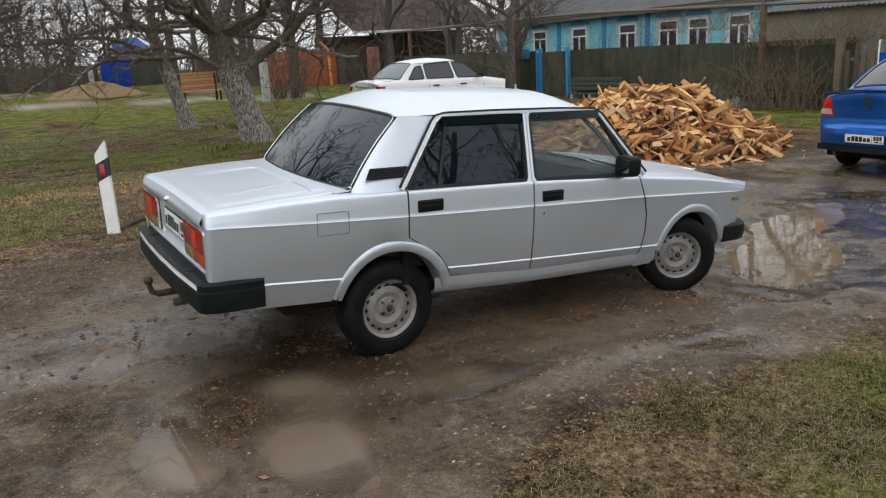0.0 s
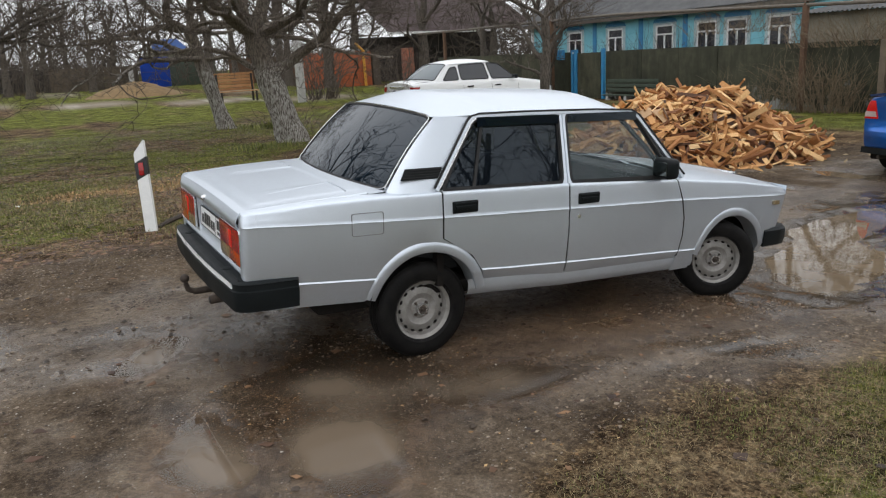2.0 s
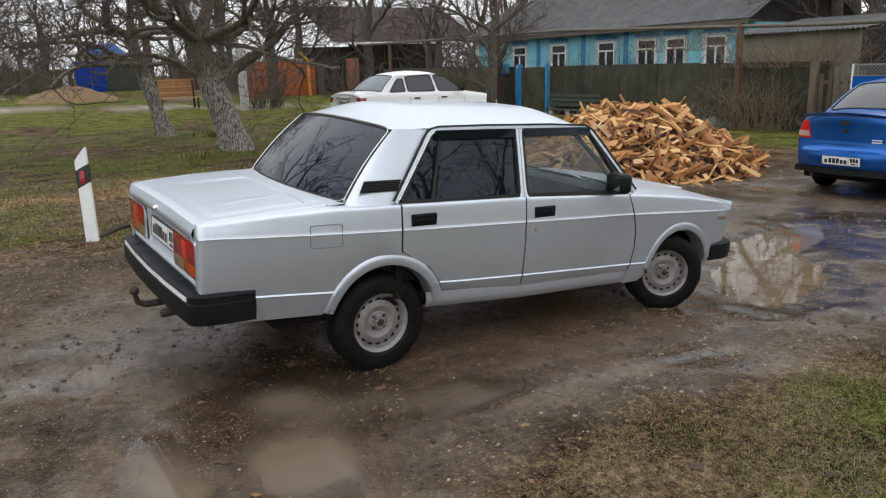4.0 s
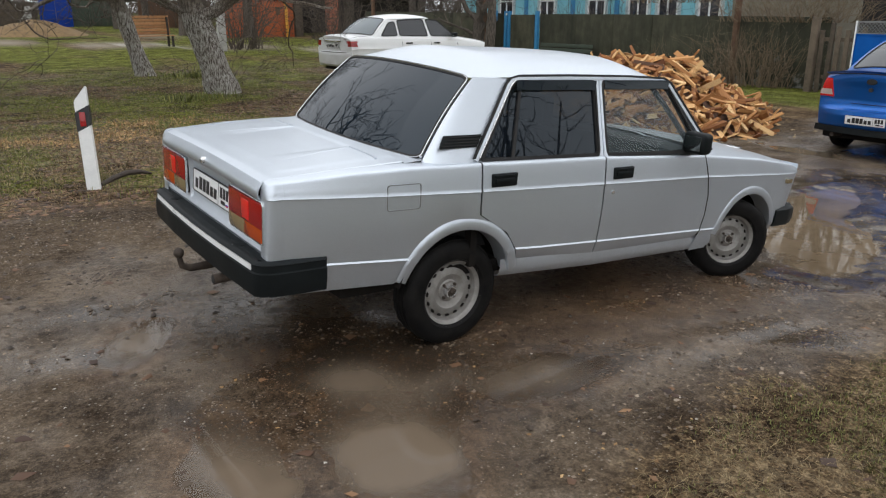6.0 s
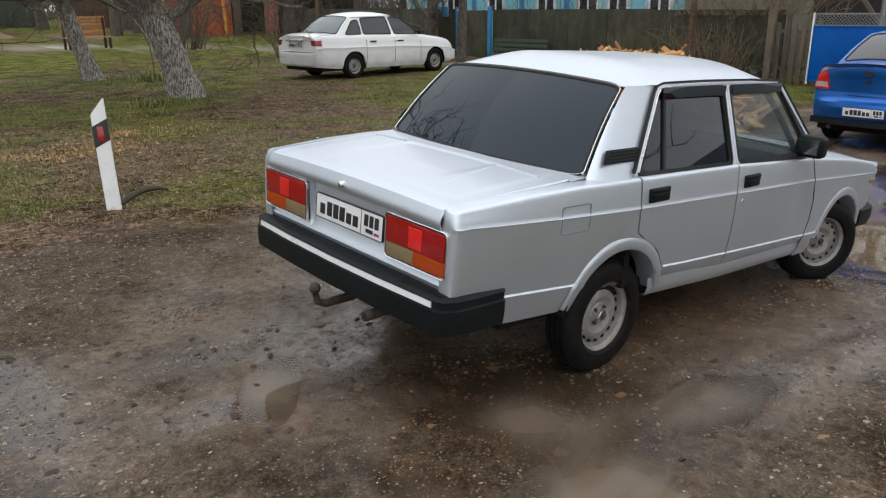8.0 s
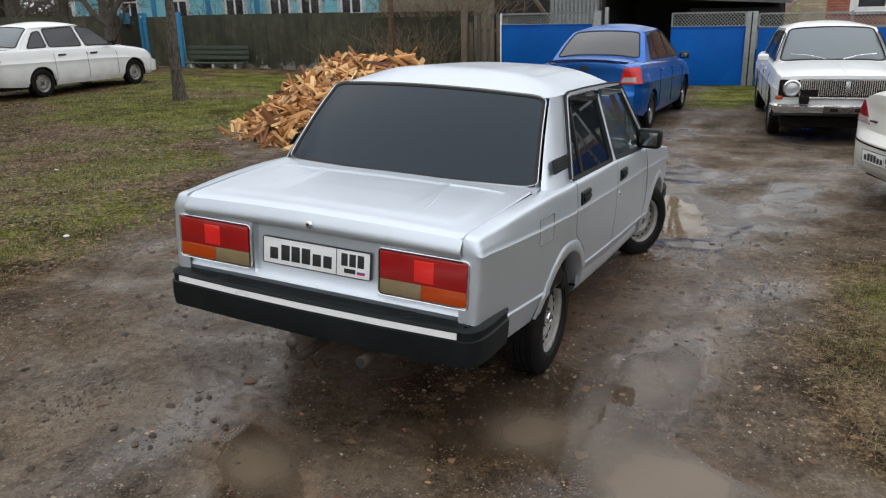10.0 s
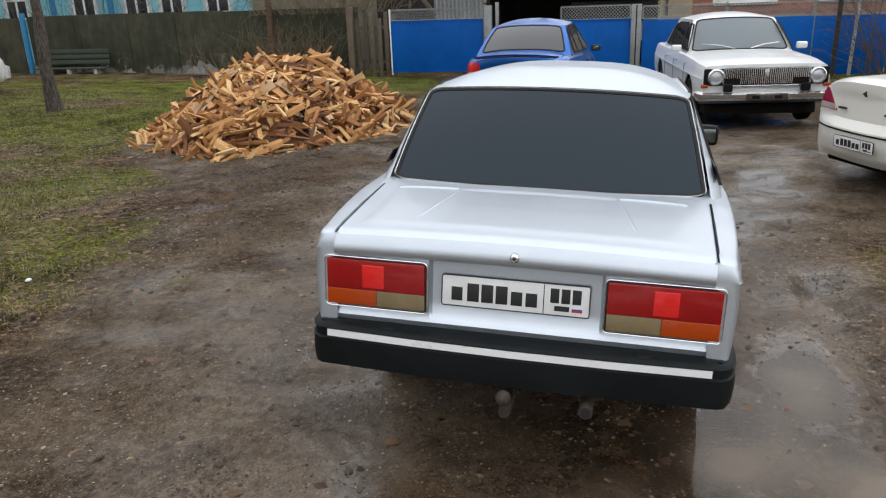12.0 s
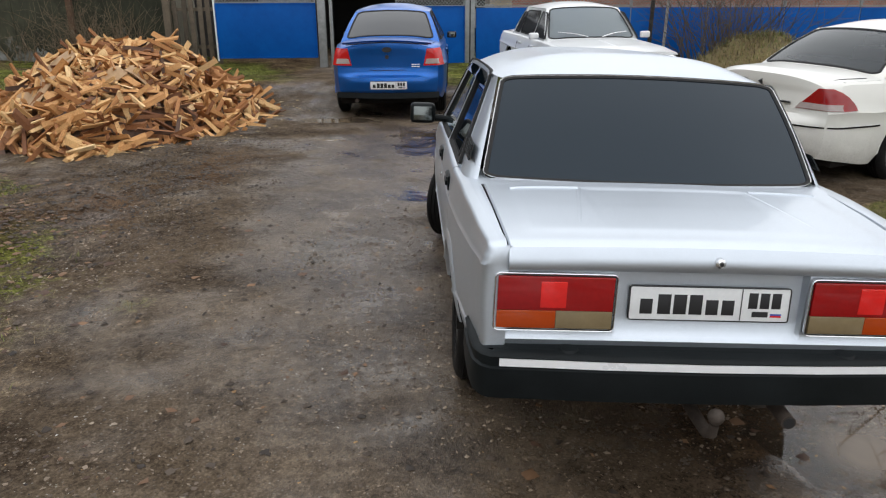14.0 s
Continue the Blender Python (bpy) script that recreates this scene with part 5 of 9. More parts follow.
    rows = [[m @ Vector(((0.19 + 0.014 * math.cos(b)) * math.cos(a), (0.19 + 0.014 * math.cos(b)) * math.sin(a), 0.014 * math.sin(b))) for b in np.linspace(0, 2 * math.pi, 8, endpoint=False)] for a in np.linspace(0, 2 * math.pi, 28, endpoint=False)]
    add_grid(bm, rows, closed_u=True, closed_v=True)
    add_tube(bm, [m @ Vector((-0.19, 0, 0)), m @ Vector((0.19, 0, 0))], 0.016, 6)
    add_tube(bm, [m @ Vector((0, 0, 0)), (1.85, 0.34, 0.72)], 0.03, 8)
    part("steering_wheel", bm, BLACK_PLASTIC, car)
    # wheels; the front ones are steered
    for side, flip in ((-1, 0), (1, 180)):
        wheel(car, pose(0.028, side * 0.668, 0.287, 0, 0, flip), 0.75, RIM, R=0.282)
        wheel(car, pose(2.435, side * 0.675, 0.278, 0, 0, flip - 27), 0.75, RIM, R=0.282)
    return car


build_vaz()


# ---- parked cars ----
SIDE_DARK = glass("dark_side_glass", (0.012, 0.014, 0.017), 1.0)
ALLOY = surface("dark_alloy", (0.10, 0.10, 0.105), (0.22, 0.22, 0.22), 20, 0.35, 0.8)


def flank_dw(f, bulge):
    """How far the flank stands out of its plan at a share f of its height."""
    return float(np.interp(f, (0, 0.12, 0.30, 0.50, 0.62, 0.64, 0.68, 0.86, 0.97, 1.0), (-0.05, -0.012, 0.0, 0.004, 0.0, 0.008, -0.004, -bulge * 0.4, -bulge * 0.8, -bulge * 1.25)))


def face_x(spec, y, z):
    """The tail's surface: crowned across, its boot face set in above a bumper that stands out."""
    tail = spec["tail"]
    f = (z - interp(tail, spec["bottom"])) / (interp(tail, spec["belt"]) - interp(tail, spec["bottom"]))
    w = spec["half"] * interp(tail, spec["plan"]) + flank_dw(min(max(f, 0), 1), spec["bulge"])
    u = min(1.0, abs(y) / w)
    return tail - spec["crown"] * (1 - u * u) + interp(f, spec["tail_profile"]) * (1 - u ** 4)


def wrap_lamp(car, spec, s, low, high, z0, z1, x_end, mat, label, name="tail_lamp", proud=0.008, rise=0.0, taper=0.0):
    """A lamp that lies on the tail and goes round the corner: inner edges low and high (y at z0, z1), ending on the flank at x_end."""
    tail, half, bulge = spec["tail"], spec["half"], spec["bulge"]
    bm = bmesh.new()
    rows = []
    for k in range(7):
        v = k / 6
        z = z0 + (z1 - z0) * v
        f = (z - interp(tail, spec["bottom"])) / (interp(tail, spec["belt"]) - interp(tail, spec["bottom"]))
        w = half * interp(tail, spec["plan"]) + flank_dw(f, bulge)
        yin = low + (high - low) * v
        row = []
        for y in np.linspace(yin, min(w, abs(w)), 7):
            row.append((face_x(spec, y, z) - proud, s * y, z))
        for x in np.linspace(tail, x_end + 0.03 * abs(v - 0.5) - taper * v * v * (x_end - tail), 6)[1:]:
            fx = (z - interp(x, spec["bottom"])) / (interp(x, spec["belt"]) - interp(x, spec["bottom"]))
            row.append((x - proud * 0.5, s * (half * interp(x, spec["plan"]) + flank_dw(fx, bulge) + proud), z + rise * (x - tail)))
        rows.append(row)
    add_grid(bm, rows)
    return part(name, solidify(bm, 0.02), mat, car, label, sharp=50)


def ring_on(fn, loop, edge=1.02):
    """The sheet of a surface fn between a window's loop and the edge of its unit square."""
    outer = []
    for u, v in loop:
        a, b = u, (v - 0.5) * 2
        k = edge / max(abs(a), abs(b), 1e-6)
        outer.append((a * k, 0.5 + b * k * 0.5))
    P = []
    for k in range(5):
        t = k / 4
        P.append([fn(u + (p - u) * t, v + (q - v) * t) for (u, v), (p, q) in zip(loop, outer)])
    return grid(P, closed_v=True)


def parked_car(m, name, label, spec, paint):
    """A parked saloon. spec: lengths along x from the rear axle (tail to nose), heights and widths, in tables over x."""
    car = thing(name, m, label, "car", "parked cars")
    tail, nose, wb, half = spec["tail"], spec["nose"], spec["wheelbase"], spec["half"]
    belt, deck, plan, bottom = spec["belt"], spec["deck"], spec["plan"], spec["bottom"]
    r = spec.get("arch", 0.35)
    arches = ((0.0, spec["hub"], r), (wb, spec["hub"], r))
    bulge = spec.get("bulge", 0.05)

    def side_row(x, s):
        w, zb, zt = half * interp(x, plan), interp(x, bottom), interp(x, belt)
        row = []
        for f in (0, 0.12, 0.20, 0.30, 0.40, 0.50, 0.62, 0.64, 0.68, 0.77, 0.86, 0.92, 0.97, 1.0):
            dw = flank_dw(f, bulge)
            z = zb + (zt - zb) * f
            xx = x
            for cx, cz, rr in arches:
                if math.hypot(xx - cx, z - cz) < rr:
                    dz = max(0.0, z - cz)
                    d = max(math.hypot(xx - cx, dz), 1e-4)
                    xx, z = cx + (xx - cx) * rr / d, cz + dz * rr / d
            row.append((xx, s * (w + dw), z))
        return row

    xs = np.concatenate([np.linspace(tail, tail + 0.15, 6)[:-1], np.linspace(tail + 0.15, nose - 0.15, 64), np.linspace(nose - 0.15, nose, 6)[1:]])
    for s in (-1, 1):
        bm = grid([side_row(x, s) for x in xs])
        inside = [f for f in bm.faces if any(math.hypot(f.calc_center_median().x - cx, max(0.0, f.calc_center_median().z - cz)) < rr * 0.95 for cx, cz, rr in arches)]
        bmesh.ops.delete(bm, geom=inside, context="FACES")
        part("side_panel", bm, paint, car)
        for cx, cz, rr in arches:
            part("wheel_well", grid([[(cx + q * math.cos(a), s * y, cz + q * math.sin(a)) for q, y in ((rr - 0.01, half - 0.03), (rr, half - 0.2), (0.02, half - 0.32))] for a in np.linspace(radians(-8), radians(188), 20)]), UNDER, car)
            part("arch_lip", sweep([(cx + (rr + 0.012) * math.cos(a), s * (half * interp(cx + rr * math.cos(a), plan) + 0.002), cz + (rr + 0.012) * math.sin(a)) for a in np.linspace(radians(4), radians(176), 24)], [(-0.010, -0.014), (0.004, -0.014), (0.004, -0.006), (-0.010, -0.002)], up=(0, s, 0)), paint, car)
        for xj in spec["joints"]:
            part("door_joint", tube([(x, s * (half * interp(x, plan) + d), z) for x, z, d in ((xj, interp(xj, bottom) + 0.10, -0.002), (xj, interp(xj, bottom) + 0.30, 0.004), (xj, interp(xj, belt) - 0.16, 0.002), (xj + 0.01, interp(xj, belt) - 0.01, -bulge * 1.15))], 0.004, 4), UNDER, car)
        for xh, zh in spec["handles"]:
            part("door_handle", box((xh - 0.09, s * (half + 0.0 - bulge * 0.3), zh - 0.015), (xh + 0.09, s * (half + 0.026 - bulge * 0.3), zh + 0.018), 0.008), INK if spec.get("dark_handles") else paint, car)
    # end faces
    for x, s in ((tail, -1), (nose, 1)):
        P = []
        rows = side_row(x, 1)
        zb, zt = interp(x, bottom), interp(x, belt)
        for f in np.linspace(0, 1, 26):
            z = zb + (zt - zb) * f
            w = half * interp(x, plan) + flank_dw(f, bulge)
            P.append([(face_x(spec, w * u, z) if s < 0 else x + spec["crown"] * (1 - u * u), w * u, z) for u in np.linspace(-1, 1, 25)])
        z0, z1, wt = interp(x, belt), interp(x, deck), half * interp(x, plan) - bulge * 1.25
        P.append([(x + s * spec["crown"] * (1 - u * u), wt * u, z0 + (z1 - z0) * (1 - abs(u) ** 3)) for u in np.linspace(-1, 1, 25)])
        part("tail_panel" if s < 0 else "nose_panel", grid(P), paint, car)
    # decks
    for name_, a, b in (("boot_lid", tail, spec["glass_rear"][0]), ("bonnet", spec["glass_front"][0], nose)):
        P = []
        for k in range(17):
            x = a + (b - a) * k / 16
            # the inner edge follows the foot of the glass
            bow = 0.125 * (k / 16) ** 3 if name_ == "boot_lid" else -0.165 * (1 - k / 16) ** 3
            w = half * interp(x, plan) - bulge * 1.25
            z0, z1 = interp(x, belt), interp(x, deck)
            ext = -spec["crown"] * max(0, 1 - (x - a) / 0.4) if name_ == "boot_lid" else spec["crown"] * max(0, 1 - (b - x) / 0.4)
            P.append([(x + ext * (1 - u * u) + bow * u * u, w * u, z0 + (z1 - z0) * (1 - abs(u) ** 3)) for u in np.linspace(-1, 1, 21)])
        part(name_, grid(P), paint, car)
        if name_ == "boot_lid":
            for s in (-1, 1):
                part("lid_joint", tube([(x, s * (half * interp(x, plan) - bulge * 1.25 - 0.06), interp(x, belt) + (interp(x, deck) - interp(x, belt)) * (1 - 0.92 ** 3) + 0.002) for x in np.linspace(a + 0.01, b - 0.06, 8)], 0.004, 4), UNDER, car)
    # greenhouse
    (xr1, zr1), (xf1, zf1) = spec["roof"]
    xr0, xf0 = spec["glass_rear"][0], spec["glass_front"][0]
    zr0, zf0 = interp(xr0, deck) - 0.004, interp(xf0, deck) - 0.004
    br, bf = interp(xr0, belt), interp(xf0, belt)
    yb, yt = half - bulge * 1.25 - 0.005, spec["roof_half"]

    def yside(z):
        return yb + (yt - yb) * (z - br) / (zr1 - br)

    def rear_fn(u, v):
        z0 = zr0 - (zr0 - br) * abs(u) ** 3
        return Vector((xr0 + (xr1 - xr0) * v + 0.12 * u * u * (1 - 0.45 * v), (yb - 0.02 + (yt + 0.01 - yb) * v) * u, z0 + (zr1 + 0.035 * (1 - u * u) - z0) * v + 0.03 * math.sin(math.pi * v)))

    def front_fn(u, v):
        z0 = zf0 - (zf0 - bf) * abs(u) ** 3
        return Vector((xf0 + (xf1 - xf0) * v - 0.16 * u * u * (1 - 0.4 * v), (yb - 0.02 + (yt + 0.01 - yb) * v) * u, z0 + (zf1 + 0.035 * (1 - u * u) - z0) * v + 0.03 * math.sin(math.pi * v)))

    us = np.linspace(-1, 1, 21)
    P = [[rear_fn(u, 1.0) for u in us]]
    for k in range(1, 17):
        t = k / 17
        x = xr1 + (xf1 - xr1) * t
        e = zr1 + (zf1 - zr1) * t
        fade = 0.066 * max(0, 1 - t / 0.25) - 0.096 * max(0, 1 - (1 - t) / 0.25)
        up = 0.035 + 0.065 * math.sin(math.pi * t) ** 0.8
        P.append([(x + fade * u * u, (yt + 0.010 + 0.012 * math.sin(math.pi * t)) * u, e + up * (1 - abs(u) ** 2.4)) for u in us])
    P.append([front_fn(u, 1.0) for u in us])
    part("roof", grid(P), paint, car)

    for nm, fn, up in (("rear_window", rear_fn, (-0.6, 0, 0.8)), ("windscreen", front_fn, (0.6, 0, 0.8))):
        lp = uv_rect(0.16, grow=spec.get("glass_share", 0.93))
        part(nm + "_surround", ring_on(fn, lp), paint, car)
        part(nm, loop_rings(fn, lp, 4), spec.get("glass", CAR_GLASS), car, spec.get("glass_label", ""))
        part(nm + "_seal", glass_frame(fn, lp, 0.022, 0.010, up), RUBBER, car)
    for s in (-1, 1):
        quad = [(xr0 + 0.10, br - 0.02), (xf0 - 0.14, bf - 0.02), (xf1 - 0.09, zf1 + 0.004), (xr1 + 0.06, zr1 + 0.004)]
        part("side_frame", slab([Vector((x, s * (yside(z) - 0.006), z)) for x, z in quad], -s * 0.015, "y"), paint, car, smooth=False)
        for loop in spec["windows"]:
            lp = smooth_loop(loop, 0.05)
            part("side_window", loop_rings(lambda x, z, q=s: Vector((x, q * (yside(z) + 0.003), z)), lp, 1), SIDE_DARK, car, smooth=False)
            part("window_seal", sweep([Vector((x, s * (yside(z) + 0.002), z)) for x, z in lp], [(-0.010, -0.004), (0.010, -0.004), (0.010, 0.007), (-0.010, 0.007)], up=(0, s, 0.3), closed=True), RUBBER, car)
        xm = spec["mirror"]
        mir = part("door_mirror", box((xm - 0.045, s * (half - 0.01), bf + 0.03), (xm + 0.05, s * (half + 0.15), bf + 0.135), 0.035, seg=4), spec.get("mirror_mat", paint), car)
        part("mirror_glass", box((xm - 0.049, s * (half + 0.018), bf + 0.045), (xm - 0.043, s * (half + 0.125), bf + 0.12), 0.003), MIRROR, mir)
    part("underbody", box((tail + 0.15, -half + 0.12, 0.20), (nose - 0.15, half - 0.12, 0.34), 0.03), UNDER, car)
    part("cabin", box((xr0 + 0.12, -half + 0.13, 0.4), (xf0 - 0.10, half - 0.13, br - 0.06), 0.05), SEAT, car)
    for y in (-0.36, 0.36):
        part("front_seat", box((1.0, y - 0.22, br - 0.1), (1.16, y + 0.22, br + 0.16), 0.05), SEAT, car)
        part("headrest", box((1.02, y - 0.11, br + 0.17), (1.12, y + 0.11, br + 0.30), 0.04), SEAT, car)
    part("rear_seat", box((0.16, -half + 0.18, br - 0.1), (0.34, half - 0.18, br + 0.10), 0.06), SEAT, car)
    for s, flip in ((-1, 0), (1, 180)):
        for x in (0.0, wb):
            wheel(car, pose(x, s * (half - 0.095), spec["hub"], 0, 0, flip), 0, spec.get("rim_mat", RIM), R=spec["hub"], rim=spec.get("rim", 0.17), slots=8)
    return car


def lens(car, pts, x0, depth, mat, name, s, label=""):
    """A lamp lens of an outline (y, z), proud of an end face."""
    return part(name, slab([(x0, s * y, z) for y, z in pts], depth, "x"), mat, car, label, smooth=False)


LAMP_RED = plain("red_lamp_glass", (0.50, 0.012, 0.012), 0.15, 0, 0.15)
LAMP_WHITE = plain("milky_lamp_lens", (0.40, 0.33, 0.31), 0.15, 0, 0.6)
# Blue saloon before the gate
granta = dict(tail_profile=[(0, 0.04), (0.10, -0.03), (0.30, -0.065), (0.40, -0.05), (0.46, 0.012), (0.60, 0.03), (0.85, 0.015), (1.0, -0.01)], tail=-0.74, nose=3.30, wheelbase=2.476, half=0.83, hub=0.295, arch=0.335, bulge=0.07, crown=0.10, rim=0.19, rim_mat=ALLOY,
              belt=[(-0.74, 1.00), (-0.5, 1.04), (0.2, 1.01), (1.4, 0.95), (2.3, 0.90), (3.0, 0.78), (3.3, 0.66)], deck=[(-0.74, 1.08), (-0.5, 1.12), (-0.2, 1.12), (2.1, 1.00), (2.9, 0.88), (3.3, 0.74)],
              plan=[(-0.74, 0.86), (-0.6, 0.95), (-0.3, 1.0), (2.8, 1.0), (3.1, 0.93), (3.3, 0.76)], bottom=[(-0.74, 0.34), (-0.4, 0.26), (0.4, 0.22), (2.1, 0.2), (3.3, 0.22)],
              joints=[0.42, 1.28, 2.12], handles=[(0.62, 0.86), (1.45, 0.84)], glass_rear=(-0.34, 1.07), glass_front=(2.12, 0.98), roof=[(0.26, 1.44), (1.30, 1.46)], roof_half=0.56,
              windows=[[(0.18, 1.05), (0.60, 1.03), (0.62, 1.40), (0.42, 1.38)], [(0.63, 1.03), (1.27, 1.01), (1.22, 1.42), (0.65, 1.41)], [(1.32, 1.01), (1.96, 0.99), (1.44, 1.38), (1.27, 1.42)]], mirror=1.85, glass=glass("grey_car_glass", (0.06, 0.062, 0.065), 1.0), glass_share=0.90, mirror_mat=BLACK_PLASTIC)
g = parked_car(pose(9.42, 1.33, -0.31, 0, 0, -2.6) @ Matrix.Scale(1.06, 4), "car", "bright blue metallic saloon parked before the gate", granta, BLUE_CAR)
for s in (-1, 1):
    lamp = wrap_lamp(g, granta, s, 0.51, 0.56, 0.76, 0.995, -0.60, LAMP_RED, "red and white wraparound tail lamp")
    wrap_lamp(lamp, granta, s, 0.53, 0.555, 0.785, 0.855, -0.72, LAMP_WHITE, "", "white_field", 0.0135)
part("spoiler_lip", sweep([(-0.86 + 0.10 * (y / 0.66) ** 2, y, 1.105 - 0.05 * (y / 0.66) ** 2) for y in np.linspace(-0.62, 0.62, 13)], [(-0.01, -0.014), (0.012, -0.012), (0.02, 0.004), (-0.04, 0.012)]), BLUE_CAR, g)
# black strip that stands for the shade under the lip
part("spoiler_shadow_gap", sweep([(-0.85 + 0.10 * (y / 0.66) ** 2, y, 1.082 - 0.05 * (y / 0.66) ** 2) for y in np.linspace(-0.58, 0.58, 13)], [(-0.008, -0.006), (0.010, -0.006), (0.010, 0.006), (-0.008, 0.006)]), RUBBER, g)
bm = lathe([(0, -0.858), (0.05, -0.858), (0.055, -0.83)], 24, "x", (0, 0, 0))
bmesh.ops.transform(bm, matrix=Matrix.Translation((0, 0, 0.985)) @ Matrix.Diagonal((1, 1.3, 0.7, 1)), verts=bm.verts)
part("badge", bm, INK, g)
part("lid_lock", lathe([(0, -0.855), (0.026, -0.855), (0.026, -0.83)], 16, "x", (0, 0, 0.885)), INK, g)
part("rear_skirt", sweep([(-0.83 + 0.13 * (y / 0.74) ** 2, y, 0.36) for y in np.linspace(-0.72, 0.72, 15)], [(-0.05, -0.05), (0.02, -0.04), (0.025, 0.025), (-0.04, 0.03)]), BLACK_PLASTIC, g)
part("lid_crease", sweep([(-0.815 + 0.11 * (y / 0.6) ** 2, y, 0.70) for y in np.linspace(-0.5, 0.5, 9)], [(-0.01, -0.004), (0.01, -0.004), (0.01, 0.004), (-0.01, 0.004)]), RUBBER, g)
part("exhaust_pipe", tube([(-0.80, 0.45, 0.27), (-0.5, 0.45, 0.27)], 0.028, 10), HUB, g)
for k in range(2):
    part("name_badge", box((face_x(granta, -0.40, 0.77) - 0.012, -0.46, 0.772 - 0.03 * k), (face_x(granta, -0.40, 0.77) + 0.012, -0.34, 0.783 - 0.03 * k)), BRIGHT_STRIP, g)
plate_bars(g, pose(-0.908, -0.02, 0.50, 0, -4, 0))

# White saloon on the lawn
nexia = dict(tail_profile=[(0, 0.03), (0.08, -0.03), (0.45, -0.045), (0.52, -0.03), (0.56, 0.012), (0.9, 0.02), (1.0, 0.0)], tail=-0.98, nose=3.22, wheelbase=2.52, half=0.83, hub=0.285, arch=0.33, bulge=0.05, crown=0.06, rim=0.165, dark_handles=True,
             belt=[(-0.98, 0.90), (-0.8, 0.95), (0.0, 0.95), (1.6, 0.92), (2.2, 0.88), (3.0, 0.76), (3.22, 0.66)], deck=[(-0.98, 0.97), (-0.8, 1.01), (-0.3, 1.01), (2.1, 0.96), (3.0, 0.83), (3.22, 0.73)],
             plan=[(-0.98, 0.88), (-0.85, 0.95), (-0.4, 1.0), (2.7, 1.0), (3.05, 0.94), (3.22, 0.84)], bottom=[(-0.98, 0.30), (-0.5, 0.25), (0.4, 0.22), (2.1, 0.2), (3.22, 0.22)],
             joints=[0.35, 1.20, 2.02], handles=[(0.55, 0.80), (1.38, 0.79)], glass_rear=(-0.52, 0.98), glass_front=(2.10, 0.94), roof=[(0.02, 1.34), (1.38, 1.36)], roof_half=0.56,
             windows=[[(-0.20, 0.97), (0.26, 0.97), (0.28, 1.28), (0.10, 1.26)], [(0.33, 0.97), (1.14, 0.95), (1.12, 1.33), (0.36, 1.31)], [(1.24, 0.95), (1.98, 0.93), (1.54, 1.30), (1.20, 1.33)]], mirror=1.85, glass=PALE_GLASS, mirror_mat=BLACK_PLASTIC)
g = parked_car(pose(8.95, 15.2, -0.12, 0, 0, 3.5) @ Matrix.Scale(1.166, 4), "car", "white saloon parked on the lawn under bare trees", nexia, WHITE_CAR)
for s in (-1, 1):
    wrap_lamp(g, nexia, s, 0.60, 0.55, 0.75, 0.87, -0.86, RED_LENS, "red tail lamp going round the corner")
part("plate_garnish", box((-1.042, -0.34, 0.84), (-1.02, 0.34, 0.90), 0.01), CHROME, g)
part("bumper_line", sweep([(-1.075 + 0.10 * (y / 0.7) ** 2, y, 0.62) for y in np.linspace(-0.7, 0.7, 11)], [(-0.01, -0.006), (0.012, -0.006), (0.012, 0.006), (-0.01, 0.006)]), UNDER, g)
plate_bars(g, pose(-1.035, 0, 0.765, 0, -4, 0))
part("front_bumper", sweep([(3.10, -0.81, 0.42), (3.24, -0.74, 0.42), (3.31, -0.4, 0.42), (3.33, 0, 0.42), (3.31, 0.4, 0.42), (3.24, 0.74, 0.42), (3.10, 0.81, 0.42)], [(-0.05, -0.16), (0.02, -0.14), (0.03, 0.08), (-0.04, 0.12)]), WHITE_CAR, g)

# White old saloon facing the lane
volga = dict(tail_profile=[(0, 0), (1, 0)], tail=-1.10, nose=3.62, wheelbase=2.80, half=0.89, hub=0.335, arch=0.39, bulge=0.06, crown=0.03, rim=0.19,
             belt=[(-1.10, 0.90), (-0.9, 0.94), (0.5, 0.96), (2.2, 0.96), (3.0, 0.94), (3.62, 0.90)], deck=[(-1.10, 0.95), (-0.5, 1.0), (2.2, 1.01), (3.2, 0.97), (3.62, 0.92)],
             plan=[(-1.10, 0.92), (-0.8, 0.98), (0, 1.0), (3.2, 1.0), (3.62, 0.96)], bottom=[(-1.10, 0.40), (0.4, 0.30), (2.4, 0.30), (3.62, 0.40)],
             joints=[0.55, 1.40, 2.35], handles=[(0.75, 0.84), (1.60, 0.84)], glass_rear=(-0.20, 0.99), glass_front=(2.25, 1.0), roof=[(0.30, 1.44), (1.65, 1.45)], roof_half=0.63,
             windows=[[(0.10, 1.00), (0.42, 1.0), (0.46, 1.36), (0.32, 1.34)], [(0.50, 1.00), (1.32, 1.0), (1.32, 1.40), (0.52, 1.38)], [(1.42, 1.0), (2.12, 1.0), (1.78, 1.38), (1.42, 1.40)]], mirror=2.0, glass=PALE_GLASS)
g = parked_car(pose(12.62, -1.83, -0.32, 0, 0, 187) @ Matrix.Scale(1.05, 4), "car", "old white saloon with a chrome grille facing the lane", volga, WHITE_CAR)
part("grille_mask", box((3.61, -0.84, 0.63), (3.645, 0.84, 0.865), 0.02), UNDER, g)
part("lower_trim", box((3.655, -0.56, 0.615), (3.69, 0.56, 0.635), 0.006), CHROME, g)
grille = part("grille", box((3.62, -0.57, 0.64), (3.668, 0.57, 0.86), 0.01), UNDER, g, "dark grille with chrome bars")
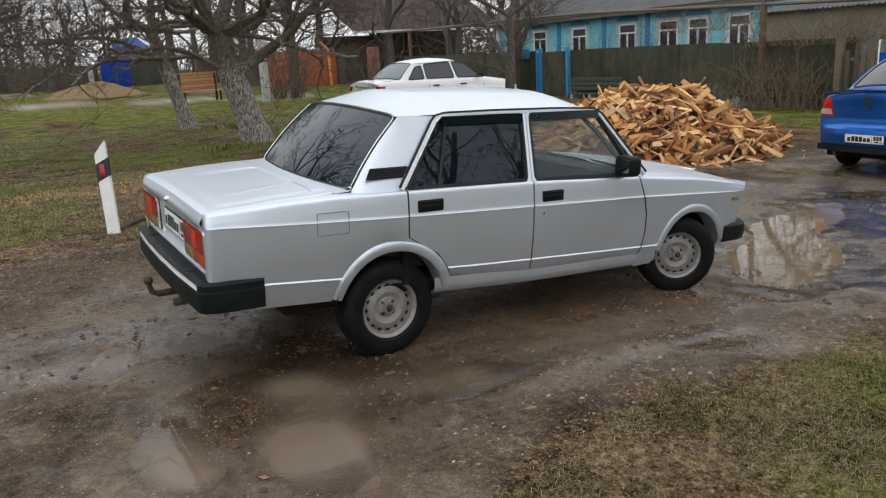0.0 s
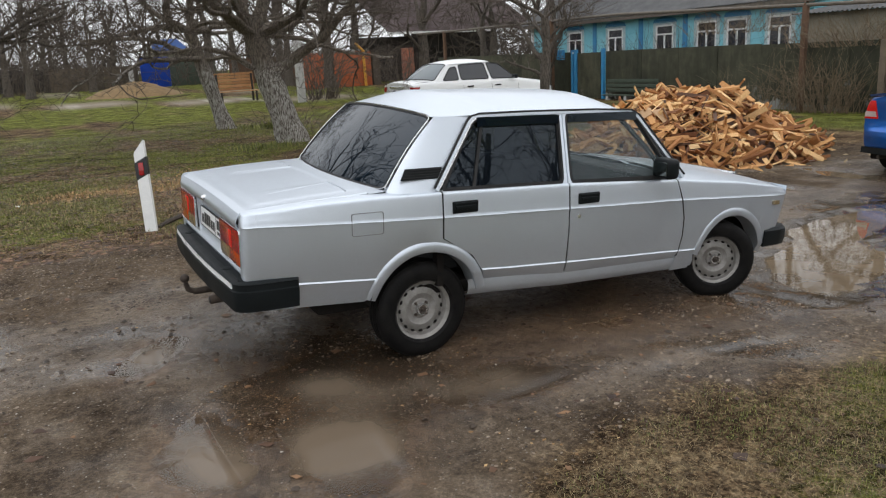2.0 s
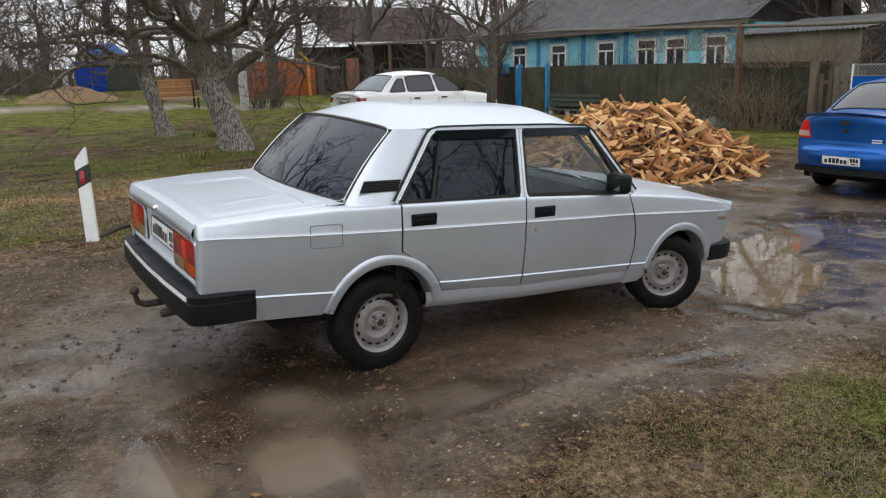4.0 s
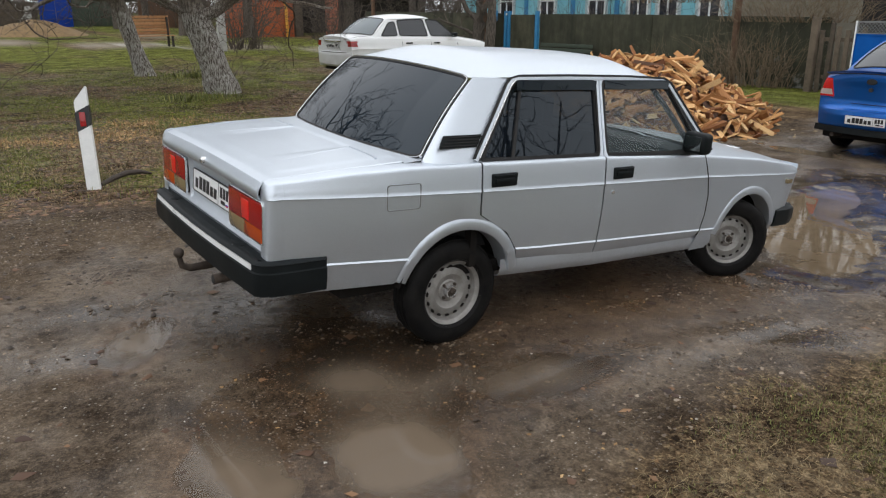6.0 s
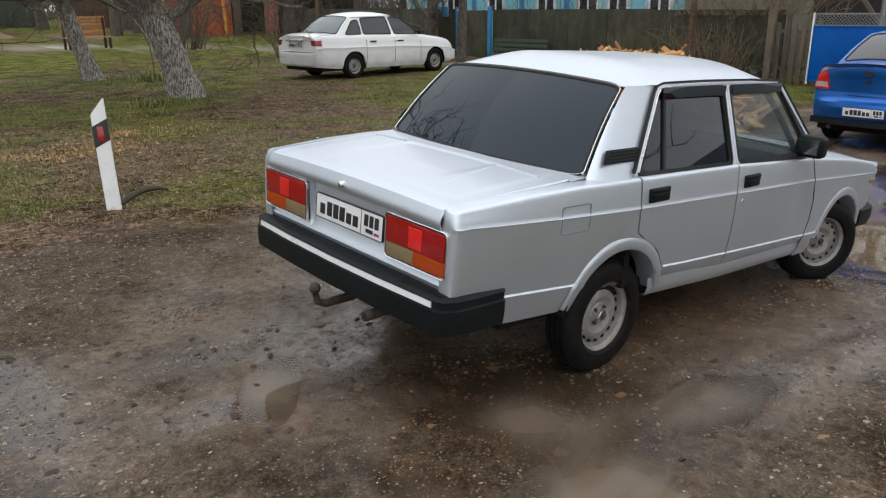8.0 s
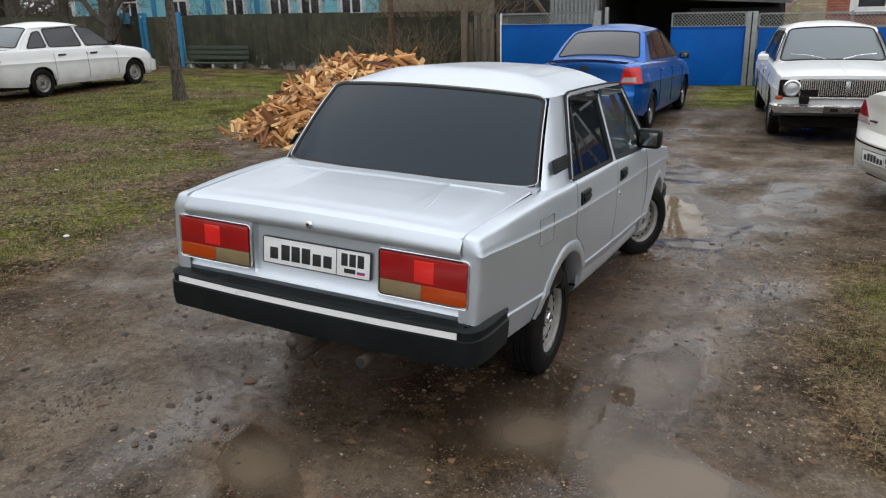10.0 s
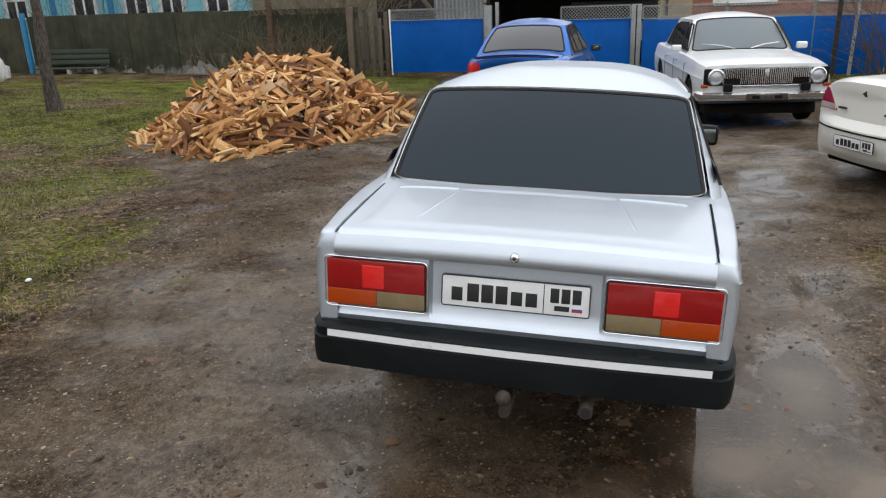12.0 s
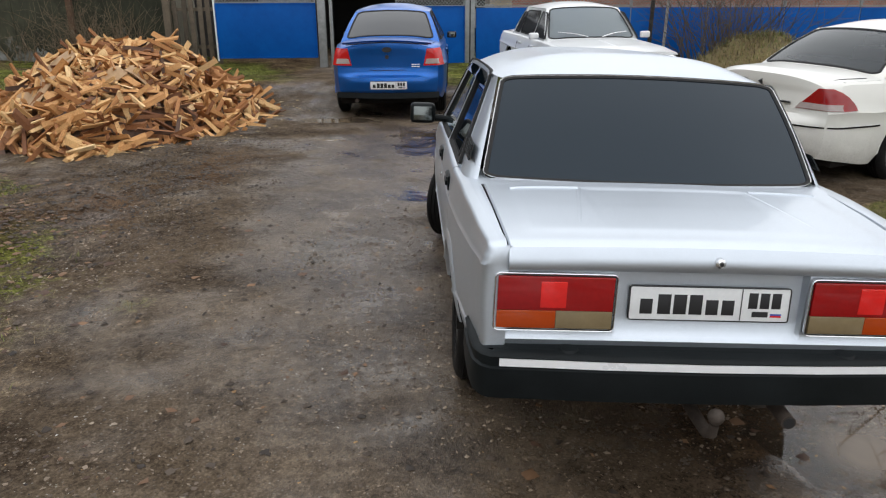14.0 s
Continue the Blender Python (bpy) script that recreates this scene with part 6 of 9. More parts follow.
for k in range(43):
    y = -0.552 + 1.104 * k / 42
    low = 0.655 if abs(y) < 0.36 else 0.735
    part("grille_bar", box((3.664, y - 0.007, low), (3.684, y + 0.007, 0.855)), CHROME, grille)
part("grille_emblem", box((3.68, -0.03, 0.70), (3.695, 0.03, 0.85), 0.012), CHROME, grille)
part("grille_frame", sweep([(3.672, y, 0.75 + z) for y, z in round_rect(1.16, 0.235, 0.03, 4)], [(-0.010, -0.012), (0.010, -0.012), (0.010, 0.014), (-0.010, 0.014)], up=(1, 0, 0), closed=True), CHROME, grille)
for s in (-1, 1):
    h = part("headlamp", lathe([(0, 3.700), (0.06, 3.696), (0.092, 3.672), (0.10, 3.63)], 24, "x", (0, s * 0.68, 0.755)), HEAD_LENS, g, "round headlamp in a chrome ring")
    part("headlamp_ring", lathe([(0.090, 3.665), (0.098, 3.705), (0.115, 3.69), (0.118, 3.62)], 24, "x", (0, s * 0.68, 0.755)), CHROME, h)
    part("indicator", box((3.60, s * 0.78, 0.60), (3.655, s * 0.87, 0.65), 0.01), AMBER_LENS, g)
    part("overrider", box((3.68, s * 0.46, 0.55), (3.76, s * 0.58, 0.66), 0.02), UNDER, g, "dark bumper horn")
part("front_bumper", sweep([(3.45, 0.90, 0.50), (3.62, 0.88, 0.50), (3.72, 0.80, 0.50), (3.76, 0.4, 0.50), (3.77, 0, 0.50), (3.76, -0.4, 0.50), (3.72, -0.80, 0.50), (3.62, -0.88, 0.50), (3.45, -0.90, 0.50)], [(-0.012, -0.042), (-0.02, -0.015), (-0.03, 0.02), (0.01, 0.045), (0.04, 0.035), (0.03, -0.042)]), CHROME, g, "chrome bumper")
part("bumper_pad", box((3.74, -0.90, 0.395), (3.70, 0.90, 0.43), 0.01), RUBBER, g)
part("plate_holder", box((3.775, -0.28, 0.435), (3.795, 0.28, 0.53), 0.006), PIPE, g, "rusty empty plate holder")
for k in (-1, 1):
    part("holder_slot", box((3.79, 0.15 * k - 0.05, 0.46), (3.80, 0.15 * k + 0.05, 0.505), 0.006), UNDER, g)
for s in (-1, 1):
    part("wiper", tube([(2.28, s * 0.12, 1.035), (2.20, s * 0.32, 1.08), (2.12, s * 0.58, 1.10)], 0.008, 5), CHROME, g)
part("bonnet_crease", sweep([(x, 0, interp(x, volga["deck"]) + 0.002) for x in np.linspace(2.5, 3.6, 6)], [(-0.03, -0.01), (0.03, -0.01), (0.012, 0.006), (-0.012, 0.006)]), WHITE_CAR, g)

# Cream-white saloon, stern to the lane
accent = dict(tail_profile=[(0, 0.05), (0.12, -0.02), (0.30, -0.055), (0.50, -0.06), (0.54, -0.02), (0.60, 0.015), (0.9, 0.02), (1.0, 0.0)], tail=-0.98, nose=3.30, wheelbase=2.50, half=0.85, hub=0.295, arch=0.34, bulge=0.08, crown=0.10, rim=0.18, rim_mat=ALLOY,
              belt=[(-0.98, 0.97), (-0.8, 1.01), (0.0, 1.00), (1.6, 0.93), (2.3, 0.88), (3.0, 0.76), (3.30, 0.64)], deck=[(-0.98, 1.05), (-0.85, 1.08), (-0.3, 1.08), (2.1, 0.95), (3.0, 0.84), (3.30, 0.70)],
              plan=[(-0.98, 0.84), (-0.88, 0.93), (-0.5, 1.0), (2.8, 1.0), (3.1, 0.93), (3.30, 0.78)], bottom=[(-0.98, 0.30), (-0.5, 0.22), (0.4, 0.20), (2.1, 0.2), (3.30, 0.22)],
              joints=[0.38, 1.22, 2.05], handles=[(0.6, 0.84), (1.42, 0.82)], glass_rear=(-0.42, 1.05), glass_front=(2.10, 0.96), roof=[(0.28, 1.38), (1.30, 1.40)], roof_half=0.56,
              windows=[[(0.02, 1.0), (0.34, 1.0), (0.36, 1.28), (0.26, 1.26)], [(0.40, 1.0), (1.16, 0.97), (1.14, 1.33), (0.44, 1.31)], [(1.26, 0.97), (1.98, 0.95), (1.48, 1.30), (1.22, 1.33)]], mirror=1.85)
g = parked_car(pose(4.87, -3.46, -0.18, 0, 0, -65), "car", "cream-white saloon with muddy lower panels parked beside the lane", accent, CREAM_CAR)
for s in (-1, 1):
    lamp = wrap_lamp(g, accent, s, 0.40, 0.60, 0.755, 0.955, -0.72, RED_LENS, "red and clear wraparound tail lamp", taper=0.85)
    wrap_lamp(lamp, accent, s, 0.41, 0.45, 0.760, 0.815, -0.88, LAMP_WHITE, "", "clear_field", 0.0135)
    part("badge", box((-1.072, s * 0.30 - 0.05, 0.79), (-1.045, s * 0.30 + 0.05, 0.805)), INK, g)
part("emblem", lathe([(0, -1.09), (0.03, -1.09), (0.032, -1.06)], 3, "x", (0, 0, 0.96)), INK, g)
def tail_line(spec, z, proud, x_to):
    """A line at one height across the tail and round both corners to x_to on the flanks."""
    half, tail = spec["half"], spec["tail"]
    flank_pts = []
    for x in np.linspace(tail + 0.05, x_to, 8):
        f = (z - interp(x, spec["bottom"])) / (interp(x, spec["belt"]) - interp(x, spec["bottom"]))
        flank_pts.append((x, half * interp(x, spec["plan"]) + flank_dw(f, spec["bulge"]) + proud, z))
    back = [(face_x(spec, y, z) - proud, y, z) for y in np.linspace(-0.68, 0.68, 15)]
    return [(x, -y, z) for x, y, z in reversed(flank_pts)] + back + flank_pts


part("bumper_groove", sweep(tail_line(accent, 0.60, 0.002, -0.40), [(-0.006, -0.007), (0.006, -0.007), (0.006, 0.007), (-0.006, 0.007)]), UNDER, g)
plate_bars(g, pose(-1.142, 0.0, 0.50, 0, -3, 0))
part("rear_wiper", sweep([(-0.36, -0.05, 1.055), (-0.30, 0.18, 1.09), (-0.26, 0.40, 1.115)], [(-0.012, -0.006), (0.012, -0.006), (0.012, 0.012), (-0.012, 0.012)]), RUBBER, g)


# ---- fences, gates and houses ----
def fence_material():
    """Old olive paint with long drips, rust freckles and flakes of whitewash that reach up from the foot."""
    m, n, l, b = nodes_of("weathered_olive_sheet")
    co = n.new("ShaderNodeTexCoord").outputs["Object"]
    oi = n.new("ShaderNodeObjectInfo")
    mp = n.new("ShaderNodeMapping")
    mp.inputs["Scale"].default_value = (1, 2.4, 0.6)
    l.new(co, mp.inputs[0])
    drip, blot, fine = noise_of(n, l, 1.6, 4, 0.65, mp.outputs[0]), noise_of(n, l, 1.3, 6, 0.7, co), noise_of(n, l, 14, 4, 0.7, co)
    ad = n.new("ShaderNodeMath")
    ad.operation = "MULTIPLY_ADD"
    ad.inputs[1].default_value = 0.38
    l.new(drip, ad.inputs[0])
    hb = n.new("ShaderNodeMath")
    hb.operation = "MULTIPLY_ADD"
    hb.inputs[1].default_value = 0.14
    l.new(oi.outputs["Random"], hb.inputs[0])
    q = n.new("ShaderNodeMath")
    q.operation = "MULTIPLY_ADD"
    q.inputs[1].default_value, q.inputs[2].default_value = 0.5, -0.03
    l.new(blot, q.inputs[0])
    l.new(q.outputs[0], hb.inputs[2])
    l.new(hb.outputs[0], ad.inputs[2])
    base = ramp_of(n, [(0.33, (0.018, 0.019, 0.011)), (0.48, (0.038, 0.039, 0.023)), (0.60, (0.066, 0.064, 0.040)), (0.72, (0.105, 0.098, 0.065))])
    l.new(ad.outputs[0], base.inputs[0])
    sep = n.new("ShaderNodeSeparateXYZ")
    l.new(co, sep.inputs[0])
    foot = n.new("ShaderNodeMapRange")
    socket(foot, From_Min=0.75, From_Max=-0.45, To_Min=-0.16, To_Max=0.15)
    l.new(sep.outputs["Z"], foot.inputs["Value"])
    sm = n.new("ShaderNodeMath")
    sm.operation = "ADD"
    l.new(foot.outputs[0], sm.inputs[0])
    l.new(blot, sm.inputs[1])
    fl = n.new("ShaderNodeMapRange")
    socket(fl, From_Min=0.60, From_Max=0.66, To_Min=0.0, To_Max=0.8)
    l.new(sm.outputs[0], fl.inputs["Value"])
    mx = n.new("ShaderNodeMix")
    mx.data_type = "RGBA"
    l.new(fl.outputs[0], mx.inputs[0])
    l.new(base.outputs[0], mx.inputs[6])
    mx.inputs[7].default_value = (0.20, 0.20, 0.185, 1)
    l.new(mx.outputs[2], b.inputs["Base Color"])
    socket(b, Roughness=0.75, Specular_IOR_Level=0.3)
    bump_of(n, l, b, fine, 0.25, 0.006)
    return m


FENCE_MAT = fence_material()
LIME = surface("flaking_whitewash", (0.16, 0.16, 0.15), (0.34, 0.34, 0.32), 5, 0.85)
GATE_BLUE = surface("blue_painted_sheet_steel", (0.0, 0.060, 0.27), (0.0, 0.095, 0.39), 0.8, 0.5, rvar=0.12, bump=0.12, bscale=5, bdist=0.01, rnd=0.15, spec=0.15)
GALV = surface("galvanised_steel", (0.20, 0.21, 0.21), (0.34, 0.35, 0.35), 9, 0.5, 0.6)
AZURE = surface("bright_blue_paint", (0.015, 0.14, 0.30), (0.03, 0.22, 0.42), 6, 0.5)
TURQ = surface("turquoise_limewash", (0.13, 0.39, 0.47), (0.24, 0.53, 0.60), 1.6, 0.85, bump=0.15, bscale=30)
WHITE_PAINT = surface("white_gloss_paint", (0.62, 0.63, 0.62), (0.78, 0.78, 0.76), 7, 0.5)
FADED_PAINT = surface("faded_pale_blue_paint", (0.30, 0.40, 0.42), (0.45, 0.53, 0.54), 5, 0.7)
PANE = glass("window_pane", (0.03, 0.03, 0.035), 0.9)
CURTAIN = surface("faded_curtain", (0.12, 0.055, 0.06), (0.26, 0.14, 0.14), 6, 0.9)
SLATE = surface("grey_corrugated_sheet", (0.07, 0.07, 0.073), (0.14, 0.14, 0.14), 2.2, 0.85, spec=0.25, bump=0.2, bscale=20)
MAROON = surface("faded_maroon_roof", (0.065, 0.048, 0.048), (0.12, 0.092, 0.09), 2.0, 0.8, spec=0.2)
RUST = surface("rusty_steel", (0.055, 0.030, 0.018), (0.14, 0.075, 0.04), 9, 0.8)
PIPE_MAT = surface("weathered_pipe", (0.07, 0.06, 0.05), (0.15, 0.125, 0.10), 7, 0.7)
ORANGE = surface("orange_brown_painted_sheet", (0.26, 0.060, 0.016), (0.36, 0.090, 0.026), 1.5, 0.6)
YELLOW = surface("yellow_gas_pipe_paint", (0.50, 0.22, 0.02), (0.62, 0.30, 0.04), 8, 0.5)
CONCRETE = surface("pale_concrete", (0.25, 0.245, 0.23), (0.42, 0.41, 0.39), 6, 0.85)
PLANK_OLD = surface("old_grey_brown_plank", (0.05, 0.038, 0.026), (0.13, 0.10, 0.07), 5, 0.85, bump=0.3, rnd=0.3)
BENCH_WOOD = surface("varnished_bench_slat", (0.22, 0.10, 0.035), (0.36, 0.18, 0.07), 9, 0.5, rnd=0.3)
GREEN_OLD = surface("old_dark_green_paint", (0.022, 0.035, 0.022), (0.05, 0.065, 0.045), 8, 0.7)
BEIGE_WALL = surface("dull_beige_render", (0.16, 0.145, 0.11), (0.25, 0.23, 0.18), 1.8, 0.9, bump=0.2, bscale=40)
DARK = surface("near_black_brown", (0.012, 0.010, 0.009), (0.035, 0.03, 0.026), 3, 0.9)
FAR_BLUE = surface("far_blue_sheet", (0.004, 0.028, 0.20), (0.008, 0.045, 0.29), 1.5, 0.6, spec=0.2)
BLUE_TILE = surface("faded_blue_roof_sheet", (0.012, 0.040, 0.13), (0.025, 0.065, 0.20), 1.5, 0.7, spec=0.2)
SAND = surface("damp_sand", (0.105, 0.064, 0.026), (0.20, 0.130, 0.058), 4, 0.95, bump=0.5, bscale=30)


def brick_material(name, c1, c2, mortar):
    m, n, l, b = nodes_of(name)
    co = n.new("ShaderNodeTexCoord").outputs["Object"]
    mp = n.new("ShaderNodeMapping")
    mp.inputs["Rotation"].default_value = (radians(90), 0, radians(90))
    l.new(co, mp.inputs[0])
    bt = n.new("ShaderNodeTexBrick")
    socket(bt, Scale=1.0, Color1=(*c1, 1), Color2=(*c2, 1), Mortar=(*mortar, 1), Mortar_Size=0.008, Brick_Width=0.26, Row_Height=0.077)
    bt.inputs["Bias"].default_value = -0.1
    sw = n.new("ShaderNodeSeparateXYZ")
    l.new(co, sw.inputs[0])
    cb = n.new("ShaderNodeCombineXYZ")
    l.new(sw.outputs["Y"], cb.inputs["X"])
    l.new(sw.outputs["Z"], cb.inputs["Y"])
    l.new(cb.outputs[0], bt.inputs["Vector"])
    f = noise_of(n, l, 3, 4, 0.6, co)
    mx = n.new("ShaderNodeMix")
    mx.data_type, mx.blend_type, mx.inputs[0].default_value = "RGBA", "OVERLAY", 0.4
    l.new(bt.outputs["Color"], mx.inputs[6])
    l.new(f, mx.inputs[7])
    l.new(mx.outputs[2], b.inputs["Base Color"])
    socket(b, Roughness=0.85)
    bump_of(n, l, b, bt.outputs["Fac"], -0.3, 0.01)
    return m


BRICK = brick_material("red_brick_wall", (0.30, 0.085, 0.045), (0.40, 0.13, 0.07), (0.22, 0.19, 0.16))
BUFF = brick_material("buff_brick_wall", (0.40, 0.30, 0.18), (0.50, 0.40, 0.26), (0.30, 0.27, 0.23))


def corrugated(x0, x1, y0, y1, z0, z1, pitch=0.15, amp=0.025, n=4):
    """A corrugated sheet: x0,z0 at the eave to x1,z1 at the ridge, waves along y."""
    ys = np.arange(y0, y1, pitch / n)
    P = []
    for k in range(9):
        t = k / 8
        step = 0.012 * (k % 2)
        P.append([(x0 + (x1 - x0) * t, y, z0 + (z1 - z0) * t + amp * math.cos(2 * math.pi * y / pitch) - step) for y in ys])
    return grid(P)


# Olive sheet fence along the far side
FX = 18.8
fence = thing("fence", pose(FX, 0, 0), "tall olive-grey sheet fence with stained panels", "fence", kind="structure")
edges = [7.55, 9.0, 10.25, 11.9, 13.6, 15.3, 17.1, 19.05]
rng = random.Random(4)
for a, b in list(zip(edges[:-1], edges[1:])) + [(21.2, 22.9), (22.9, 24.7), (24.7, 26.5), (26.5, 28.4), (28.4, 30.4), (30.4, 32.4)]:
    zt = 1.50 + 0.006 * (a - 8) + rng.uniform(-0.012, 0.012)
    part("panel", box((rng.uniform(-0.008, 0.008), a + 0.006, -0.75), (0.03, b - 0.006, zt), 0.004), FENCE_MAT, fence)
for y in edges[1:-1] + [22.9, 24.7, 26.5, 28.4]:
    part("post", box((0.034, y - 0.03, -0.7), (0.09, y + 0.03, 1.49), 0.004), FENCE_MAT, fence)
part("top_rail", box((0.034, 7.6, 1.30), (0.08, 19.0, 1.36)), FENCE_MAT, fence)
for y0, y1, h in ((12.2, 13.5, 0.5), (11.0, 11.6, 0.42), (15.2, 15.7, 0.3), (19.9, 20.6, 0.25)):
    pts = [(0, y0, -0.7), (0, y1, -0.7)] + [(0, y1 + (y0 - y1) * k / 14, -0.42 + h * math.sin(math.pi * k / 14) ** 0.7 * (0.55 + 0.45 * rng.random())) for k in range(15)]
    part("lime_patch", slab([(x - 0.013, y, z) for x, y, z in pts], 0.003, "x"), LIME, fence)

# Grey wicket between bright blue posts
wicket = thing("wicket_gate", pose(FX, 0, 0), "grey wicket gate between bright blue posts", "gate", kind="structure")
part("leaf", box((-0.02, 19.35, -0.25), (0.02, 20.75, 1.52), 0.01), FENCE_MAT, wicket)
for y in (19.2, 20.85, 21.05):
    part("post", box((-0.06, y - 0.07, -0.7), (0.06, y + 0.07, 1.66), 0.01), AZURE, wicket)
part("letter_box", box((-0.16, 21.55, 1.28), (-0.02, 21.95, 1.68), 0.02), AZURE, wicket)
part("number_bar", box((-0.07, 20.93, 1.50), (-0.062, 21.0, 1.57)), WHITE_PAINT, wicket)

# Old plank screen next to the gate
screen = thing("plank_screen", pose(17.9, 6.75, -0.45), "old grey-brown plank screen beside the blue gate", "fence", kind="structure")
for k in range(6):
    part("plank", box((-0.015, -0.62 + 0.21 * k, 0), (0.015, -0.62 + 0.21 * k + 0.12, 1.72 + 0.1 * math.sin(k * 2.1)), 0.004, pose(0, 0, 0, 1.5 * math.sin(k * 3.3), 0, 0)), PLANK_OLD, screen)
for z in (0.4, 1.35):
    part("rail", box((0.018, -0.65, z), (0.06, 0.6, z + 0.09), 0.005), PLANK_OLD, screen)
part("thick_post", box((-0.10, 0.62, -0.1), (0.06, 0.80, 1.95), 0.02), PLANK_OLD, screen)


def mesh_panel(parent, y0, y1, z0, z1):
    """Chain-link wire in a light frame."""
    bm = bmesh.new()
    p, h = 0.085, z1 - z0
    y = y0 - h
    while y < y1:
        for s in (1, -1):
            a, b = (y, z0), (y + h, z1)
            if s < 0:
                a, b = (y, z1), (y + h, z0)
            t0, t1 = max(0, (y0 - y) / h), min(1, (y1 - y) / h)
            if t1 > t0:
                q = [(0.01 * s, a[0] + (b[0] - a[0]) * t, a[1] + (b[1] - a[1]) * t) for t in (t0, t1)]
                add_tube(bm, q, 0.006, 4, False)
        y += p
    part("wire_mesh", bm, GALV, parent, smooth=False)
    part("mesh_frame", sweep([(0, (y0 + y1) / 2 + y, (z0 + z1) / 2 + z) for y, z in round_rect(y1 - y0, z1 - z0, 0.02, 2)], [(-0.018, -0.014), (0.018, -0.014), (0.018, 0.014), (-0.018, 0.014)], up=(1, 0, 0), closed=True), GALV, parent)


GX = 17.2
gate = thing("gate", pose(GX, 0, 0), "blue sheet-steel gates with wire mesh tops between grey posts", "gate", kind="structure")
for y0, y1, z0, z1, top in ((3.52, 6.04, -0.22, 1.10, 1.40), (-0.27, 1.46, -0.55, 1.00, 1.34)):
    lf = part("gate_leaf", box((-0.012, y0, z0), (0.012, y1, z1), 0.004), GATE_BLUE, gate)
    part("leaf_frame", sweep([(-0.004, (y0 + y1) / 2 + y, (z0 + z1) / 2 + z) for y, z in round_rect(y1 - y0, z1 - z0, 0.01, 1)], [(-0.02, -0.018), (0.02, -0.018), (0.02, 0.022), (-0.02, 0.022)], up=(-1, 0, 0), closed=True), GATE_BLUE, lf)
    mesh_panel(lf, y0, y1, z1 + 0.02, top)
part("leaf_cap", box((-0.03, 6.04, -0.3), (0.02, 6.08, 1.42), 0.004), WHITE_PAINT, gate)
for y, w, top in ((3.36, 0.20, 1.44), (-0.42, 0.25, 1.36), (3.12, 0.08, 1.52)):
    part("gate_post", box((-0.07, y - w / 2, -0.7), (0.07, y + w / 2, top), 0.01), GALV, gate)
part("post_groove", box((-0.074, -0.435, -0.6), (-0.068, -0.405, 1.34)), UNDER, gate)
blue_fence = thing("fence", pose(GX, 0, 0), "long blue sheet-steel fence with wire mesh above", "fence", kind="structure")
for k in range(7):
    a = -0.56 - 2.0 * k
    part("panel", box((-0.01, a - 1.985, -0.6), (0.012, a - 0.015, 0.97 - 0.010 * k), 0.004), GATE_BLUE, blue_fence)
    mesh_panel(blue_fence, a - 1.985, a - 0.015, 1.0 - 0.010 * k, 1.30 - 0.010 * k)
    if k:
        part("post", box((0.016, a - 0.03, -0.6), (0.07, a + 0.03, 1.34), 0.004), GALV, blue_fence)
for (y, z0, z1, r, mt, nm) in ((-5.03, -0.5, 3.4, 0.055, DARK, "dark_steel_pole"), (-5.40, -0.5, 1.6, 0.04, CONCRETE, "pale_fence_stake")):
    ob = part("pole", tube([(16.9, y + 0.02, z0), (16.9, y - 0.03, z1)], r, 10), mt)
    tagged(ob, nm.replace("_", " ") + " standing before the blue fence", "pole")

# Pipe on stilts over the fence
pipe = thing("gas_pipe", pose(18.45, 0, 0), "weathered gas pipe carried on rusty posts over the fence", "pipe")
part("pipe", tube([(0, 34, 2.94), (0, 29, 2.90), (0, 18, 2.85), (0, 12.2, 2.62), (0, 7.6, 2.45), (0, 3.0, 2.40), (0, -1.0, 2.42)], 0.055, 10), PIPE_MAT, pipe)
for y, zt in ((10.2, 2.55), (22.0, 2.86), (31.0, 2.9)):
    part("pipe_post", box((-0.07, y - 0.07, -0.7), (0.07, y + 0.07, zt), 0.012), RUST, pipe)
    part("pipe_clamp", lathe([(0.075, y - 0.03), (0.075, y + 0.03)], 12, "y", (0, 0, zt + 0.03)), RUST, pipe)


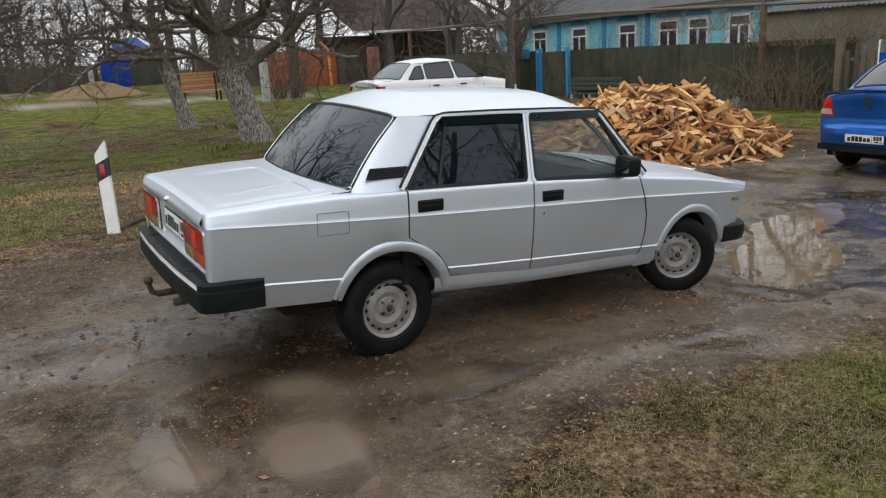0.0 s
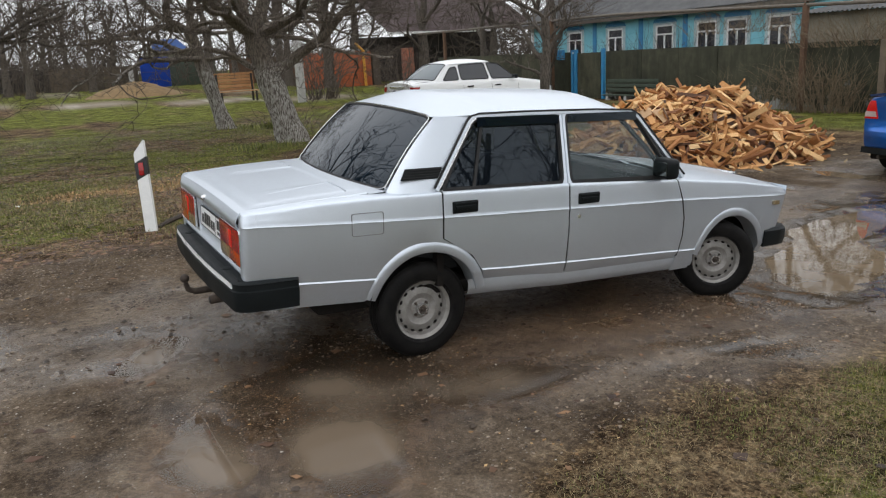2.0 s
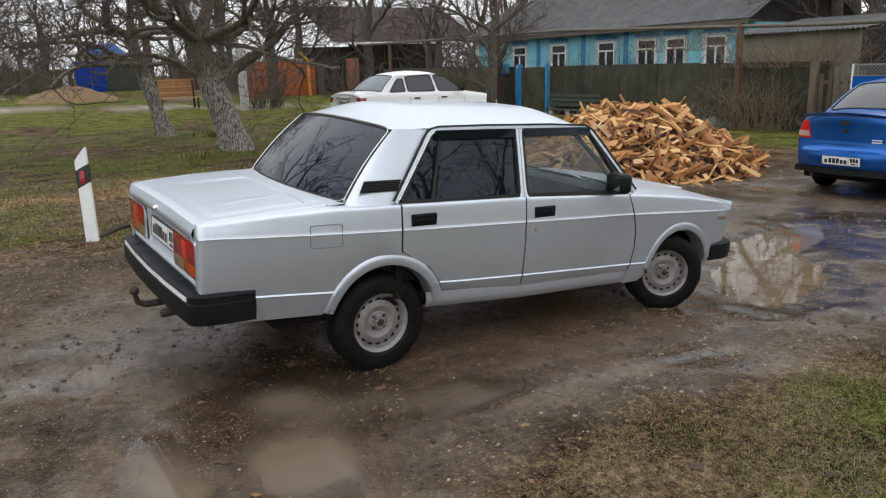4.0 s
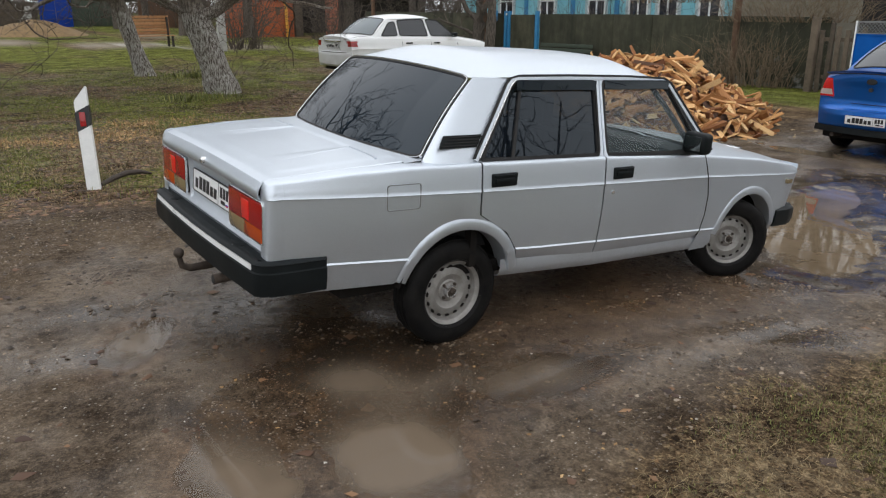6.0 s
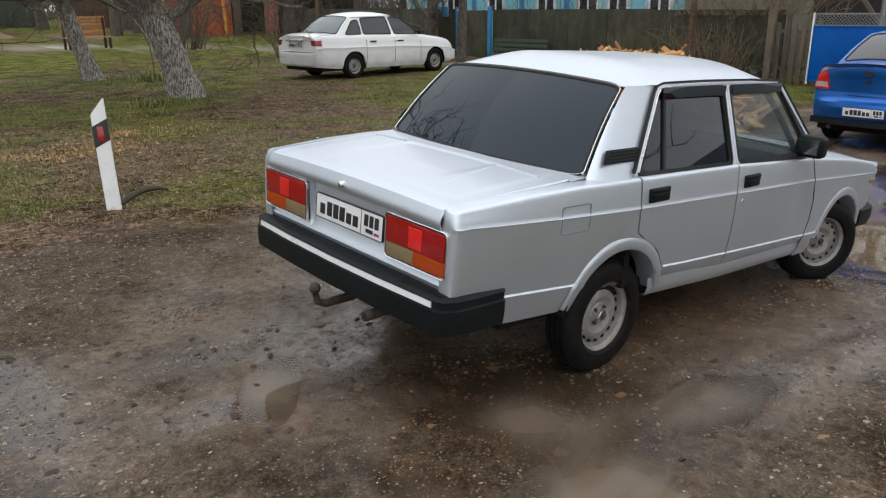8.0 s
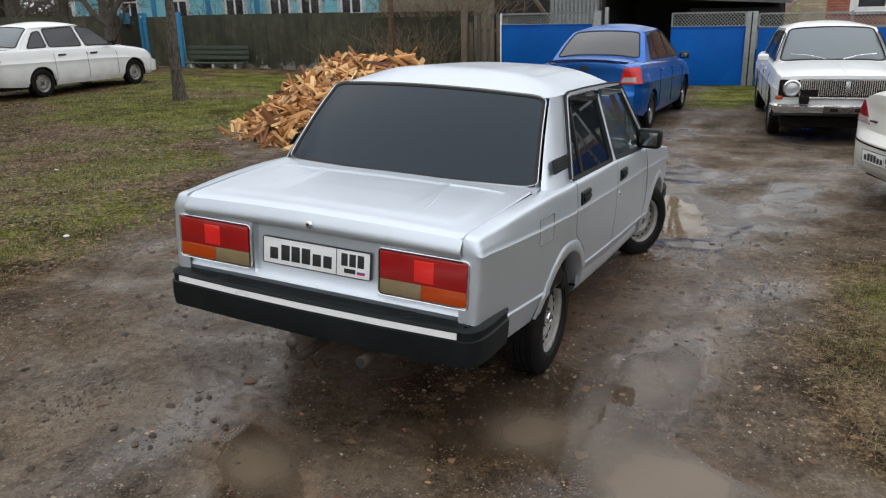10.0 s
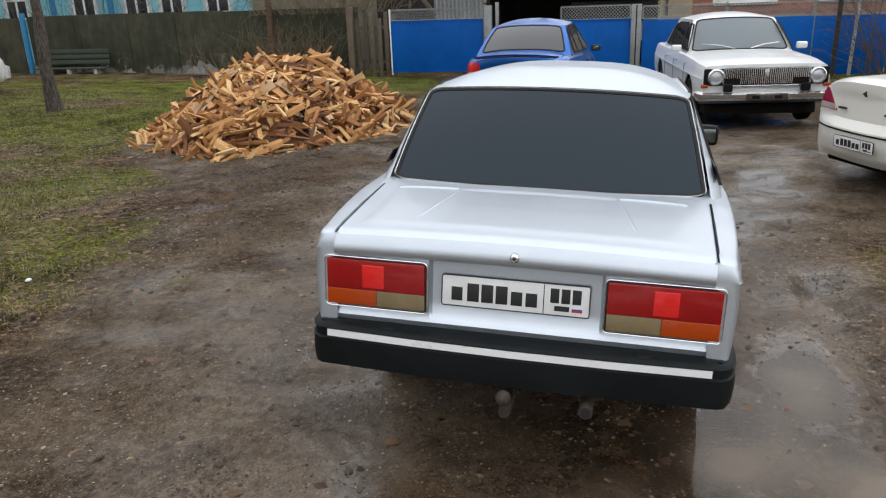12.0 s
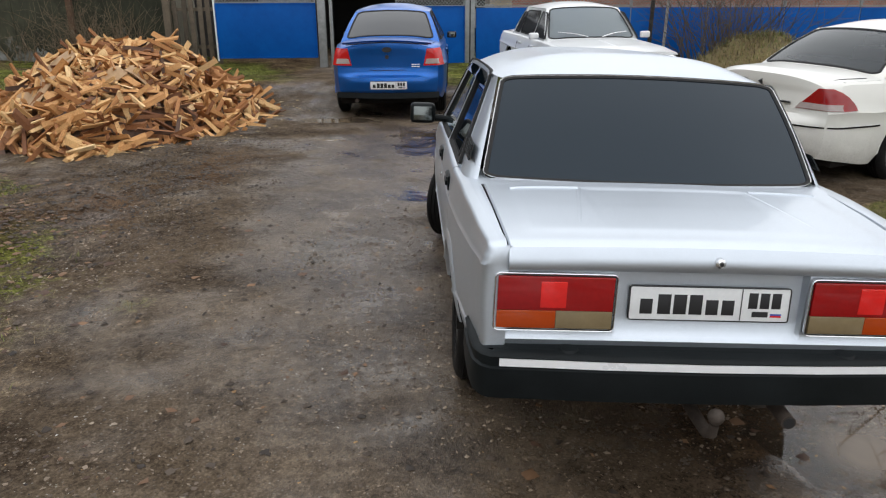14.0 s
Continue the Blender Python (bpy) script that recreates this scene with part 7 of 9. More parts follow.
def sash_window(parent, x, y, z0, z1, w, casing, head=True):
    """A two-light window: casing, white frame, bars, panes, curtain behind."""
    win = part("window", sweep([(x, y + a, (z0 + z1) / 2 + b) for a, b in round_rect(w + 0.16, z1 - z0 + 0.16, 0.01, 1)], [(-0.08, -0.03), (0.08, -0.03), (0.08, 0.05), (-0.08, 0.05)], up=(-1, 0, 0), closed=True), casing, parent)
    part("frame", sweep([(x - 0.02, y + a, (z0 + z1) / 2 + b) for a, b in round_rect(w - 0.02, z1 - z0 - 0.02, 0.01, 1)], [(-0.04, -0.02), (0.04, -0.02), (0.04, 0.03), (-0.04, 0.03)], up=(-1, 0, 0), closed=True), WHITE_PAINT, win)
    part("mullion", box((x - 0.055, y - 0.035, z0), (x - 0.02, y + 0.035, z1 - 0.36 * (z1 - z0)), 0.004), WHITE_PAINT, win)
    part("transom", box((x - 0.055, y - w / 2, z1 - 0.38 * (z1 - z0)), (x - 0.02, y + w / 2, z1 - 0.32 * (z1 - z0)), 0.004), WHITE_PAINT, win)
    for s in (-1, 1):
        part("pane", box((x - 0.016, min(y, y + s * w / 2), z0), (x - 0.010, max(y, y + s * w / 2), z1)), PANE, win)
    part("curtain", box((x + 0.03, y - w / 2, z0), (x + 0.04, y + w / 2, z1)), CURTAIN, win)
    if head:
        part("head_board", slab([(x - 0.05, y - w / 2 - 0.18, z1 + 0.10), (x - 0.05, y + w / 2 + 0.18, z1 + 0.10), (x - 0.05, y + w / 2 + 0.10, z1 + 0.26), (x - 0.05, y, z1 + 0.36), (x - 0.05, y - w / 2 - 0.10, z1 + 0.26)], 0.04, "x"), AZURE, win)
        part("sill", box((x - 0.14, y - w / 2 - 0.12, z0 - 0.10), (x + 0.0, y + w / 2 + 0.12, z0 - 0.04), 0.005), AZURE, win)


# Turquoise house behind the fence
hx = 22.5
house = thing("house", pose(0, 0, 0), "turquoise plastered village house with blue-trimmed windows", "house")
wins = [(25.4, 0.95), (22.6, 0.95), (19.62, 0.95), (17.4, 0.95), (15.95, 0.9), (14.1, 0.9)]
ys = [29.0] + [v for y, w in wins for v in (y + w / 2 + 0.05, y - w / 2 - 0.05)] + [12.8]
zb, zt = 1.42, 2.46
for a, b in zip(ys[0::2], ys[1::2]):
    part("wall", box((hx, b, -0.6), (hx + 0.3, a, 2.88), 0.0), TURQ, house)
for y, w in wins:
    part("wall", box((hx, y - w / 2 - 0.05, -0.6), (hx + 0.3, y + w / 2 + 0.05, zb - 0.05)), TURQ, house)
    part("wall", box((hx, y - w / 2 - 0.05, zt + 0.05), (hx + 0.3, y + w / 2 + 0.05, 2.88)), TURQ, house)
    sash_window(house, hx + 0.02, y, zb, zt, w, FADED_PAINT)
part("side_wall", box((hx + 0.3, 28.7, -0.6), (28.5, 29.0, 2.88)), TURQ, house)
part("side_wall", box((hx + 0.3, 12.8, -0.6), (28.5, 13.1, 2.88)), TURQ, house)
part("rear_wall", box((28.2, 13.1, -0.6), (28.5, 28.7, 2.88)), TURQ, house)
for y in (28.85, 24.0, 21.0, 18.5):
    part("pilaster", box((hx - 0.04, y - 0.12, -0.6), (hx - 0.003, y + 0.12, 2.86), 0.005), WHITE_PAINT if y > 25 else AZURE, house)
part("eave_board", box((hx - 0.45, 12.5, 2.80), (hx - 0.40, 29.4, 2.96), 0.005), PIPE_MAT, house)
part("soffit", box((hx - 0.40, 12.5, 2.89), (hx + 0.3, 29.4, 2.93)), PIPE_MAT, house)
part("roof", corrugated(hx - 0.5, 25.6, 12.4, 29.5, 2.98, 4.9), SLATE, house)
part("roof", corrugated(28.9, 25.6, 12.4, 29.5, 2.98, 4.9), SLATE, house)
part("gable", slab([(hx, 29.0, 2.9), (28.5, 29.0, 2.9), (25.6, 29.0, 4.8)], -0.06, "y"), DARK, house)
part("gable", slab([(hx, 12.8, 2.9), (28.5, 12.8, 2.9), (25.6, 12.8, 4.8)], 0.06, "y"), DARK, house)

# Low beige outbuilding behind the fence
shed = thing("outbuilding", pose(0, 0, 0), "low beige rendered outbuilding behind the fence", "outbuilding")
part("wall", box((20.2, 7.4, -0.6), (23.8, 11.6, 2.35)), BEIGE_WALL, shed)
part("roof", corrugated(19.9, 24.2, 7.2, 11.8, 2.36, 2.9), SLATE, shed)

# Carport and corrugated shed behind the gate
carport = thing("carport", pose(0, 0, 0), "dark open carport with a pale sloping roof edge", "carport")
# near-black walls close the inside of the carport
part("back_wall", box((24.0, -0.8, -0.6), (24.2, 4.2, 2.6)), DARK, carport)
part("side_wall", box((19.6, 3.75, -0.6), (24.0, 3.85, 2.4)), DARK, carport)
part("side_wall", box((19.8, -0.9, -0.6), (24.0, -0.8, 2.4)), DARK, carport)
part("roof", slab([(19.4, 4.1, 2.05), (19.4, -1.1, 1.62), (24.3, -1.1, 2.3), (24.3, 4.1, 2.7)], 0.12), SLATE, carport, smooth=False)
part("roof_beam", slab([(19.3, 5.6, 2.42), (19.3, -1.2, 1.70), (19.3, -1.2, 1.50), (19.3, 1.6, 1.66), (19.3, 5.6, 2.26)], 0.08, "x"), SLATE, carport, smooth=False)
part("rolled_sheet", tube([(19.9, 1.4, 1.12), (19.9, -1.0, 1.12)], 0.30, 14), DARK, carport)
part("counter", box((19.9, -1.3, 0.3), (20.3, 1.4, 0.95)), CONCRETE, carport)
tin = thing("tin_shed", pose(0, 0, 0), "grey corrugated tin shed behind the gate", "shed")
P = [[(19.5 + 0.02 * math.cos(2 * math.pi * y / 0.12), y, z) for y in np.arange(3.9, 5.4, 0.02)] for z in (-0.6, 2.6)]
part("wall", grid(P), GALV, tin)
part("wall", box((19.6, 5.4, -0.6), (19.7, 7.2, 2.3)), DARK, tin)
part("strut", box((19.0, 5.2, 1.2), (19.1, 5.3, 2.4), 0.01, Matrix.Translation((0, 5.2, 1.2)) @ Matrix.Rotation(radians(-38), 4, "X") @ Matrix.Translation((0, -5.2, -1.2))), PLANK_OLD, tin)

# Brick house behind the blue fence
bh = thing("house", pose(0, 0, 0), "red brick house with white windows and buff corners", "house")
bx = 22.0
bw = [(-3.55, 1.5), (-6.50, 1.5), (-9.9, 1.5), (-13.2, 1.5)]
ys = [-2.05] + [v for y, w in bw for v in (y + w / 2 + 0.04, y - w / 2 - 0.04)] + [-15.5]
for a, b in zip(ys[0::2], ys[1::2]):
    part("wall", box((bx, b, -0.6), (bx + 0.3, a, 3.3)), BRICK, bh)
for y, w in bw:
    part("wall", box((bx, y - w / 2 - 0.04, -0.6), (bx + 0.3, y + w / 2 + 0.04, 1.22)), BRICK, bh)
    part("wall", box((bx, y - w / 2 - 0.04, 2.72), (bx + 0.3, y + w / 2 + 0.04, 3.3)), BRICK, bh)
    sash_window(bh, bx + 0.04, y, 1.28, 2.68, w, WHITE_PAINT, False)
    part("sill", box((bx - 0.12, y - w / 2 - 0.15, 1.14), (bx + 0.0, y + w / 2 + 0.15, 1.21), 0.005), WHITE_PAINT, bh)
part("corner", box((bx - 0.03, -2.05, -0.6), (bx + 0.3, -1.35, 3.3)), BUFF, bh)
part("plinth_course", box((bx - 0.03, -15.5, 0.92), (bx - 0.003, -2.05, 1.0)), BRICK, bh)
part("side_wall", box((bx + 0.3, -1.65, -0.6), (30, -1.35, 3.3)), BUFF, bh)
part("roof", corrugated(bx - 0.5, 26.5, -16, -1.0, 3.3, 5.6), SLATE, bh)
part("rear_wall", box((29.9, -15.5, -0.6), (30.2, -1.65, 3.3)), BRICK, bh)

# Orange yard fence, dark porch and far yards beyond the lawn
of = thing("fence", pose(0, 40, 0), "orange-brown sheet yard fence with pale scalloped top", "fence", kind="structure")
for k in range(3):
    a = 13.6 + 1.55 * k
    part("panel", box((a, -0.02, -0.2), (a + 1.54, 0.02, 2.30), 0.004), ORANGE, of)
for k in range(15):
    part("crest", lathe([(0, 0.02), (0.12, 0.02), (0.12, -0.02), (0, -0.02)], 10, "y", (13.75 + 0.31 * k, 0, 2.30)), CONCRETE, of)
part("side_panel", box((18.25, 0.0, -0.2), (18.29, 2.4, 2.26)), ORANGE, of)
part("switch_box", box((17.15, -0.09, 1.45), (17.4, -0.02, 1.9), 0.01), RUST, of)
ob = part("gas_riser", tube([(17.75, 39.75, -0.3), (17.70, 39.75, 2.3), (17.2, 39.75, 2.75)], 0.09, 10), YELLOW)
tagged(ob, "yellow painted gas riser pipe by the orange fence", "pipe")
porch = thing("shed", pose(0, 0, 0), "dark open shed with faded maroon roof and brick pier", "shed")
# near-black back and sides of the open shed
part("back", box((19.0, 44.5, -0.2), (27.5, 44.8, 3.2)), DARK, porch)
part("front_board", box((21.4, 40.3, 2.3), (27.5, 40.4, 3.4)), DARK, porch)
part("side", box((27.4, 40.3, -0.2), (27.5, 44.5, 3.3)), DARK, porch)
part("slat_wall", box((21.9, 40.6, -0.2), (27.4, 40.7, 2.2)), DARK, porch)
part("pier", box((20.5, 39.6, -0.2), (21.1, 40.2, 2.35), 0.01), BRICK, porch)
part("pier", box((18.4, 40.0, -0.2), (18.9, 40.5, 2.2), 0.01), PLANK_OLD, porch)
P = [[(x, 39.6 + 5.4 * k / 6, 3.3 + 2.6 * k / 6 + 0.03 * math.cos(2 * math.pi * x / 0.2)) for x in np.arange(19.5, 31, 0.05)] for k in range(7)]
part("roof", grid(P), MAROON, porch)
part("roof_edge", box((19.4, 39.5, 3.18), (31, 39.6, 3.32), 0.01), WHITE_PAINT, porch)
for x0, x1, y, z1, mt, lab in ((7.75, 9.95, 60, 2.85, FAR_BLUE, "bright blue sheet yard fence far off"), (10.0, 13.6, 60.3, 2.8, GREEN_OLD, "dark green sheet yard fence far off"), (13.6, 19, 56, 2.4, RUST, "rust-brown board fence far off"), (-14, 4, 88, 2.2, PLANK_OLD, "grey board fence far off"), (1.4, 7.7, 61, 2.3, PLANK_OLD, "dark weathered board fence far off"), (-9, 1.3, 66, 2.4, DARK, "dark board fence behind the far trees")):
    fo = thing("fence", pose(0, y, 0), lab, "fence", kind="structure")
    nn = max(1, round((x1 - x0) / 1.4))
    for k in range(nn):
        a = x0 + (x1 - x0) * k / nn
        part("panel", box((a + 0.01, 0, 0.2), (a + (x1 - x0) / nn - 0.01, 0.05, z1), 0.005), mt, fo)
fh = thing("house", pose(0, 66, 0), "distant low house with a blue roof among bare trees", "house")
part("wall", box((10.0, 0, 0.3), (12.6, 5, 3.5)), BEIGE_WALL, fh)
part("roof", slab([(9.8, -0.4, 3.4), (12.8, -0.4, 3.4), (12.4, 2.5, 4.4), (10.2, 2.5, 4.4)], 0.1, "z"), BLUE_TILE, fh, smooth=False)

# Post with a black band and red reflector
post = thing("marker_post", pose(-0.705, 3.90, -0.05, -6.0, -2.6, -28), "leaning white road marker post with black band and red reflector", "marker post")
def post_shape(z0, z1, o, slope=False):
    lo = [(-0.062 - o, -0.035 - o, z0), (0.062 + o, -0.035 - o, z0), (0.050 + o, 0.045 + o, z0), (-0.050 - o, 0.045 + o, z0)]
    bm = bmesh.new()
    a = [bm.verts.new(p) for p in lo]
    b = [bm.verts.new((p[0], p[1], z1 + (0.07 * (p[0] / 0.062) if slope else 0))) for p in lo]
    bm.faces.new(a[::-1]); bm.faces.new(b)
    for i in range(4):
        bm.faces.new((a[i], a[(i + 1) % 4], b[(i + 1) % 4], b[i]))
    bmesh.ops.bevel(bm, geom=list(bm.edges), offset=0.008, segments=2, affect="EDGES")
    return bm
POST_WHITE = surface("post_white_plastic", (0.60, 0.61, 0.60), (0.76, 0.76, 0.74), 6, 0.5)
part("shaft", post_shape(-0.15, 0.97, 0, True), POST_WHITE, post)
bm = bmesh.new()
pts = [(-0.0635, 0.62), (0.0635, 0.68), (0.0635, 0.86), (-0.0635, 0.80)]
q0 = [bm.verts.new((x, -0.0375, z)) for x, z in pts]
q1 = [bm.verts.new((x * 0.82, 0.0475, z)) for x, z in pts]
bm.faces.new(q0)
bm.faces.new(q1[::-1])
for i in range(4):
    bm.faces.new((q0[(i + 1) % 4], q0[i], q1[i], q1[(i + 1) % 4]))
part("black_band", bm, INK, post, smooth=False)
part("reflector", box((-0.026, -0.047, 0.67), (0.026, -0.036, 0.80), 0.004, pose(0, 0, 0, 0, 0, 0)), RED_LENS, post)

# Slatted bench on the far lawn
bench = thing("bench", pose(7.62, 31.6, 0.16, 0, 0, 8), "varnished slatted wooden bench on the far lawn", "bench")
for k in range(6):
    part("back_slat", box((-0.95, 0.20 + 0.012 * k, 0.52 + 0.135 * k), (0.95, 0.235 + 0.012 * k, 0.635 + 0.135 * k), 0.006), BENCH_WOOD, bench)
for k in range(4):
    part("seat_slat", box((-0.95, -0.28 + 0.12 * k, 0.45), (0.95, -0.18 + 0.12 * k, 0.49), 0.006), BENCH_WOOD, bench)
for x in (-0.85, 0.85):
    for y in (-0.22, 0.22):
        part("leg", box((x - 0.04, y - 0.04, 0), (x + 0.04, y + 0.04, 1.25 if y > 0 else 0.45), 0.006), DARK, bench)

# Low green bench against the fence
ob2 = thing("bench", pose(18.35, 17.3, -0.52), "old dark green plank bench against the fence", "bench")
for k in range(3):
    part("back_plank", box((0.16, -1.35, 0.55 + 0.17 * k), (0.19, 1.35, 0.68 + 0.17 * k), 0.005), GREEN_OLD, ob2)
for k in range(3):
    part("seat_plank", box((-0.20 + 0.12 * k, -1.35, 0.42), (-0.10 + 0.12 * k, 1.35, 0.455), 0.005), GREEN_OLD, ob2)
for y in (-1.0, 0, 1.0):
    part("leg", box((-0.18, y - 0.06, -0.1), (0.15, y + 0.06, 0.42), 0.01), CONCRETE, ob2)
for x, y, h in ((9.9, 29.3, 2.7), (6.6, 57, 1.9), (-6, 62, 2.2)):
    ob = part("post", box((-0.17, -0.12, -0.3), (0.17, 0.12, h), 0.02), CONCRETE)
    ob.matrix_basis = pose(x, y, 0.1)
    tagged(ob, "pale concrete utility post on the far lawn", "post", "concrete posts")

# Sand heap on the far lawn, earth mound by the blue fence
def heap(name, cx, cy, rx, ry, h, z, mat, label, seed, category):
    P = []
    for i in range(14):
        r = i / 13 * 1.1
        P.append([])
        for a in np.linspace(0, 2 * math.pi, 40, endpoint=False):
            k = 1 + 0.14 * float(fbm(math.cos(a) * 1.5 + seed, math.sin(a) * 1.5, 3, seed))
            x, y = cx + rx * r * k * math.cos(a), cy + ry * r * k * math.sin(a)
            hh = h * max(-0.1, (1 - r ** 1.5)) * (1 + 0.25 * float(fbm(x * 1.7, y * 1.7, 4, seed + 3))) + 0.05 * float(fbm(x * 6, y * 6, 3, seed + 5))
            P[-1].append((x, y, z + hh))
    ob = part(name, grid(P, closed_v=True), mat)
    return tagged(ob, label, category)


heap("sand_mound", 5.3, 47, 2.9, 2.2, 0.85, 0.35, SAND, "low heap of damp yellow sand on the lawn", 2, "sand heap")
MOUND = surface("mossy_earth", (0.028, 0.022, 0.008), (0.16, 0.115, 0.045), 7, 0.95, bump=1.0, bscale=26, bdist=0.05, c3=(0.075, 0.100, 0.020))
heap("earth_mound", 14.6, -7.0, 2.2, 1.7, 0.85, -0.40, MOUND, "mossy earth mound with dry grass by the blue fence", 9, "mound")

# A crooked dark bough lying on the grass beside the post
part_ = tube([(-0.62, 4.02, 0.045), (-0.50, 4.11, 0.075), (-0.34, 4.20, 0.10), (-0.20, 4.26, 0.085), (-0.08, 4.28, 0.05)], [0.022, 0.028, 0.030, 0.024, 0.012], 8)
tagged(part("fallen_bough", part_, HUB), "short crooked dark bough lying on the grass", "branch")
# Scraps of pale litter on the lawn
for x, y, r in ((0.75, 3.62, 25), (2.9, 6.4, 70), (-1.9, 6.9, 10)):
    tagged(part("litter_scrap", box((-0.028, -0.016, 0), (0.028, 0.016, 0.012), 0.005, pose(x, y, float(ground_height(x, y)) + 0.008, 8, 5, r)), WHITE_PAINT), "crumpled scrap of pale paper litter on grass", "litter", "litter on the lawn")


# ---- trees, firewood, grass and stones ----
def bark_material(name, dark, light, white):
    """Furrowed bark; the foot of the trunk bears worn whitewash up to the height white."""
    m, n, l, b = nodes_of(name)
    co = n.new("ShaderNodeTexCoord").outputs["Object"]
    mp = n.new("ShaderNodeMapping")
    mp.inputs["Scale"].default_value = (1, 1, 0.22)
    l.new(co, mp.inputs[0])
    f = noise_of(n, l, 38, 5, 0.66, mp.outputs[0])
    g = noise_of(n, l, 4, 4, 0.6, co)
    r = ramp_of(n, [(0.40, dark), (0.58, light)])
    l.new(f, r.inputs[0])
    col = r.outputs[0]
    if white:
        sep = n.new("ShaderNodeSeparateXYZ")
        l.new(co, sep.inputs[0])
        ad = n.new("ShaderNodeMath")
        ad.operation = "MULTIPLY_ADD"
        ad.inputs[1].default_value = -0.5
        l.new(g, ad.inputs[0])
        l.new(sep.outputs["Z"], ad.inputs[2])
        hi = n.new("ShaderNodeMapRange")
        socket(hi, From_Min=white - 0.25, From_Max=white + 0.1, To_Min=1.0, To_Max=0.0)
        l.new(ad.outputs[0], hi.inputs["Value"])
        cr = n.new("ShaderNodeMapRange")
        socket(cr, From_Min=0.43, From_Max=0.60)
        l.new(f, cr.inputs["Value"])
        mu = n.new("ShaderNodeMath")
        mu.operation = "MULTIPLY"
        l.new(hi.outputs[0], mu.inputs[0])
        l.new(cr.outputs[0], mu.inputs[1])
        mx = n.new("ShaderNodeMix")
        mx.data_type = "RGBA"
        l.new(mu.outputs[0], mx.inputs[0])
        l.new(col, mx.inputs[6])
        mx.inputs[7].default_value = (0.44, 0.425, 0.39, 1)
        col = mx.outputs[2]
    l.new(col, b.inputs["Base Color"])
    socket(b, Roughness=0.9)
    bump_of(n, l, b, f, 1.0, 0.06)
    return m


BARK_LIMED = bark_material("limewashed_walnut_bark", (0.075, 0.060, 0.046), (0.21, 0.175, 0.14), 1.7)
BARK = bark_material("grey_brown_bark", (0.035, 0.028, 0.022), (0.12, 0.10, 0.08), 0)
TWIG = surface("dark_twigs", (0.042, 0.032, 0.024), (0.105, 0.083, 0.065), 5, 0.9, bump=0)
VINE = surface("dry_vine_stems", (0.09, 0.064, 0.040), (0.22, 0.165, 0.105), 5, 0.9, bump=0)


class Wood:
    """Gathers tapered tubes into one mesh."""

    def __init__(self):
        self.v, self.f = [], []

    def limb(self, pts, radii, sides):
        base = len(self.v)
        n = len(pts)
        ref = Vector((0.31, 0.87, 0.38))
        for i, p in enumerate(pts):
            d = (pts[min(i + 1, n - 1)] - pts[max(i - 1, 0)]).normalized()
            u = d.cross(ref)
            if u.length < 0.05:
                u = d.cross(Vector((1, 0, 0)))
            u.normalize()
            w = d.cross(u)
            for k in range(sides):
                a = 2 * math.pi * k / sides
                self.v.append(p + radii[i] * (math.cos(a) * u + math.sin(a) * w))
        for i in range(n - 1):
            for k in range(sides):
                a, b = base + i * sides + k, base + i * sides + (k + 1) % sides
                self.f.append((a, b, b + sides, a + sides))


def grow(rng, thick, thin, p, d, r, length, depth, gnarl, drop, min_r):
    """A limb with side shoots; stout wood goes to thick, twigs to thin."""
    n = max(3, int(length / 0.22)) if r > 0.02 else 4
    pts, rad, q, dd = [p], [r], p.copy(), d.copy()
    for i in range(n):
        dd = (dd + Vector((rng.gauss(0, gnarl), rng.gauss(0, gnarl), rng.gauss(0, gnarl) + drop))).normalized()
        q = q + dd * (length / n)
        pts.append(q.copy())
        rad.append(max(min_r * 0.6, r * (1 - 0.62 * (i + 1) / n)))
    (thick if r > 0.03 else thin).limb(pts, rad, 9 if r > 0.08 else 6 if r > 0.03 else 4 if r > 0.012 else 3)
    if depth <= 0:
        return
    kids = rng.randint(3, 5) if r > 0.03 else rng.randint(3, 4)
    for k in range(kids):
        t = 0.35 + 0.65 * (k + rng.random()) / kids
        i = min(n, max(1, int(t * n)))
        ax = Vector((rng.gauss(0, 1), rng.gauss(0, 1), rng.gauss(0, 0.6))).normalized()
        side = (pts[i] - pts[i - 1]).normalized()
        nd = (side * rng.uniform(0.35, 0.8) + (ax - side * ax.dot(side)).normalized() * rng.uniform(0.6, 1.0) + Vector((0, 0, 0.16))).normalized()
        grow(rng, thick, thin, pts[i], nd, max(min_r, rad[i] * rng.uniform(0.45, 0.68)), length * rng.uniform(0.5, 0.74), depth - 1, gnarl * 1.1, drop, min_r)


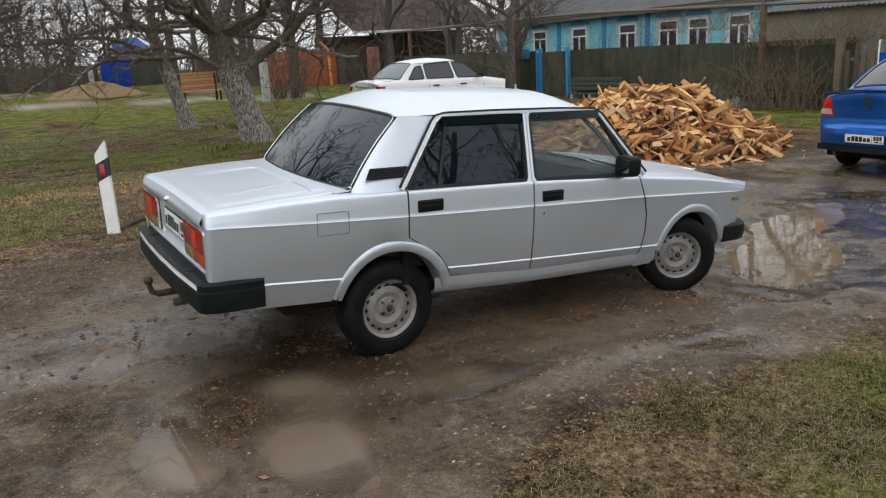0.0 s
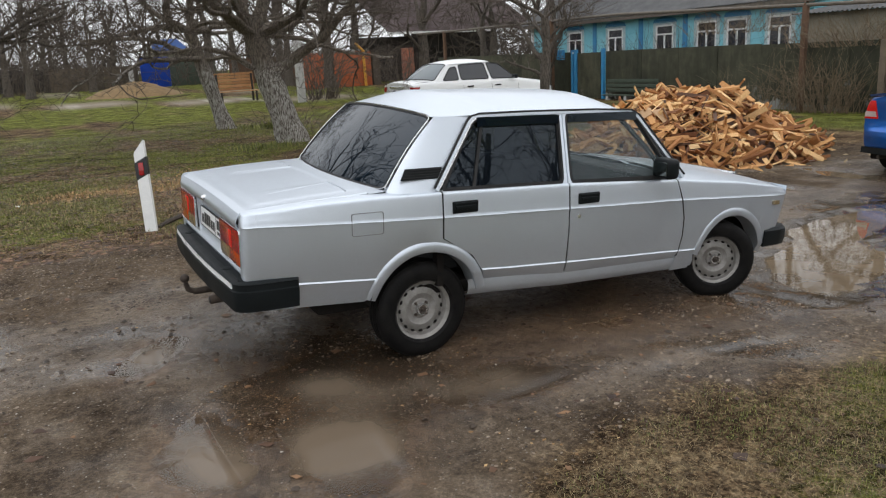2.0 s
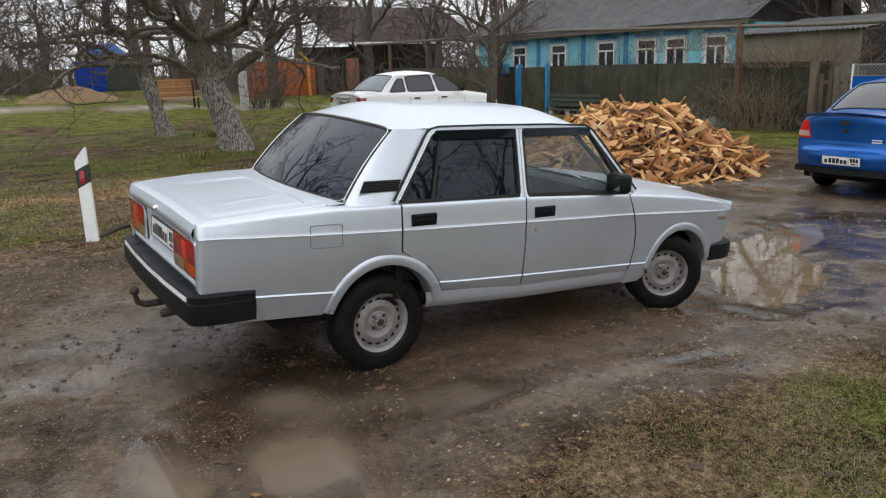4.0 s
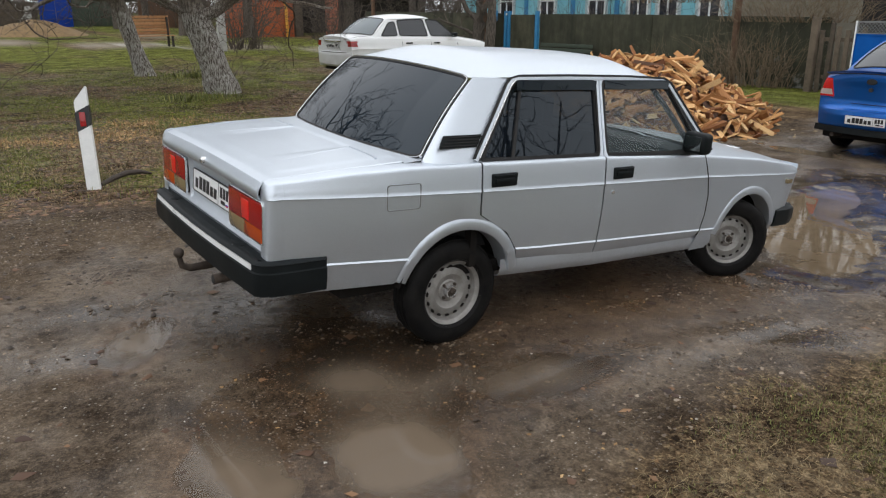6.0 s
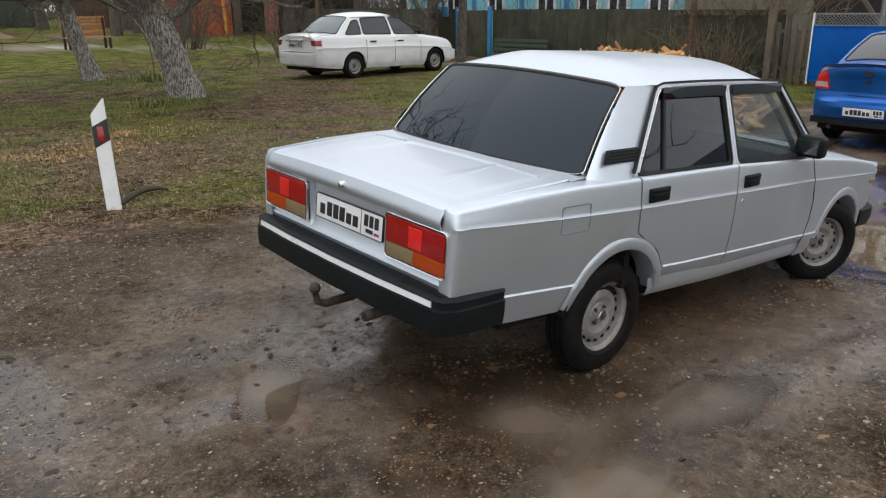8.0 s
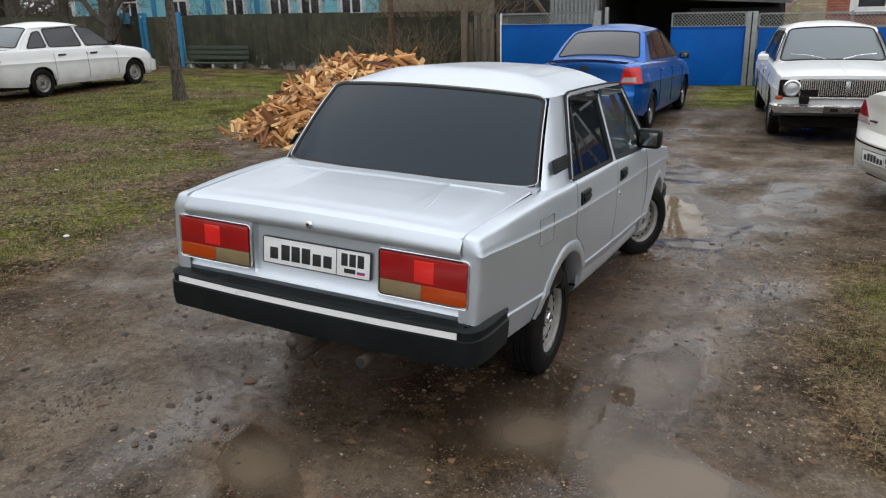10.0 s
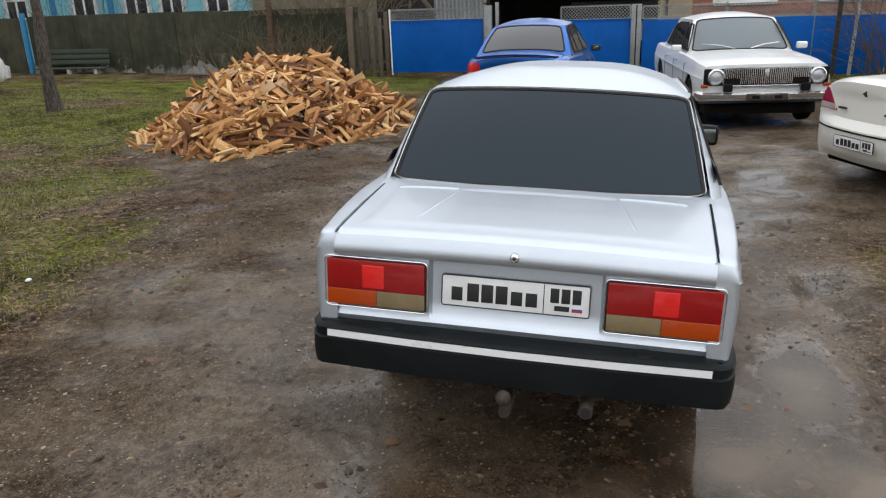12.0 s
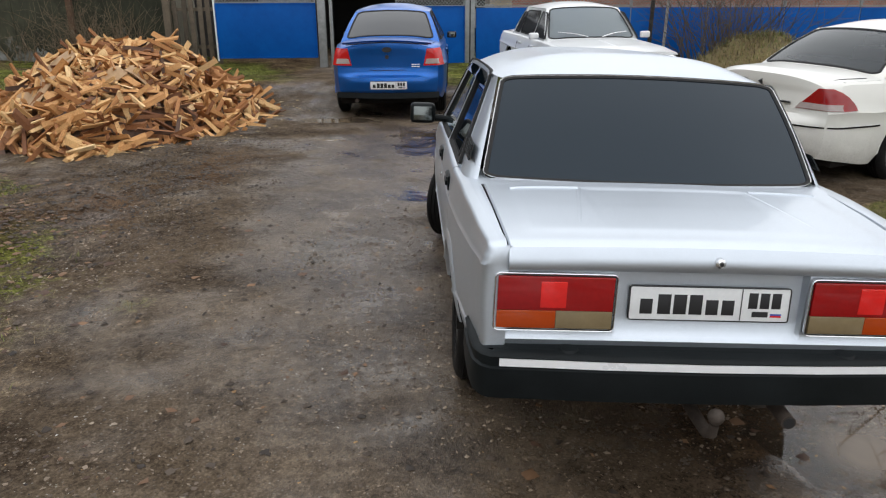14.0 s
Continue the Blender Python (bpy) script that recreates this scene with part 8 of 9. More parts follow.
def tree(name, m, label, seed, trunk, forks, depth, bark, gnarl=0.16, group="", min_r=0.006, flare=1.35, category="tree"):
    """A bare tree: trunk given as (x, y, z, r) rows, forks as (start row, direction, radius, length)."""
    rng = random.Random(seed)
    t = thing(name, m, label, category, group)
    thick, thin = Wood(), Wood()
    pts, rad = [], []
    for i in range(len(trunk) - 1):
        a, b = trunk[i], trunk[i + 1]
        for k in range(6):
            s = k / 6
            pts.append(Vector(a[:3]).lerp(Vector(b[:3]), s))
            rad.append((a[3] + (b[3] - a[3]) * s) * (1 + 0.05 * math.sin(5 * (i + s)) + 0.03 * rng.gauss(0, 1)))
    pts.append(Vector(trunk[-1][:3]))
    rad.append(trunk[-1][3])
    bm = bmesh.new()
    rows = []
    for p, r, i in zip(pts, rad, range(len(pts))):
        k = 1 + (flare - 1) * math.exp(-max(0, p.z) / 0.22)
        rows.append([p + Vector((math.cos(a), math.sin(a), 0)) * r * k * (1 + 0.10 * math.sin(5 * a + seed) * math.exp(-max(0, p.z)) + 0.06 * noise.noise((3 * math.cos(a), 3 * math.sin(a), 1.2 * p.z + seed))) for a in np.linspace(0, 2 * math.pi, 18, endpoint=False)])
    add_grid(bm, rows, closed_v=True)
    part("trunk", bm, bark, t, sharp=60)
    for at, d, r, length in forks:
        p = Vector(trunk[at][:3])
        grow(rng, thick, thin, p, Vector(d).normalized(), r, length, depth, gnarl, 0.03, min_r)
    if thick.f:
        raw("branchwork", thick.v, thick.f, bark, t)["kind"] = "stuff"
    if thin.f:
        raw("crown", thin.v, thin.f, TWIG, t)["kind"] = "stuff"
    return t


# The two limewashed walnuts on the lawn
tree("tree", pose(4.2, 13.8, -0.22), "leaning walnut tree with worn limewash and bare branches", 11, [(0, 0, 0, 0.36), (-0.22, 0, 0.8, 0.33), (-0.48, 0.05, 1.7, 0.29), (-0.70, 0.1, 2.6, 0.21)],
     [(2, (0.95, -0.15, 0.30), 0.15, 3.2), (3, (0.15, 0.1, 1), 0.17, 3.0), (3, (-0.75, -0.25, 0.6), 0.13, 3.4), (3, (-0.2, 0.9, 0.5), 0.11, 3.0), (3, (-0.9, -0.5, 0.3), 0.10, 3.4), (3, (0.7, -0.6, 0.35), 0.11, 3.2), (3, (-1, 0.35, 0.25), 0.10, 3.6), (3, (0.9, 0.4, 0.3), 0.10, 3.4), (3, (-0.3, -1, 0.3), 0.09, 3.0), (2, (-1, -0.1, 0.4), 0.08, 3.4), (3, (1, 0.1, 0.15), 0.09, 3.6), (3, (-0.8, -0.7, 0.2), 0.08, 3.4), (3, (0.6, -1, 0.25), 0.08, 3.2), (3, (1, -0.5, 0.05), 0.07, 3.4)], 5, BARK_LIMED, 0.19, min_r=0.0055, flare=1.14)
tree("tree", pose(3.98, 19.4, -0.18), "leaning walnut tree with grey limewashed trunk", 23, [(0, 0, 0, 0.25), (-0.25, 0, 0.9, 0.22), (-0.55, 0, 2.1, 0.20), (-0.75, 0, 2.9, 0.18)],
     [(3, (0.3, 0, 1), 0.13, 2.6), (3, (-0.9, -0.2, 0.5), 0.12, 3.4), (2, (-0.9, 0.3, 0.4), 0.09, 3.4), (3, (0.8, 0.3, 0.5), 0.11, 3.0), (2, (0.9, -0.4, 0.35), 0.08, 2.8), (2, (-0.7, -0.8, 0.4), 0.09, 3.2), (3, (-1, 0, 0.36), 0.09, 3.8), (3, (-1, -0.4, 0.5), 0.09, 3.6), (3, (1, 0, 0.4), 0.09, 3.4), (3, (0.2, -1, 0.45), 0.08, 3.2)], 4, BARK_LIMED, 0.19, min_r=0.009, flare=1.15)
# Old fruit tree beside the lawn, whose low boughs reach across it
tree("tree", pose(-3.1, 14.5, -0.18), "old fruit tree with low bare drooping boughs", 61, [(0, 0, 0, 0.22), (0.04, 0, 0.8, 0.18), (0, 0.05, 1.7, 0.16), (0.1, 0.05, 2.3, 0.14)],
     [(3, (1, 0.1, 0.06), 0.07, 3.0), (3, (1, 0.5, 0.10), 0.06, 3.0), (3, (0.9, -0.4, 0.08), 0.06, 2.8), (3, (0.2, 0.1, 1), 0.09, 2.6), (3, (-0.6, -0.6, 0.7), 0.07, 2.6), (2, (1, 0.25, 0.2), 0.05, 2.6), (3, (1, -0.1, 0.35), 0.06, 3.0), (3, (-0.5, 0.8, 0.6), 0.06, 2.6)], 4, BARK, 0.17, min_r=0.0055)
# Thin tree on the lawn and the ragged one at the fence
tree("tree", pose(9.56, 10.7, -0.18), "slim young tree with smooth grey-brown trunk", 31, [(0, 0, 0, 0.13), (-0.03, 0, 0.9, 0.115), (0.05, 0, 1.9, 0.10), (0.02, 0, 2.6, 0.09)], [(3, (0.3, 0.2, 1), 0.06, 2.2), (3, (-0.6, 0.3, 0.8), 0.05, 2.0), (3, (0.5, -0.6, 0.8), 0.05, 2.0)], 3, BARK, 0.13)
tree("tree", pose(17.9, 21.6, -0.3), "ragged bare tree with several stems at the fence", 37, [(0, 0, 0, 0.24), (-0.05, 0.05, 0.8, 0.22), (0, 0.1, 1.5, 0.24)], [(2, (-0.2, 0.75, 1), 0.13, 2.4), (2, (0, -0.7, 1), 0.13, 2.4), (2, (0.1, 0.1, 1), 0.12, 2.6), (1, (-0.4, 0.9, 0.7), 0.08, 2.0), (1, (-0.3, -0.9, 0.8), 0.08, 2.2)], 4, BARK, 0.15, min_r=0.009)
# Tree stock for the distance and round about
stock = [tree("tree", pose(-0.3, 52, 0.45), "bare tree at the far edge of the lawn", 51, [(0, 0, 0, 0.26), (0.1, 0, 1.4, 0.22), (0.0, 0, 2.6, 0.18), (0.2, 0.1, 3.6, 0.14)], [(3, (0.2, 0, 1), 0.12, 3.6), (2, (-0.8, 0.2, 0.8), 0.10, 3.4), (2, (0.8, 0.3, 0.8), 0.10, 3.2), (1, (0.7, -0.6, 0.6), 0.08, 2.8), (3, (-0.3, -0.8, 0.8), 0.09, 3.0)], 3, BARK, 0.15, "far bare trees", 0.012),
         tree("tree", pose(6.3, 64, 0.7), "bare tree at the far edge of the lawn", 57, [(0, 0, 0, 0.22), (0.05, 0, 1.8, 0.18), (0.1, 0, 3.4, 0.14), (0.0, 0, 4.6, 0.11)], [(3, (0, 0, 1), 0.10, 3.6), (2, (-0.7, 0.2, 1), 0.08, 3.2), (2, (0.8, 0.2, 0.9), 0.08, 3.0), (1, (0.5, -0.8, 0.7), 0.07, 2.8), (3, (-0.5, -0.5, 0.9), 0.08, 3.0)], 3, BARK, 0.13, "far bare trees", 0.012)]
spots = [(-8, 58, 1), (-3.8, 66, 0), (2.2, 72, 1), (4.0, 58, 0), (10.5, 74, 1), (14.5, 70, 0), (-12, 70, 0), (-6.5, 78, 1), (0.5, 84, 0), (17, 62, 1), (20.5, 52, 0), (24, 46, 1), (29, 50, 0), (31, 36, 1), (12.5, 50, 1), (15.2, 46.5, 0),
         (26.5, 31.5, 1), (20.5, 30.5, 0), (21.5, 26.0, 1), (-16, 60, 1), (8.5, 82, 0), (-10, 90, 1), (5, 95, 0), (15, 92, 1), (34, 26, 0), (36, 8, 1), (34, -4, 0), (33, 16, 1), (23.5, 34, 0), (-1.5, 58, 1), (-4.5, 54, 0), (-6.0, 62, 1), (1.2, 62, 0), (3.2, 68, 1), (-2.5, 74, 1)]
rs = random.Random(8)
for x, y, k in spots:
    c = copy_thing(stock[k], pose(x, y, float(land(x, y)) - 0.05, 0, 0, rs.uniform(0, 360)))
    s = rs.uniform(0.85, 1.25)
    c.matrix_basis = c.matrix_basis @ Matrix.Scale(s, 4)
# Unseen big tree, added for glass and water to mirror
tree("tree", pose(6.0, -10.0, float(land(6.0, -10.0)) - 0.1, 0, 0, 40) @ Matrix.Scale(1.35, 4), "unseen bare walnut tree added beside the lane for reflections", 12, [(0, 0, 0, 0.36), (-0.22, 0, 0.8, 0.33), (-0.48, 0.05, 1.7, 0.29), (-0.70, 0.1, 2.6, 0.21)],
     [(2, (0.95, -0.15, 0.45), 0.15, 3.2), (3, (0.15, 0.1, 1), 0.17, 3.0), (3, (-0.75, -0.25, 0.6), 0.13, 3.4), (3, (-0.2, 0.9, 0.6), 0.12, 3.2), (3, (0.7, -0.6, 0.45), 0.11, 3.2), (3, (-0.3, -1, 0.5), 0.10, 3.0)], 4, BARK, 0.19, min_r=0.007)
for x, y, k, sc in ((24.8, 9.6, 0, 1.35), (26.5, 12.0, 1, 1.3), (25.5, 5.5, 1, 1.3), (28.5, 8.0, 0, 1.5), (30, 3, 1, 1.4), (31.5, 12.5, 0, 1.5), (30.5, 30, 1, 1.4), (27, 35, 0, 1.3), (15.5, 40, 0, 1.5), (19, 44, 1, 1.5), (13.0, 44, 1, 1.5), (22, 40, 0, 1.5), (16.5, 52, 1, 1.7), (12, 55, 0, 1.6), (29, 18, 0, 1.9), (27.5, 23, 1, 1.8), (31, 14, 0, 2.0), (33, 22, 1, 2.0)):
    copy_thing(stock[k], pose(x, y, -0.4, 0, 0, 77 * x) @ Matrix.Scale(sc, 4))
# Trees out of the picture, whose branches the windows and puddles mirror
for x, y, k, s in ((-4.6, 9.6, 0, 1.2), (-5.5, 11.5, 0, 1.3), (-9.5, 14, 1, 1.3), (-7.5, 8.5, 0, 1.2), (-13, 8, 0, 1.0), (1.5, -15, 0, 1.1), (8, -16, 1, 1.1), (-6, -17, 1, 1.0), (15, -15, 0, 1.0), (-17, -3, 1, 1.2), (-10.0, 27, 0, 1.0), (-7, 22, 1, 1.0)):
    c = copy_thing(stock[k], pose(x, y, float(land(x, y)) - 0.05, 0, 0, rs.uniform(0, 360)) @ Matrix.Scale(s, 4))
    c["label"] = "bare garden tree standing beside the lane"
    c["group"] = "trees round the lane"


def thicket(name, m, label, seed, n, spread, height, arch, mat, lean=(0, 0, 0)):
    """Many thin arching stems from one patch of ground."""
    rng = random.Random(seed)
    w = Wood()
    for k in range(n):
        a, r = rng.uniform(0, 2 * math.pi), rng.random() ** 0.6
        p = Vector((spread[0] * r * math.cos(a), spread[1] * r * math.sin(a), 0))
        d = Vector((math.cos(a) * arch * rng.random() + lean[0], math.sin(a) * arch * rng.random() + lean[1], 1)).normalized()
        h = height * rng.uniform(0.5, 1.15)
        grow(rng, w, w, p, d, rng.uniform(0.006, 0.014) * (1 + 0.35 * max(0, height - 2)), h, 1 if rng.random() < 0.65 else 0, 0.20, -0.05, 0.004)
    ob = raw(name, w.v, w.f, mat)
    ob.matrix_basis = m
    return tagged(ob, label, "bush", kind="stuff")


thicket("bush", pose(18.2, 9.3, -0.45), "leafless brown vine thicket against the fence", 3, 120, (0.35, 1.3), 1.7, 0.5, VINE)
thicket("bush", pose(18.3, 11.6, -0.45), "sparse leafless shoots against the fence", 5, 40, (0.3, 1.2), 1.3, 0.7, VINE)
thicket("vine", pose(18.6, 8.4, 1.35), "tangle of dry vines hanging over the fence and pipe", 7, 170, (0.4, 2.6), 1.1, 1.3, VINE)
thicket("vine", pose(18.5, 12.4, 1.9), "dry vine twigs hanging on the pipe", 17, 70, (0.25, 2.2), 0.8, 1.3, VINE)
thicket("bush", pose(15.7, -6.6, -0.3), "leafless shrub growing before the blue fence", 9, 130, (0.6, 1.3), 2.3, 0.7, TWIG)
thicket("bush", pose(21.6, 18.0, 1.0), "bare fruit tree twigs before the turquoise house", 13, 90, (0.6, 5.0), 1.5, 0.9, TWIG)
thicket("bush", pose(23.0, 31.0, 0.0), "bare garden shrubs behind the fence", 15, 110, (1.5, 3.5), 3.2, 0.6, TWIG)
thicket("bush", pose(2.0, 84, 1.0), "distant leafless undergrowth", 19, 330, (24, 7), 6.5, 0.35, TWIG)
thicket("bush", pose(12.3, 23.4, -0.2), "bare young fruit tree with dense twigs", 39, 60, (0.35, 0.5), 3.0, 0.45, TWIG)
thicket("bush", pose(11.3, 30.5, 0.0), "bare fruit tree with dense upright twigs", 43, 70, (0.9, 0.9), 4.8, 0.5, TWIG)
thicket("bush", pose(-8.0, 74, 0.8), "distant leafless woods", 33, 250, (26, 9), 9.5, 0.35, TWIG)
thicket("bush", pose(8.0, 96, 1.4), "distant leafless woods", 35, 160, (36, 8), 13.0, 0.35, TWIG)
thicket("bush", pose(-4.0, 62, 0.6), "distant leafless undergrowth", 29, 500, (10, 4), 3.6, 0.4, TWIG)
thicket("bush", pose(30.0, 40, 0.3), "leafless garden trees behind the sheds", 25, 230, (6, 10), 9.5, 0.4, TWIG)
# height added beyond view, to darken the front puddle's reflection
thicket("bush", pose(33.0, 20, 0.0), "leafless garden trees behind the house", 27, 240, (3, 12), 10.5, 0.4, TWIG)
thicket("bush", pose(4.0, 112, 1.7), "distant leafless woods", 45, 75, (40, 5), 17.0, 0.3, TWIG)
thicket("bush", pose(16.0, 58, 0.4), "distant leafless undergrowth", 21, 140, (6, 4), 4.0, 0.4, TWIG)


# ---- firewood heap ----
def split_wood_material():
    m, n, l, b = nodes_of("fresh_split_firewood")
    co = n.new("ShaderNodeTexCoord").outputs["Object"]
    oi = n.new("ShaderNodeObjectInfo")
    ge = n.new("ShaderNodeNewGeometry")
    ad = n.new("ShaderNodeMath")
    ad.operation = "ADD"
    l.new(oi.outputs["Random"], ad.inputs[0])
    l.new(ge.outputs["Random Per Island"], ad.inputs[1])
    fr = n.new("ShaderNodeMath")
    fr.operation = "FRACT"
    l.new(ad.outputs[0], fr.inputs[0])
    base = ramp_of(n, [(0.0, (0.15, 0.055, 0.018)), (0.22, (0.34, 0.140, 0.042)), (0.52, (0.58, 0.300, 0.110)), (0.82, (0.75, 0.47, 0.205)), (1.0, (0.86, 0.62, 0.33))])
    l.new(fr.outputs[0], base.inputs[0])
    mp = n.new("ShaderNodeMapping")
    mp.inputs["Scale"].default_value = (1.5, 14, 14)
    l.new(co, mp.inputs[0])
    f = noise_of(n, l, 6, 4, 0.65, mp.outputs[0])
    gr = ramp_of(n, [(0.3, (0.55, 0.5, 0.45)), (0.7, (1.05, 1.05, 1.05))])
    l.new(f, gr.inputs[0])
    mx = n.new("ShaderNodeMix")
    mx.data_type, mx.blend_type, mx.inputs[0].default_value = "RGBA", "MULTIPLY", 0.8
    l.new(base.outputs[0], mx.inputs[6])
    l.new(gr.outputs[0], mx.inputs[7])
    l.new(mx.outputs[2], b.inputs["Base Color"])
    socket(b, Roughness=0.8)
    bump_of(n, l, b, f, 0.5, 0.01)
    return m


SPLIT = split_wood_material()
BARK_SIDE = surface("firewood_bark", (0.05, 0.028, 0.018), (0.15, 0.08, 0.05), 12, 0.9, bump=0.5, rnd=0.4)
SHEET = surface("peeled_bark_sheet", (0.32, 0.19, 0.095), (0.46, 0.31, 0.175), 5, 0.85, bump=0.4)


def log_points(rng):
    """A split billet along x: an uneven three- to five-sided prism."""
    L, n = rng.uniform(0.42, 0.68), rng.choice((3, 4, 4, 4))
    w, h = rng.uniform(0.022, 0.060), rng.uniform(0.012, 0.034)
    ang = sorted(rng.uniform(-0.35, 0.35) + 2 * math.pi * k / n for k in range(n))
    ring = [(w * math.cos(a) * rng.uniform(0.8, 1.2), h * math.sin(a) * rng.uniform(0.8, 1.2)) for a in ang]
    sk, tw = rng.uniform(-0.03, 0.03), rng.uniform(0.75, 1.1)
    v = [(-L / 2 + sk * y / 0.05, y, z) for y, z in ring] + [(0, y * 1.05, z * 1.05 + rng.uniform(-0.006, 0.006)) for y, z in ring] + [(L / 2 - sk * z / 0.05, y * tw, z * tw) for y, z in ring]
    f = [tuple(range(n - 1, -1, -1)), tuple(range(2 * n, 3 * n))]
    for r in (0, n):
        f += [(r + k, r + (k + 1) % n, r + n + (k + 1) % n, r + n + k) for k in range(n)]
    return v, f, n


HEAP = (8.35, 5.30, 2.7, 2.05, 1.27, -0.27)


def heap_height(x, y):
    cx, cy, rx, ry, h, z = HEAP
    u, v = (x - cx) / rx, (y - cy) / ry
    r = math.hypot(u, v) * (1 + 0.10 * math.sin(3 * math.atan2(v, u) + 0.6))
    top = 1 - r ** 1.15 if r < 1 else (1 - r) * 0.6
    bump = 0.12 * math.exp(-((x - 9.1) / 0.5) ** 2 - ((y - 4.75) / 0.45) ** 2)
    return z + h * top * (1 - 0.16 * max(0, 1 - r / 0.35)) + bump * (r < 1) + 0.05 * float(fbm(x * 1.8, y * 1.8, 2, 66))


def build_firewood():
    rng = random.Random(77)
    pile = thing("firewood_heap", pose(0, 0, 0), "big heap of freshly split orange-brown firewood", "firewood")
    P = []
    for k in range(16):
        r = k / 15 * 0.98
        P.append([(HEAP[0] + HEAP[2] * r * math.cos(a), HEAP[1] + HEAP[3] * r * math.sin(a), heap_height(HEAP[0] + HEAP[2] * r * math.cos(a), HEAP[1] + HEAP[3] * r * math.sin(a)) - 0.10) for a in np.linspace(0, 2 * math.pi, 40, endpoint=False)])
    part("core", grid(P, closed_v=True), BARK_SIDE, pile)
    shapes = []
    for k in range(14):
        v, f, n = log_points(rng)
        me = bpy.data.meshes.new("billet")
        me.from_pydata(v, [], f)
        me.materials.append(SPLIT)
        me.materials.append(BARK_SIDE)
        if k % 3 != 0:
            me.polygons[2 + (k % n)].material_index = 1
            me.polygons[2 + n + (k % n)].material_index = 1
        me.update()
        shapes.append((me, v, f))
    rest_v, rest_f = [], []
    made = 0
    spots = []
    while len(spots) < 1500:
        a, r = rng.uniform(0, 2 * math.pi), math.sqrt(rng.random()) * 1.02
        spots.append((HEAP[0] + HEAP[2] * r * math.cos(a), HEAP[1] + HEAP[3] * r * math.sin(a), r))
    spots.sort(key=lambda p: (p[0] - HEAP[0]) * 0.75 + (p[1] - HEAP[1]) * 0.65)
    for i, (x, y, r) in enumerate(spots):
        z = heap_height(x, y)
        e = 0.12
        nx, ny = -(heap_height(x + e, y) - heap_height(x - e, y)) / (2 * e), -(heap_height(x, y + e) - heap_height(x, y - e)) / (2 * e)
        n = Vector((nx, ny, 1)).normalized()
        yaw = rng.uniform(0, 2 * math.pi)
        d = Vector((math.cos(yaw), math.sin(yaw), rng.gauss(0, 0.75)))
        d = (d - n * d.dot(n) * rng.uniform(0.1, 0.95)).normalized()
        w = n.cross(d).normalized()
        m = Matrix((d, w, d.cross(w))).transposed().to_4x4() @ Matrix.Rotation(rng.uniform(0, 6.28), 4, "X")
        m.translation = (x, y, z + rng.uniform(-0.10, 0.09))
        me, v, f = rng.choice(shapes)
        if i % 4 == 0 and made < 300 and i < 1250:
            ob = new("billet", me)
            ob.parent = pile
            ob.matrix_basis = m
            made += 1
        else:
            b0 = len(rest_v)
            rest_v += [m @ Vector(p) for p in v]
            rest_f += [tuple(b0 + q for q in fc) for fc in f]
    ob = raw("billet_rest", rest_v, rest_f, SPLIT, pile, smooth=False)
    ob["kind"] = "stuff"
    for x, y, s, tw in ((7.0, 6.1, 0.75, 30), (7.6, 5.9, 0.6, 70), (8.4, 5.6, 0.5, 10), (7.3, 4.6, 0.28, 110), (7.1, 4.9, 0.24, 20)):
        z = heap_height(x, y) + 0.05
        e = 0.2
        n = Vector((-(heap_height(x + e, y) - heap_height(x - e, y)) / (2 * e), -(heap_height(x, y + e) - heap_height(x, y - e)) / (2 * e), 1)).normalized()
        q = n.to_track_quat("Z", "Y").to_matrix().to_4x4() @ Matrix.Rotation(radians(tw), 4, "Z")
        q.translation = (x, y, z)
        P = [[q @ Vector((s * u, 0.62 * s * v * (1 + 0.2 * math.sin(3 * u)), 0.06 * math.sin(2.2 * u + v) + 0.03 * v * v)) for v in np.linspace(-0.6, 0.6, 7)] for u in np.linspace(-0.7, 0.7, 12)]
        part("bark_sheet", solidify(grid(P), 0.012), SHEET, pile, "large curled sheet of pale bark")


build_firewood()


# ---- grass, leaves, stones ----
def blade_material(name, c1, c2, c3):
    m, n, l, b = nodes_of(name)
    ge = n.new("ShaderNodeNewGeometry")
    r = ramp_of(n, [(0.0, c1), (0.5, c2), (1.0, c3)])
    l.new(ge.outputs["Random Per Island"], r.inputs[0])
    l.new(r.outputs[0], b.inputs["Base Color"])
    socket(b, Roughness=0.65)
    return m


GREEN = blade_material("short_green_grass", (0.048, 0.056, 0.010), (0.105, 0.122, 0.021), (0.235, 0.235, 0.058))
TURF = blade_material("matted_turf_bits", (0.018, 0.010, 0.004), (0.090, 0.088, 0.018), (0.23, 0.175, 0.065))
TAN_LITTER = blade_material("tan_raked_litter", (0.12, 0.060, 0.020), (0.29, 0.165, 0.060), (0.46, 0.30, 0.135))
STRAW = blade_material("dry_straw_grass", (0.050, 0.032, 0.014), (0.130, 0.090, 0.040), (0.34, 0.25, 0.125))
LEAF = blade_material("fallen_brown_leaves", (0.020, 0.009, 0.005), (0.070, 0.032, 0.015), (0.21, 0.112, 0.052))
STONE = blade_material("brown_gravel", (0.045, 0.030, 0.020), (0.115, 0.082, 0.056), (0.25, 0.19, 0.135))
SHELL = blade_material("pale_chips", (0.22, 0.19, 0.15), (0.32, 0.29, 0.25), (0.46, 0.43, 0.39))
TAN_STONE = blade_material("tan_stones", (0.05, 0.035, 0.024), (0.135, 0.098, 0.066), (0.30, 0.235, 0.17))
CLOD = blade_material("mud_clods", (0.016, 0.010, 0.006), (0.040, 0.026, 0.016), (0.085, 0.060, 0.040))


